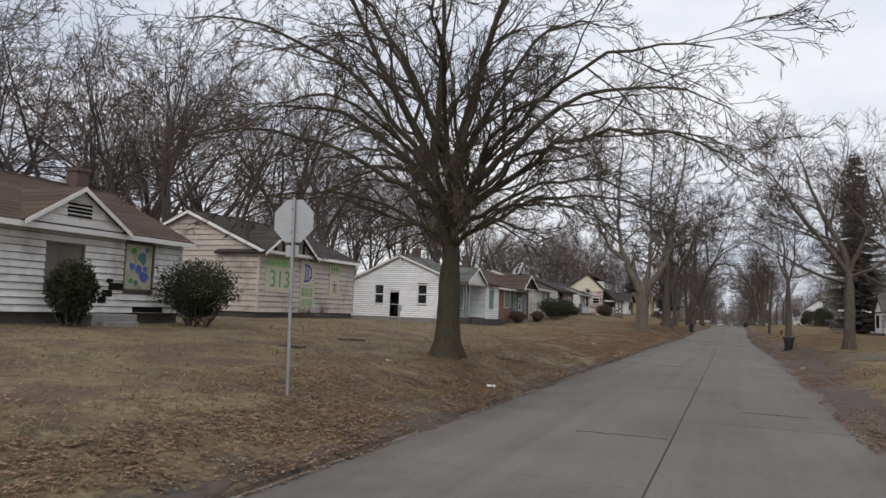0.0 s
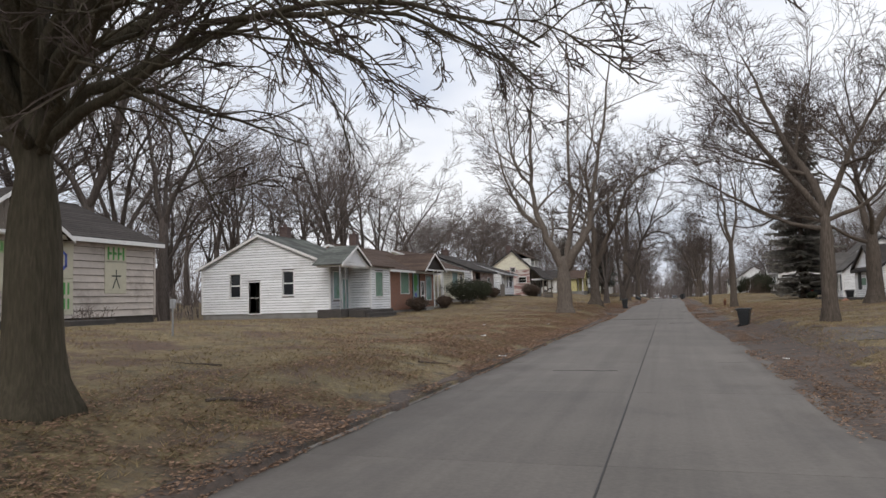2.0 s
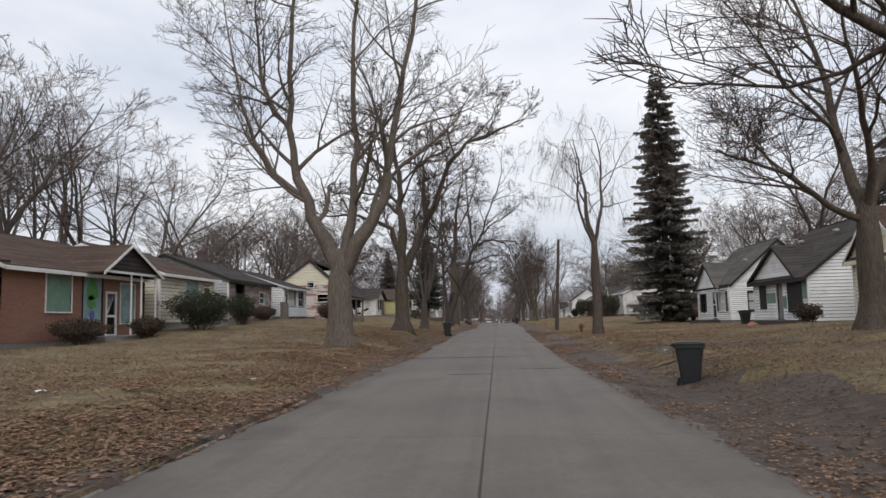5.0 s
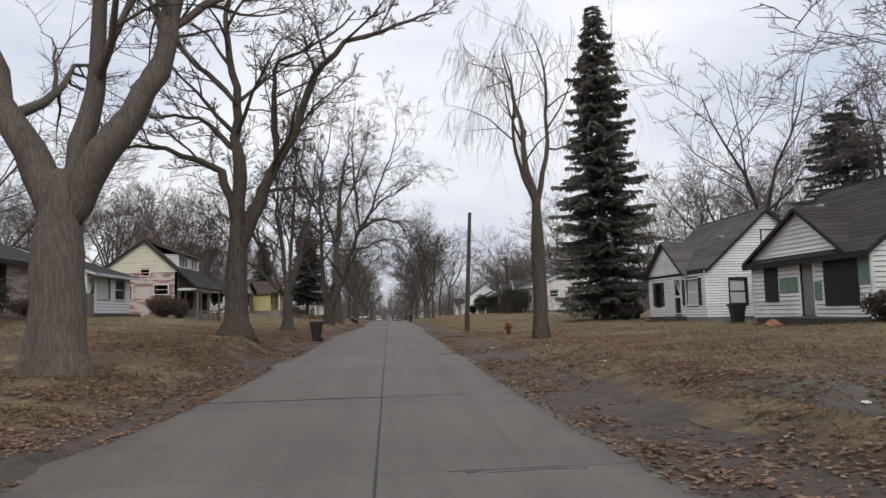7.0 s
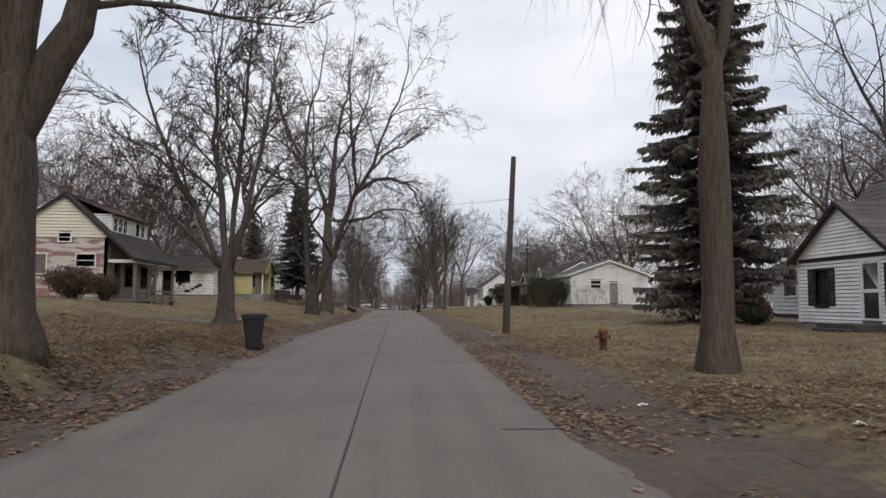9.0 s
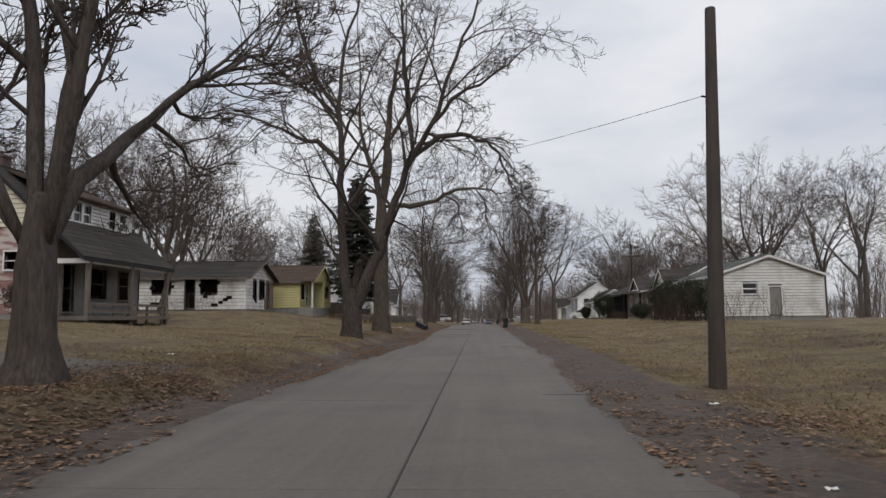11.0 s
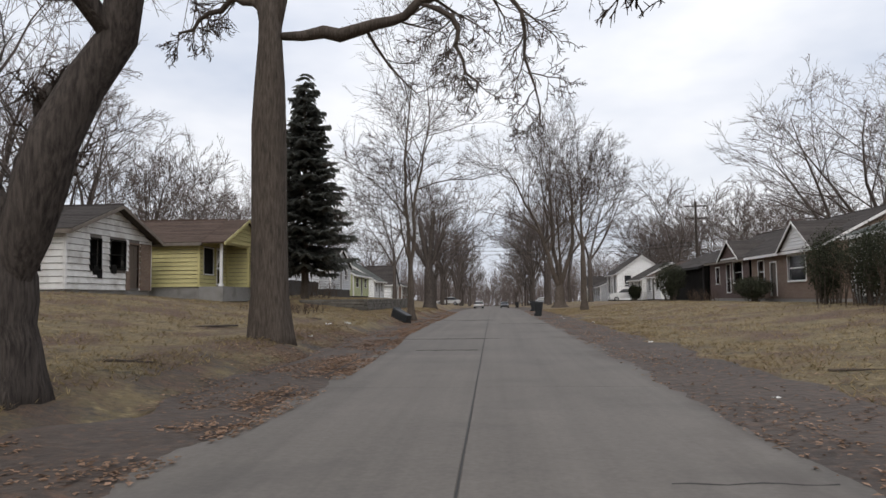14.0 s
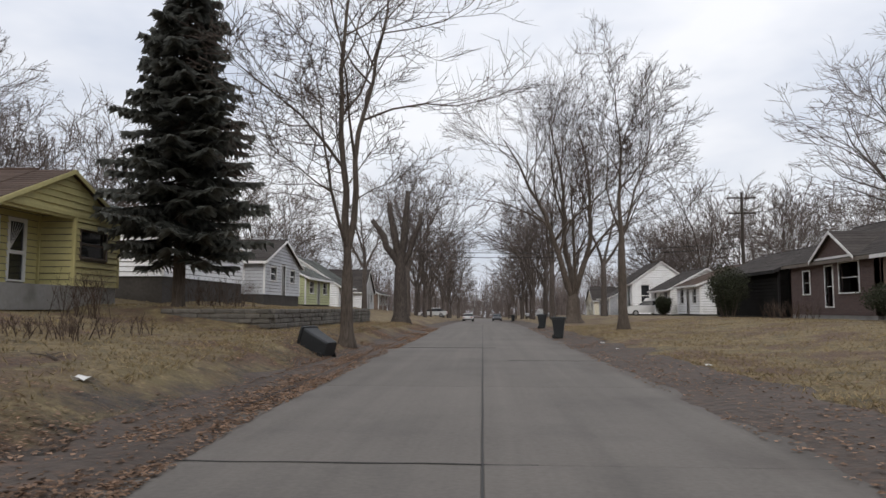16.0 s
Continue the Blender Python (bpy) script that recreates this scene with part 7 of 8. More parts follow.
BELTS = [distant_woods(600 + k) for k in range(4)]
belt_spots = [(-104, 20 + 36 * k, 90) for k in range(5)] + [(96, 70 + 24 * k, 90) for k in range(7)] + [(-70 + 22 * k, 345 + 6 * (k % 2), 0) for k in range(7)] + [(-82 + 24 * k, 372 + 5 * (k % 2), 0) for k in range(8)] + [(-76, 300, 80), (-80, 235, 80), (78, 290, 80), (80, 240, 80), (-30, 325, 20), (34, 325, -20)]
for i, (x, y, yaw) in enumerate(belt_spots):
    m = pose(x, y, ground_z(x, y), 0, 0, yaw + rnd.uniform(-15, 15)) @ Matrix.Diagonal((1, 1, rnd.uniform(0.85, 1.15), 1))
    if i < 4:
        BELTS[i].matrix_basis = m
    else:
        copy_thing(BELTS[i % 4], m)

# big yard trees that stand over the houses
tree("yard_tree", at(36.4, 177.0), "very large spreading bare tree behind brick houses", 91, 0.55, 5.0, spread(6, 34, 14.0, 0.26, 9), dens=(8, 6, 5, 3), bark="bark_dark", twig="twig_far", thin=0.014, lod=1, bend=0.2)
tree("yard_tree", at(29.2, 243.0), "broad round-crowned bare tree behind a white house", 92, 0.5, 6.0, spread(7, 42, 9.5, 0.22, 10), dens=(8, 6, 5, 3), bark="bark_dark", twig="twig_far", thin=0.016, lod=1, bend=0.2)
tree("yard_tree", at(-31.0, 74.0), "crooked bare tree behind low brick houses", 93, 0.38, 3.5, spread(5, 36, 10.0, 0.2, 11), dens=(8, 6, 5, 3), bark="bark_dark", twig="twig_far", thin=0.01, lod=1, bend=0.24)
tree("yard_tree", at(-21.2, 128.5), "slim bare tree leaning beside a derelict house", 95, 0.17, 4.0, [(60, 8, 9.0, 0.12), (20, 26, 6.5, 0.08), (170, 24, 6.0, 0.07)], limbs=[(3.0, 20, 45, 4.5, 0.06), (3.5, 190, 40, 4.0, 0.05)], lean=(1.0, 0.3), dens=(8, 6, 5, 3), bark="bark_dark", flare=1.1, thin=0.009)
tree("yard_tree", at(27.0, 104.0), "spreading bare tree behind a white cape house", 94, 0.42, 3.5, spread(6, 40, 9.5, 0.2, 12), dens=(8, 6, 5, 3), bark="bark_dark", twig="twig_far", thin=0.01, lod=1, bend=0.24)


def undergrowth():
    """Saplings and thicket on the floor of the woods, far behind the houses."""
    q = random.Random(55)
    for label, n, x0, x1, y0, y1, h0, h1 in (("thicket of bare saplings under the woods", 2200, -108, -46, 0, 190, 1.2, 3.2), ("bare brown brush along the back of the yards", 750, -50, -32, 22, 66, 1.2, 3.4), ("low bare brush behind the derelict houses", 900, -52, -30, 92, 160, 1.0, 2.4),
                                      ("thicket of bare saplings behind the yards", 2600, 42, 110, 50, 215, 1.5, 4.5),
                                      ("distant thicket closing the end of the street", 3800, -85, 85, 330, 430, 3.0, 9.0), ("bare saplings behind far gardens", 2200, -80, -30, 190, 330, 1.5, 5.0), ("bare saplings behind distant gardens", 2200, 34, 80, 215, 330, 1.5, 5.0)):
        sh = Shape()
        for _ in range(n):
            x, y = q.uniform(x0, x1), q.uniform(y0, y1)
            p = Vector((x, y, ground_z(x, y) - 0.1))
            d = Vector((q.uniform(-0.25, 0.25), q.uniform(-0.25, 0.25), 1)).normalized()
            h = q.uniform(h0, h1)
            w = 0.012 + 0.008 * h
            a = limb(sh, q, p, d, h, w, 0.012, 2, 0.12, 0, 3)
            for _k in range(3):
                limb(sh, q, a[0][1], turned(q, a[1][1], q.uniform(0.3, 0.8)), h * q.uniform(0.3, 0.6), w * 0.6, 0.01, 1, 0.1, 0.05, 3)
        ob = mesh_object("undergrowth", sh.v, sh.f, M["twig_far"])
        tagged(ob, label, "undergrowth", kind="stuff")


undergrowth()


# ---------------------------------------------------------------- street furniture and clutter
def wheelie_bin(place, yaw, label, tipped=False, lid_open=False):
    """A two-wheeled refuse cart: tapered tub, rim, lid, handle, axle and wheels."""
    t = thing("wheelie_bin", (0, 0, 0), label, "bin", "refuse carts along the street")
    sh = Shape()
    rings = ((0.00, 0.21, 0.20), (0.05, 0.23, 0.215), (0.55, 0.27, 0.27), (0.92, 0.30, 0.325), (0.93, 0.335, 0.36), (1.0, 0.335, 0.36))
    for z, a, b in rings:
        for sx, sy in ((-1, -1), (1, -1), (1, 1), (-1, 1)):
            for k in range(4):
                ang = {(-1, -1): math.pi, (1, -1): 1.5 * math.pi, (1, 1): 0, (-1, 1): 0.5 * math.pi}[(sx, sy)] + k * math.pi / 6
                sh.v.append((sx * (a - 0.06) + 0.06 * math.cos(ang), sy * (b - 0.06) + 0.06 * math.sin(ang), z))
    n = 16
    for r in range(len(rings) - 1):
        for k in range(n):
            j = (k + 1) % n
            sh.f.append((r * n + k, r * n + j, (r + 1) * n + j, (r + 1) * n + k))
    sh.f.append(tuple(range(n - 1, -1, -1)))
    part("tub", sh, M["bin"], t, smooth=False)
    if lid_open:
        lid = Shape().rounded((-0.33, 0.36, 0.25), (0.33, 0.41, 0.98), 0.02, 1)
    else:
        lid = Shape().rounded((-0.345, -0.375, 1.0), (0.345, 0.39, 1.055), 0.022, 2)
        lid.rounded((-0.26, -0.30, 1.05), (0.26, 0.30, 1.075), 0.01, 1)
    part("lid", lid, M["bin"], t)
    part("handle", Shape().tube([(-0.24, 0.36, 0.97), (-0.24, 0.44, 0.99), (0.24, 0.44, 0.99), (0.24, 0.36, 0.97)], [0.015] * 4, 6), M["bin"], t)
    part("axle", Shape().tube([(-0.30, 0.22, 0.10), (0.30, 0.22, 0.10)], [0.012, 0.012], 6), M["steel"], t)
    for x in (-0.29, 0.29):
        w = part("wheel", Shape().tube([(x - 0.025, 0.22, 0.10), (x - 0.02, 0.22, 0.10), (x + 0.02, 0.22, 0.10), (x + 0.025, 0.22, 0.10)], [0.085, 0.10, 0.10, 0.085], 14), M["rubber"], t)
        part("hub", Shape().tube([(x - 0.03, 0.22, 0.10), (x + 0.03, 0.22, 0.10)], [0.04, 0.04], 8), M["bin"], w)
    x, y, z = place
    t.matrix_basis = (pose(x, y, z, 0, 0, yaw) if not tipped else pose(x, y, z + 0.24, -72, 0, yaw)) @ Matrix.Diagonal((0.9, 0.9, 0.9, 1))
    return t


def hydrant(place):
    t = thing("fire_hydrant", place, "rusty red fire hydrant with a yellow cap on the verge", "hydrant")
    x, y, z = place

    def turn(prof, name, mat, label="", parent=t):
        return part(name, Shape().tube([(x, y, z + h) for h, _ in prof], [r for _, r in prof], 16), M[mat], parent, label, True)

    turn(((-0.1, 0.13), (0.04, 0.15), (0.06, 0.15), (0.07, 0.10), (0.10, 0.095), (0.52, 0.095), (0.54, 0.13), (0.58, 0.13)), "barrel", "hydrant")
    bonnet = turn(((0.58, 0.12), (0.62, 0.125), (0.70, 0.10), (0.75, 0.05), (0.76, 0.03)), "bonnet", "hyd_top", "faded yellow domed bonnet")
    part("operating_nut", Shape().tube([(x, y, z + 0.75), (x, y, z + 0.82)], [0.028, 0.022], 5), M["hyd_top"], bonnet)
    for a, r in ((0, 0.055), (180, 0.055), (90 + 180, 0.075)):
        d = Vector((math.cos(radians(a)), math.sin(radians(a)), 0))
        c = Vector((x, y, z + 0.46))
        part("nozzle_cap", Shape().tube([c + d * 0.07, c + d * 0.15, c + d * 0.16, c + d * 0.19], [r * 0.8, r * 0.85, r, r * 0.9], 10), M["hydrant"], t)


def stop_sign(place, yaw):
    """Seen from behind: a bare metal octagon on a channel post."""
    t = thing("street_sign", place, "grey metal back of an octagonal sign on a post", "road sign")
    x, y, z = place
    c, s = math.cos(radians(yaw)), math.sin(radians(yaw))
    n = Vector((c, s, 0))
    u = Vector((-s, c, 0))
    sh = Shape()
    sh.tube([(x + 0.10, y - 0.03, z - 0.4), (x, y, z + 3.35)], [0.032, 0.028], 6)
    part("post", sh, M["galv"], t)
    mid = Vector((x, y, z + 2.95))
    sh = Shape()
    sh.prism([mid + n * 0.03 + u * 0.40 * math.cos(math.pi / 8 + k * math.pi / 4) + Vector((0, 0, 0.40 * math.sin(math.pi / 8 + k * math.pi / 4))) for k in range(8)], n * 0.006)
    sg = part("sign_plate", sh, M["sign_back"], t, "octagonal aluminium plate, bare on its back")
    for h in (-0.2, 0.2):
        part("bolt", Shape().tube([mid + Vector((0, 0, h)) - n * 0.05, mid + Vector((0, 0, h)) + n * 0.04], [0.012, 0.012], 6), M["steel"], sg)
    low = Vector((x, y, z + 2.43))
    sh = Shape()
    sh.prism([low + n * 0.03 + u * a + Vector((0, 0, b)) for a, b in ((-0.12, -0.1), (0.12, -0.1), (0.12, 0.1), (-0.12, 0.1))], n * 0.005)
    part("supplementary_plate", sh, M["sign_back"], t)


def utility_pole():
    x, y, z = at(4.5, 95.6)
    t = thing("utility_pole", (x, y, z), "dark weathered wooden service pole with a slack wire", "utility pole")
    part("pole", Shape().tube([(x, y, z - 0.5), (x + 0.07, y + 0.15, z + 1), (x + 0.55, y + 1.2, z + 7.75)], [0.17, 0.155, 0.11], 12), M["wood_dark"], t)
    part("insulator", Shape().tube([(x + 0.42, y + 0.9, z + 5.75), (x + 0.22, y + 0.95, z + 5.8)], [0.03, 0.02], 6), M["steel"], t)
    wire = Shape()
    a, b = Vector((x + 0.24, y + 0.95, z + 5.8)), Vector((-11.0, 128.0, 10.5))
    pts = [a.lerp(b, k / 12) - Vector((0, 0, 1.0 * 4 * (k / 12) * (1 - k / 12) * 0.6)) for k in range(13)]
    part("wire", wire.tube(pts, [0.006] * 13, 4), M["rubber"], t)
    x, y, z = at(23.0, 190.0)
    t = thing("utility_pole", (x, y, z), "tall distant utility pole with two crossarms", "utility pole")
    part("pole", Shape().tube([(x, y, z - 0.5), (x, y, z + 11.2)], [0.18, 0.12], 10), M["wood_dark"], t)
    for h in (10.6, 9.2):
        part("crossarm", Shape().rounded((x - 1.3, y - 0.06, z + h), (x + 1.3, y + 0.06, z + h + 0.14), 0.01, 1), M["wood_dark"], t)
        for k in range(4):
            part("insulator", Shape().tube([(x - 1.1 + 0.73 * k, y, z + h + 0.14), (x - 1.1 + 0.73 * k, y, z + h + 0.3)], [0.03, 0.02], 6), M["steel"], t)
    for dz, x1, z1 in ((5.4, -14, 9.0), (5.0, -14, 8.4)):
        t2 = thing("overhead_wire", (x, y, z + dz), "black overhead cable sagging across the street", "cable")
        a, b = Vector((x, y, z + dz + 1.2)), Vector((x1, 214.0, z1))
        pts = [a.lerp(b, k / 14) - Vector((0, 0, 3.0 * (k / 14) * (1 - k / 14))) for k in range(15)]
        part("cable", Shape().tube(pts, [0.025] * 15, 4), M["rubber"], t2)


def car(place, yaw, paint, label, van=False):
    """A parked vehicle: lofted body, glasshouse, wheels with rims, lamps."""
    t = thing("parked_van" if van else "parked_car", (0, 0, 0), label, "van" if van else "car")
    L, W = (2.5, 0.95) if van else (2.25, 0.88)
    if van:
        low = [(-L, 0.35), (-L, 1.05), (-L + 0.1, 1.15), (L - 1.0, 1.15), (L - 0.05, 1.0), (L, 0.75), (L, 0.35)]
        glass = [(-L + 0.05, 1.15), (-L + 0.12, 1.62), (L - 1.75, 1.62), (L - 1.05, 1.15)]
        roof = [(-L + 0.12, 1.62), (-L + 0.2, 1.95), (L - 2.0, 1.95), (L - 1.75, 1.62)]
    else:
        low = [(-L, 0.32), (-L, 0.78), (-L + 0.15, 0.92), (L - 1.4, 0.90), (L - 0.15, 0.74), (L, 0.6), (L, 0.3)]
        glass = [(-L + 0.45, 0.91), (-L + 1.05, 1.36), (L - 2.05, 1.38), (L - 1.3, 0.90)]
        roof = [(-L + 1.05, 1.36), (-L + 1.2, 1.43), (L - 2.2, 1.43), (L - 2.05, 1.38)]

    def loft(outline, w0, w1):
        sh, n = Shape(), len(outline)
        zs = [z for _, z in outline]
        for sg in (-1, 1):
            for x, z in outline:
                k = (z - min(zs)) / (max(zs) - min(zs))
                sh.v.append((sg * (w0 + (w1 - w0) * k), x, z))
        sh.f += [tuple(range(n)), tuple(range(2 * n - 1, n - 1, -1))]
        for k in range(n):
            j = (k + 1) % n
            sh.f.append((k, n + k, n + j, j))
        return sh

    part("body", loft(low, W, W * 0.97), M[paint], t)
    part("glasshouse", loft(glass, W * 0.95, W * 0.80), M["glass"], t)
    part("roof", loft(roof, W * 0.82, W * 0.72), M[paint], t)
    for y in (-L + 0.8, L - 0.85):
        for x in (-W + 0.08, W - 0.08):
            w = part("wheel", Shape().tube([(x - 0.11, y, 0.32), (x - 0.09, y, 0.32), (x + 0.09, y, 0.32), (x + 0.11, y, 0.32)], [0.27, 0.32, 0.32, 0.27], 18), M["rubber"], t)
            part("rim", Shape().tube([(x - 0.115, y, 0.32), (x + 0.115, y, 0.32)], [0.19, 0.19], 14), M["galv"], w)
    for x in (-W + 0.22, W - 0.22):
        part("headlight", Shape().rounded((x - 0.14, L - 0.06, 0.58), (x + 0.14, L + 0.012, 0.70), 0.02, 1), M["sign_back"], t)
        part("tail_lamp", Shape().rounded((x - 0.12, -L - 0.012, 0.66), (x + 0.12, -L + 0.05, 0.84), 0.02, 1), M["lens_red"], t)
    for y in (-L - 0.04, L - 0.04):
        part("bumper", Shape().rounded((-W * 0.98, y, 0.34), (W * 0.98, y + 0.09, 0.5), 0.03, 2), M["rubber"], t)
    t.matrix_basis = pose(*place, 0, 0, yaw)
    return t


def stone_wall():
    t = thing("retaining_wall", (-7.6, 157, 0.7), "old dark stone retaining wall holding a terraced lawn", "wall", kind="structure")
    q = random.Random(8)
    runs = (((-7.6, 147.9), (-7.6, 167.5)), ((-7.6, 147.9), (-11.4, 148.3)))
    for (x0, y0), (x1, y1) in runs:
        d = Vector((x1 - x0, y1 - y0, 0))
        ln = d.length
        d.normalize()
        nrm = Vector((-d.y, d.x, 0))
        for row in range(5):
            s = -0.1 * (row % 2)
            while s < ln:
                w = q.uniform(0.38, 0.7)
                p = Vector((x0, y0, 0)) + d * (s + w / 2)
                base = min(ground_z(-7.2, p.y, False), 0.95) - 0.12
                h = (1.44 - base) / 5
                z = base + row * h
                sh = Shape().rounded((-w / 2 + 0.006, -0.16, 0.004), (w / 2 - 0.006, 0.16, h - 0.004), 0.025, 1)
                jig = q.uniform(-0.03, 0.03)
                sh.v = [tuple(p + d * a + nrm * (b + jig) + Vector((0, 0, z + c))) for a, b, c in sh.v]
                part("stone", sh, M["stone"], t)
                s += w


def litter(place, size, seed, label="crumpled scrap of white paper on the ground"):
    q = random.Random(seed)
    t = thing("litter", place, label, "litter", "scraps of litter on the verge")
    sh = Shape()
    n = 5
    for j in range(n):
        for i in range(n):
            sh.v.append((place[0] + (i / (n - 1) - 0.5) * size * q.uniform(0.8, 1.1), place[1] + (j / (n - 1) - 0.5) * size * 0.7, place[2] + 0.01 + q.random() * size * 0.28))
    m = len(sh.v)
    sh.v += [(x, y, z - 0.004) for x, y, z in sh.v]
    for j in range(n - 1):
        for i in range(n - 1):
            a = j * n + i
            sh.f += [(a, a + 1, a + n + 1, a + n), (m + a, m + a + n, m + a + n + 1, m + a + 1)]
    part("paper", sh, M["paper"], t)


def fallen_branch(x, y, ln, seed, wood="bark", label="dead fallen branch lying in the leaves"):
    q = random.Random(seed)
    p = Vector(at(x, y, 0.02))
    t = thing("fallen_branch", tuple(p), label, "branch", "fallen branches on the verge")
    a = q.uniform(0, 6.28)
    d = Vector((math.cos(a), math.sin(a), 0))
    pts = []
    for k in range(6):
        w = p + d * ln * k / 5 + Vector((q.uniform(-0.05, 0.05), q.uniform(-0.05, 0.05), 0))
        w.z = ground_z(w.x, w.y) + 0.025
        pts.append(w)
    part("stem", Shape().tube(pts, [0.028, 0.025, 0.02, 0.016, 0.012, 0.006], 6), M[wood], t)
    for k in (1, 2, 3):
        e = pts[k] + Vector((math.cos(a + 0.7 * (-1) ** k), math.sin(a + 0.7 * (-1) ** k), 0)) * ln * 0.35
        e.z = ground_z(e.x, e.y) + 0.05
        part("twig", Shape().tube([pts[k], e], [0.012, 0.004], 5), M[wood], t)


stop_sign(at(-6.65, 10.25), 96)
x, y, z = at(-14.8, 31.7)
t = thing("marker_post", (x, y, z), "thin grey metal marker post on a lawn", "post")
part("post", Shape().tube([(x, y, z - 0.2), (x, y, z + 1.15)], [0.03, 0.03], 6), M["galv"], t)
part("plate", Shape().rounded((x - 0.1, y - 0.01, z + 0.85), (x + 0.1, y + 0.01, z + 1.15), 0.004, 1), M["sign_back"], t)
wheelie_bin((3.75, 51.2, road_z(51) + 0.03), 75, "dark plastic wheeled bin with its lid shut on the verge")
wheelie_bin((-3.95, 85.6, road_z(85.6) + 0.05), -80, "dark wheeled refuse bin standing at the road edge")
wheelie_bin((-4.45, 142.6, ground_z(-4.45, 142.6) - 0.02), 60, "dark wheeled bin lying tipped over with its lid out", tipped=True, lid_open=True)
wheelie_bin((2.85, 157.0, road_z(157) + 0.04), 80, "dark wheeled bin standing at the road edge before a tree")
wheelie_bin((3.4, 172.5, road_z(170) + 0.04), 80, "dark wheeled bin beyond another bin at the road")
wheelie_bin(at(14.9, 80.8, -0.12), 90, "dark bin standing between two white houses")
wheelie_bin((3.7, 225.0, road_z(225) + 0.04), 80, "distant dark bin at the road edge")
hydrant(at(5.2, 83.9, -0.1))
utility_pole()
car(at(15.0, 98.0), 8, "car_dark", "dark saloon car parked beside a spruce")
car(at(17.8, 203.5), 80, "car_white", "white van parked beside a tall white house", van=True)
car((-3.2, 252.0, road_z(252)), 0, "car_white", "white car parked at the kerb far ahead")
car((2.3, 268.0, road_z(268)), 180, "car_dark", "dark car parked at the kerb far ahead")
car((-3.2, 262.0, road_z(262)), 0, "car_silver", "silver car parked behind a white car")
car(at(-8.4, 236.0), 85, "car_white", "white car standing in a driveway far ahead")
car(at(9.0, 248.0), 95, "car_silver", "silver car standing in a driveway far ahead")
stone_wall()


def board_fence(x, y0, y1, top):
    t = thing("fence", (x, (y0 + y1) / 2, ground_z(x, y0)), "weathered grey vertical board fence panel between two houses", "fence")
    k = y0
    while k < y1:
        z = ground_z(x, k) - 0.05
        part("board", Shape().rounded((x - 0.012, k, z), (x + 0.012, k + 0.13, top + 0.03 * noise.noise((k * 7, 1, 2))), 0.004, 1), M["wood_grey"], t)
        k += 0.14
    for z in (top - 0.25, top - 1.1):
        part("rail", Shape().rounded((x - 0.06, y0, z), (x - 0.014, y1, z + 0.09), 0.005, 1), M["wood_grey"], t)


board_fence(-18.1, 92.5, 94.7, 3.0)
x, y, z = at(13.4, 75.2)
t = thing("tarp_heap", (x, y, z), "crumpled orange tarpaulin heaped by a porch", "tarp")
sh = Shape()
for j in range(6):
    for i in range(6):
        r = math.hypot(i - 2.5, j - 2.5) / 3.0
        sh.v.append((x + (i - 2.5) * 0.13, y + (j - 2.5) * 0.17, z + 0.02 + max(0, 0.28 * (1 - r)) + 0.08 * noise.noise((i * 0.9, j * 0.9, 3))))
sh.f = [(j * 6 + i, j * 6 + i + 1, j * 6 + i + 7, j * 6 + i + 6) for j in range(5) for i in range(5)]
part("sheet", sh, M["tarp"], t)
for k, (x, y, s) in enumerate(((-5.1, 16.7, 0.34), (-7.9, 16.7, 0.22), (-6.7, 39.5, 0.30), (-4.7, 34.0, 0.32), (-4.3, 101.7, 0.22), (-5.6, 133.3, 0.4), (-5.9, 131.6, 0.3), (3.2, 75.3, 0.28), (4.6, 72.9, 0.2), (3.1, 33.7, 0.26), (4.4, 66.4, 0.22),
                                (3.6, 93.0, 0.2), (3.3, 117.0, 0.2), (4.8, 58.0, 0.18), (-6.2, 52.0, 0.2), (-8.8, 48.0, 0.24), (-5.2, 57.5, 0.2), (3.9, 127.0, 0.2), (4.2, 140.0, 0.22), (3.6, 147.0, 0.18), (3.8, 151.0, 0.2), (-5.0, 69.0, 0.18), (-7.2, 98.8, 0.26), (-5.3, 126.8, 0.2), (5.9, 79.0, 0.14), (2.9, 88.0, 0.16))):
    litter(at(x, y, 0.0) if not KERB_L < x < KERB_R else (x, y, road_z(y) + 0.03), s * 0.65, 400 + k)
for k, (x, y, ln) in enumerate(((-4.8, 106.4, 1.6), (-5.4, 107.1, 1.1), (-9.0, 26.0, 1.2), (-6.5, 22.0, 1.0), (-5.7, 14.5, 0.9), (-6.0, 30.0, 1.0), (5.0, 40.5, 1.4), (4.4, 55.0, 0.9), (-8.2, 61.0, 1.0), (-6.6, 73.0, 0.8), (5.6, 72.0, 0.8), (-7.7, 112.0, 1.3), (-6.5, 118.5, 1.0), (4.9, 119.0, 0.9), (-7.0, 135.0, 1.2), (-9.5, 44.0, 1.0), (6.5, 48.0, 0.9), (-11.0, 90.0, 1.1))):
    if k < 2:
        fallen_branch(x, y, ln, 500 + k, "bare_wood", "broken pale branch stripped of its bark")
    else:
        fallen_branch(x, y, ln, 500 + k)


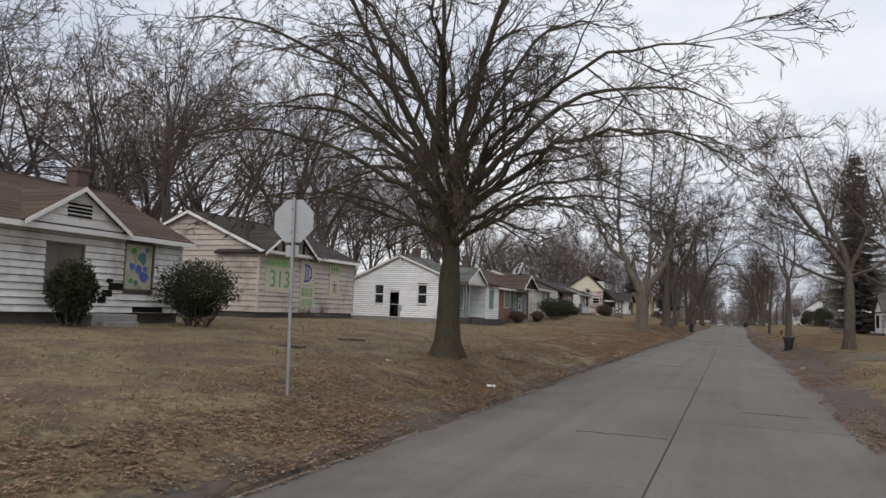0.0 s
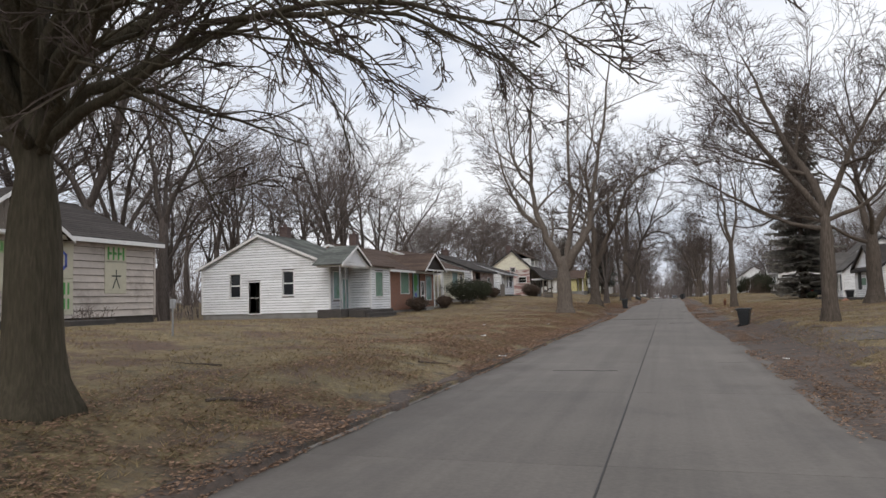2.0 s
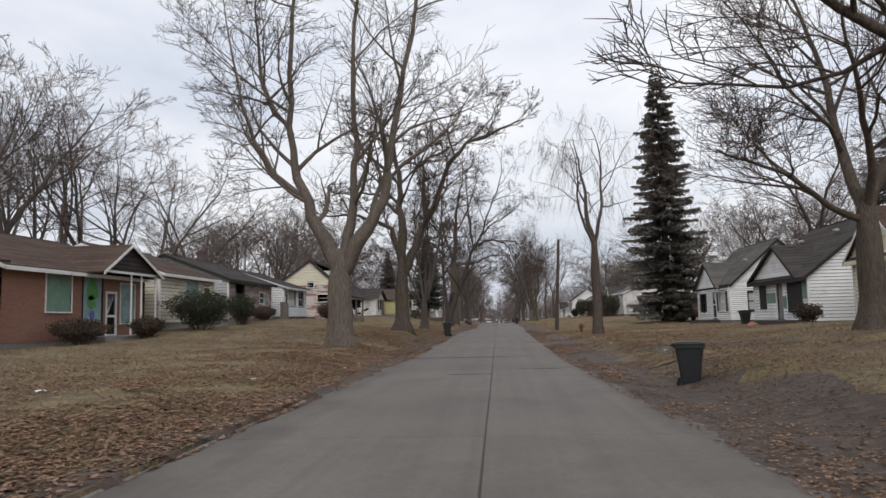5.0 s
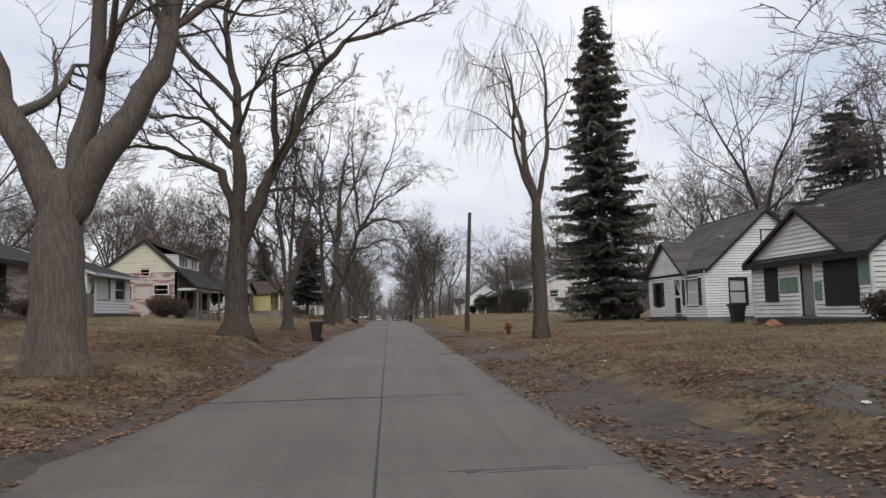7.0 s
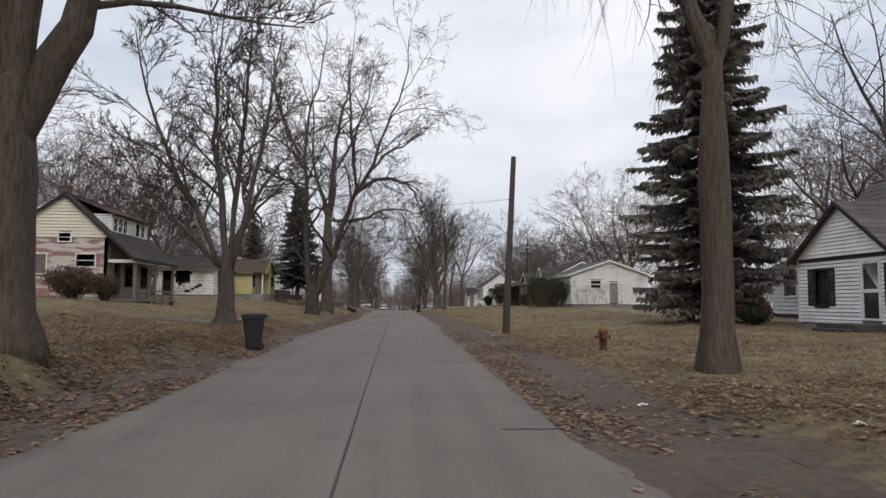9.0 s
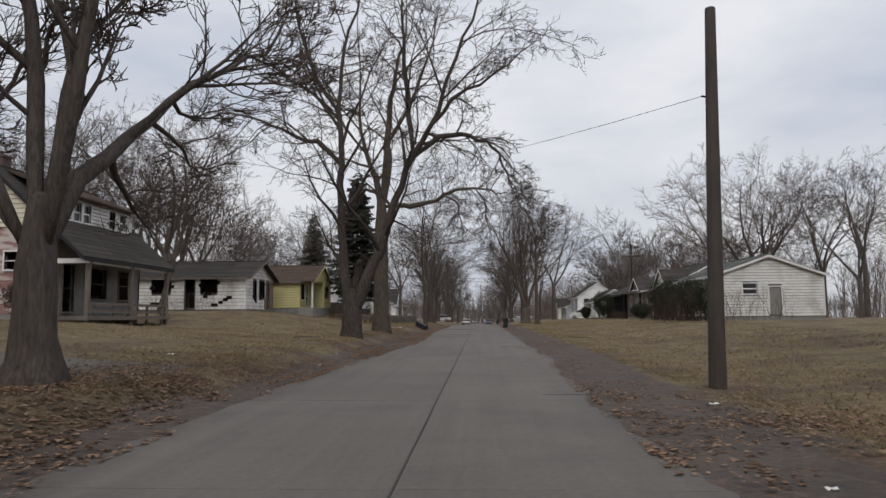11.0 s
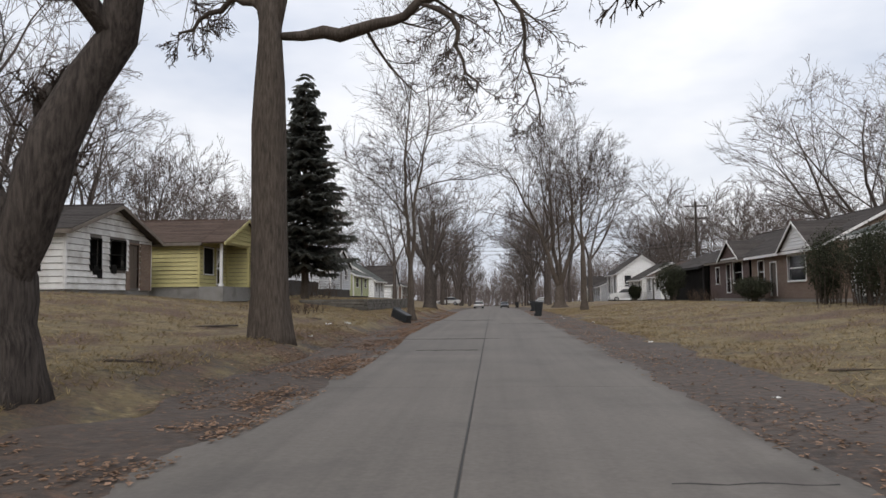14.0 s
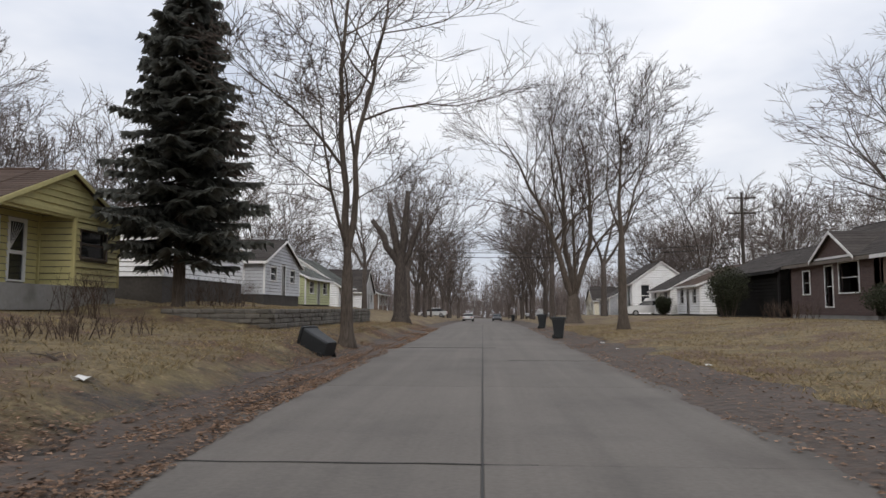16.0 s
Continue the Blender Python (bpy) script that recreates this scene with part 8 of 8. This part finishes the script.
def old_board(x, y, yaw, ln):
    p = at(x, y, 0.015)
    t = thing("weathered_board", p, "dark rotten board lying flat on the lawn", "board", "rotten boards on the lawn")
    sh = Shape().rounded((-ln / 2, -0.12, 0.0), (ln / 2, 0.12, 0.05), 0.01, 1)
    c, s = math.cos(radians(yaw)), math.sin(radians(yaw))
    sh.v = [(p[0] + a * c - b * s, p[1] + a * s + b * c, p[2] + z) for a, b, z in sh.v]
    part("plank", sh, M["wood_dark"], t)


old_board(-12.3, 22.6, 15, 1.0)
old_board(-11.6, 17.8, -10, 0.9)
old_board(-8.4, 128.0, 30, 1.2)


# ---------------------------------------------------------------- dirt, leaves and grass along the road
LEFT_EDGE = [(-20, -4.5), (15, -4.45), (40, -4.5), (58, -4.2), (68, -3.75), (80, -3.6), (97, -3.8), (108, -3.45), (118, -2.95), (126, -3.1), (134, -3.5), (180, -3.7), (300, -4.0)]
RIGHT_EDGE = [(-20, 2.5), (20, 2.45), (42, 2.45), (55, 2.15), (64, 1.95), (78, 1.85), (95, 2.0), (110, 2.3), (140, 2.4), (180, 2.7), (300, 3.1)]


def build_drift(side, edges, name):
    sh = Shape()
    ys = spaced((-20, 175, 0.22), (175, 300, 1.5))
    w = 9
    for y in ys:
        e = lerp_table(edges, y)
        ragged = 0.30 * noise.noise((side * 5.0, y * 0.55, 1.7)) + 0.13 * noise.noise((side * 3.0, y * 2.1, 4.0))
        kerb = KERB_L if side < 0 else KERB_R
        wide = 1.3 * smooth01((y - 26) / 8) * smooth01((54 - y) / 6) + 0.5 * smooth01((y - 95) / 8) if side > 0 else 0.0
        out_x = kerb + side * (0.4 + wide + (0.5 + 0.4 * wide) * noise.noise((side, y * 0.6, 9.0)))
        for i in range(w):
            k = i / (w - 1)
            x = (e + side * -1 * 0.0 + ragged) * (1 - k) + out_x * k
            if KERB_L <= x <= KERB_R:
                z = road_z(y) + 0.002 + 0.055 * smooth01(k * 2.4) + 0.022 * noise.noise((x * 2.3, y * 2.3, 6.0)) * smooth01(k * 4)
            else:
                z = max(ground_z(x, y) + 0.02, road_z(y) + 0.075 + 0.02 * noise.noise((x * 2.3, y * 2.3, 6.0))) if i < w - 1 else ground_z(x, y) - 0.06
            if i == 0:
                z = road_z(y) - 0.01
            sh.v.append((x, y, z))
    for j in range(len(ys) - 1):
        for i in range(w - 1):
            a = j * w + i
            sh.f.append((a, a + 1, a + w + 1, a + w) if side > 0 else (a, a + w, a + w + 1, a + 1))
    ob = mesh_object(name, sh.v, sh.f, M["mud"], True)
    tagged(ob, "drift of dark dirt and rotten leaves over the road edge", "dirt", kind="stuff")


build_drift(-1, LEFT_EDGE, "dirt_drift_left")
build_drift(1, RIGHT_EDGE, "dirt_drift_right")


def surface(x, y):
    if KERB_L < x < KERB_R:
        e = lerp_table(LEFT_EDGE, y) if x < 0 else lerp_table(RIGHT_EDGE, y)
        inside = (e - x) if x < 0 else (x - e)
        return road_z(y) + (0.05 if inside > 0.25 else 0.012)
    return ground_z(x, y) + 0.02


def build_leaves():
    q = random.Random(21)
    sh = Shape()
    n = 0
    while n < 250000:
        y = q.uniform(2, 175)
        left = q.random() < 0.6
        busy = smooth01((y - 22) / 18) * smooth01((100 - y) / 14) if left else smooth01((y - 46) / 12) * smooth01((100 - y) / 18)
        few = 0.34 + 0.4 * smooth01((27 - y) / 8) if left else 0.34 - 0.24 * smooth01((y - 92) / 12)
        if q.random() > few + (1 - few) * busy:
            continue
        wide = 1.3 + 3.0 * busy + (1.9 * smooth01((28 - y) / 10) if left else 0.0)
        x = lerp_table(LEFT_EDGE, y) + 0.15 - abs(q.gauss(0, wide)) if left else lerp_table(RIGHT_EDGE, y) - 0.1 + abs(q.gauss(0, wide + 0.4))
        if noise.noise((x * 0.45, y * 0.3, 2.0)) + 0.6 * noise.noise((x * 1.4, y * 1.1, 8.0)) < q.uniform(-0.35, 0.38):
            continue
        z = surface(x, y) + q.uniform(0.0, 0.015)
        s = q.uniform(0.018, 0.042) if q.random() > 0.3 * busy else q.uniform(0.042, 0.066)
        a = q.uniform(0, 6.28)
        u = Vector((math.cos(a), math.sin(a), q.uniform(-0.2, 0.2))) * s
        v = Vector((-math.sin(a), math.cos(a), q.uniform(-0.2, 0.2))) * s * q.uniform(0.5, 0.85)
        c = Vector((x, y, z))
        i = len(sh.v)
        lift = Vector((0, 0, s * q.uniform(0.05, 0.3)))
        sh.v += [tuple(c - u), tuple(c - v + lift), tuple(c + u), tuple(c + v + lift)]
        sh.f += [(i, i + 1, i + 2), (i, i + 2, i + 3)]
        n += 1
    ob = mesh_object("fallen_leaves", sh.v, sh.f, M["leaf"])
    tagged(ob, "scattered curled brown and rust fallen leaves", "leaves", kind="stuff")


def build_grass():
    q = random.Random(22)
    sh = Shape()
    n = 0
    while n < 130000:
        y = q.uniform(4, 172)
        x = KERB_L - 0.9 - q.random() ** 1.4 * 14 if q.random() < 0.55 else KERB_R + 0.7 + q.random() ** 1.4 * 11
        if noise.noise((x * 0.35, y * 0.35, 5.0)) < q.uniform(-0.6, 0.25):
            continue
        z = ground_z(x, y) - 0.01
        h = q.uniform(0.03, 0.10)
        for _ in range(2):
            a = q.uniform(0, 6.28)
            w = Vector((math.cos(a), math.sin(a), 0)) * q.uniform(0.008, 0.016)
            tip = Vector((x + q.uniform(-0.14, 0.14), y + q.uniform(-0.14, 0.14), z + h))
            i = len(sh.v)
            sh.v += [(x - w.x, y - w.y, z), (x + w.x, y + w.y, z), tuple(tip)]
            sh.f.append((i, i + 1, i + 2))
        n += 1
    ob = mesh_object("grass", sh.v, sh.f, M["grass"])
    tagged(ob, "tufts of short dormant straw-coloured grass", "grass", kind="stuff")


build_leaves()
build_grass()
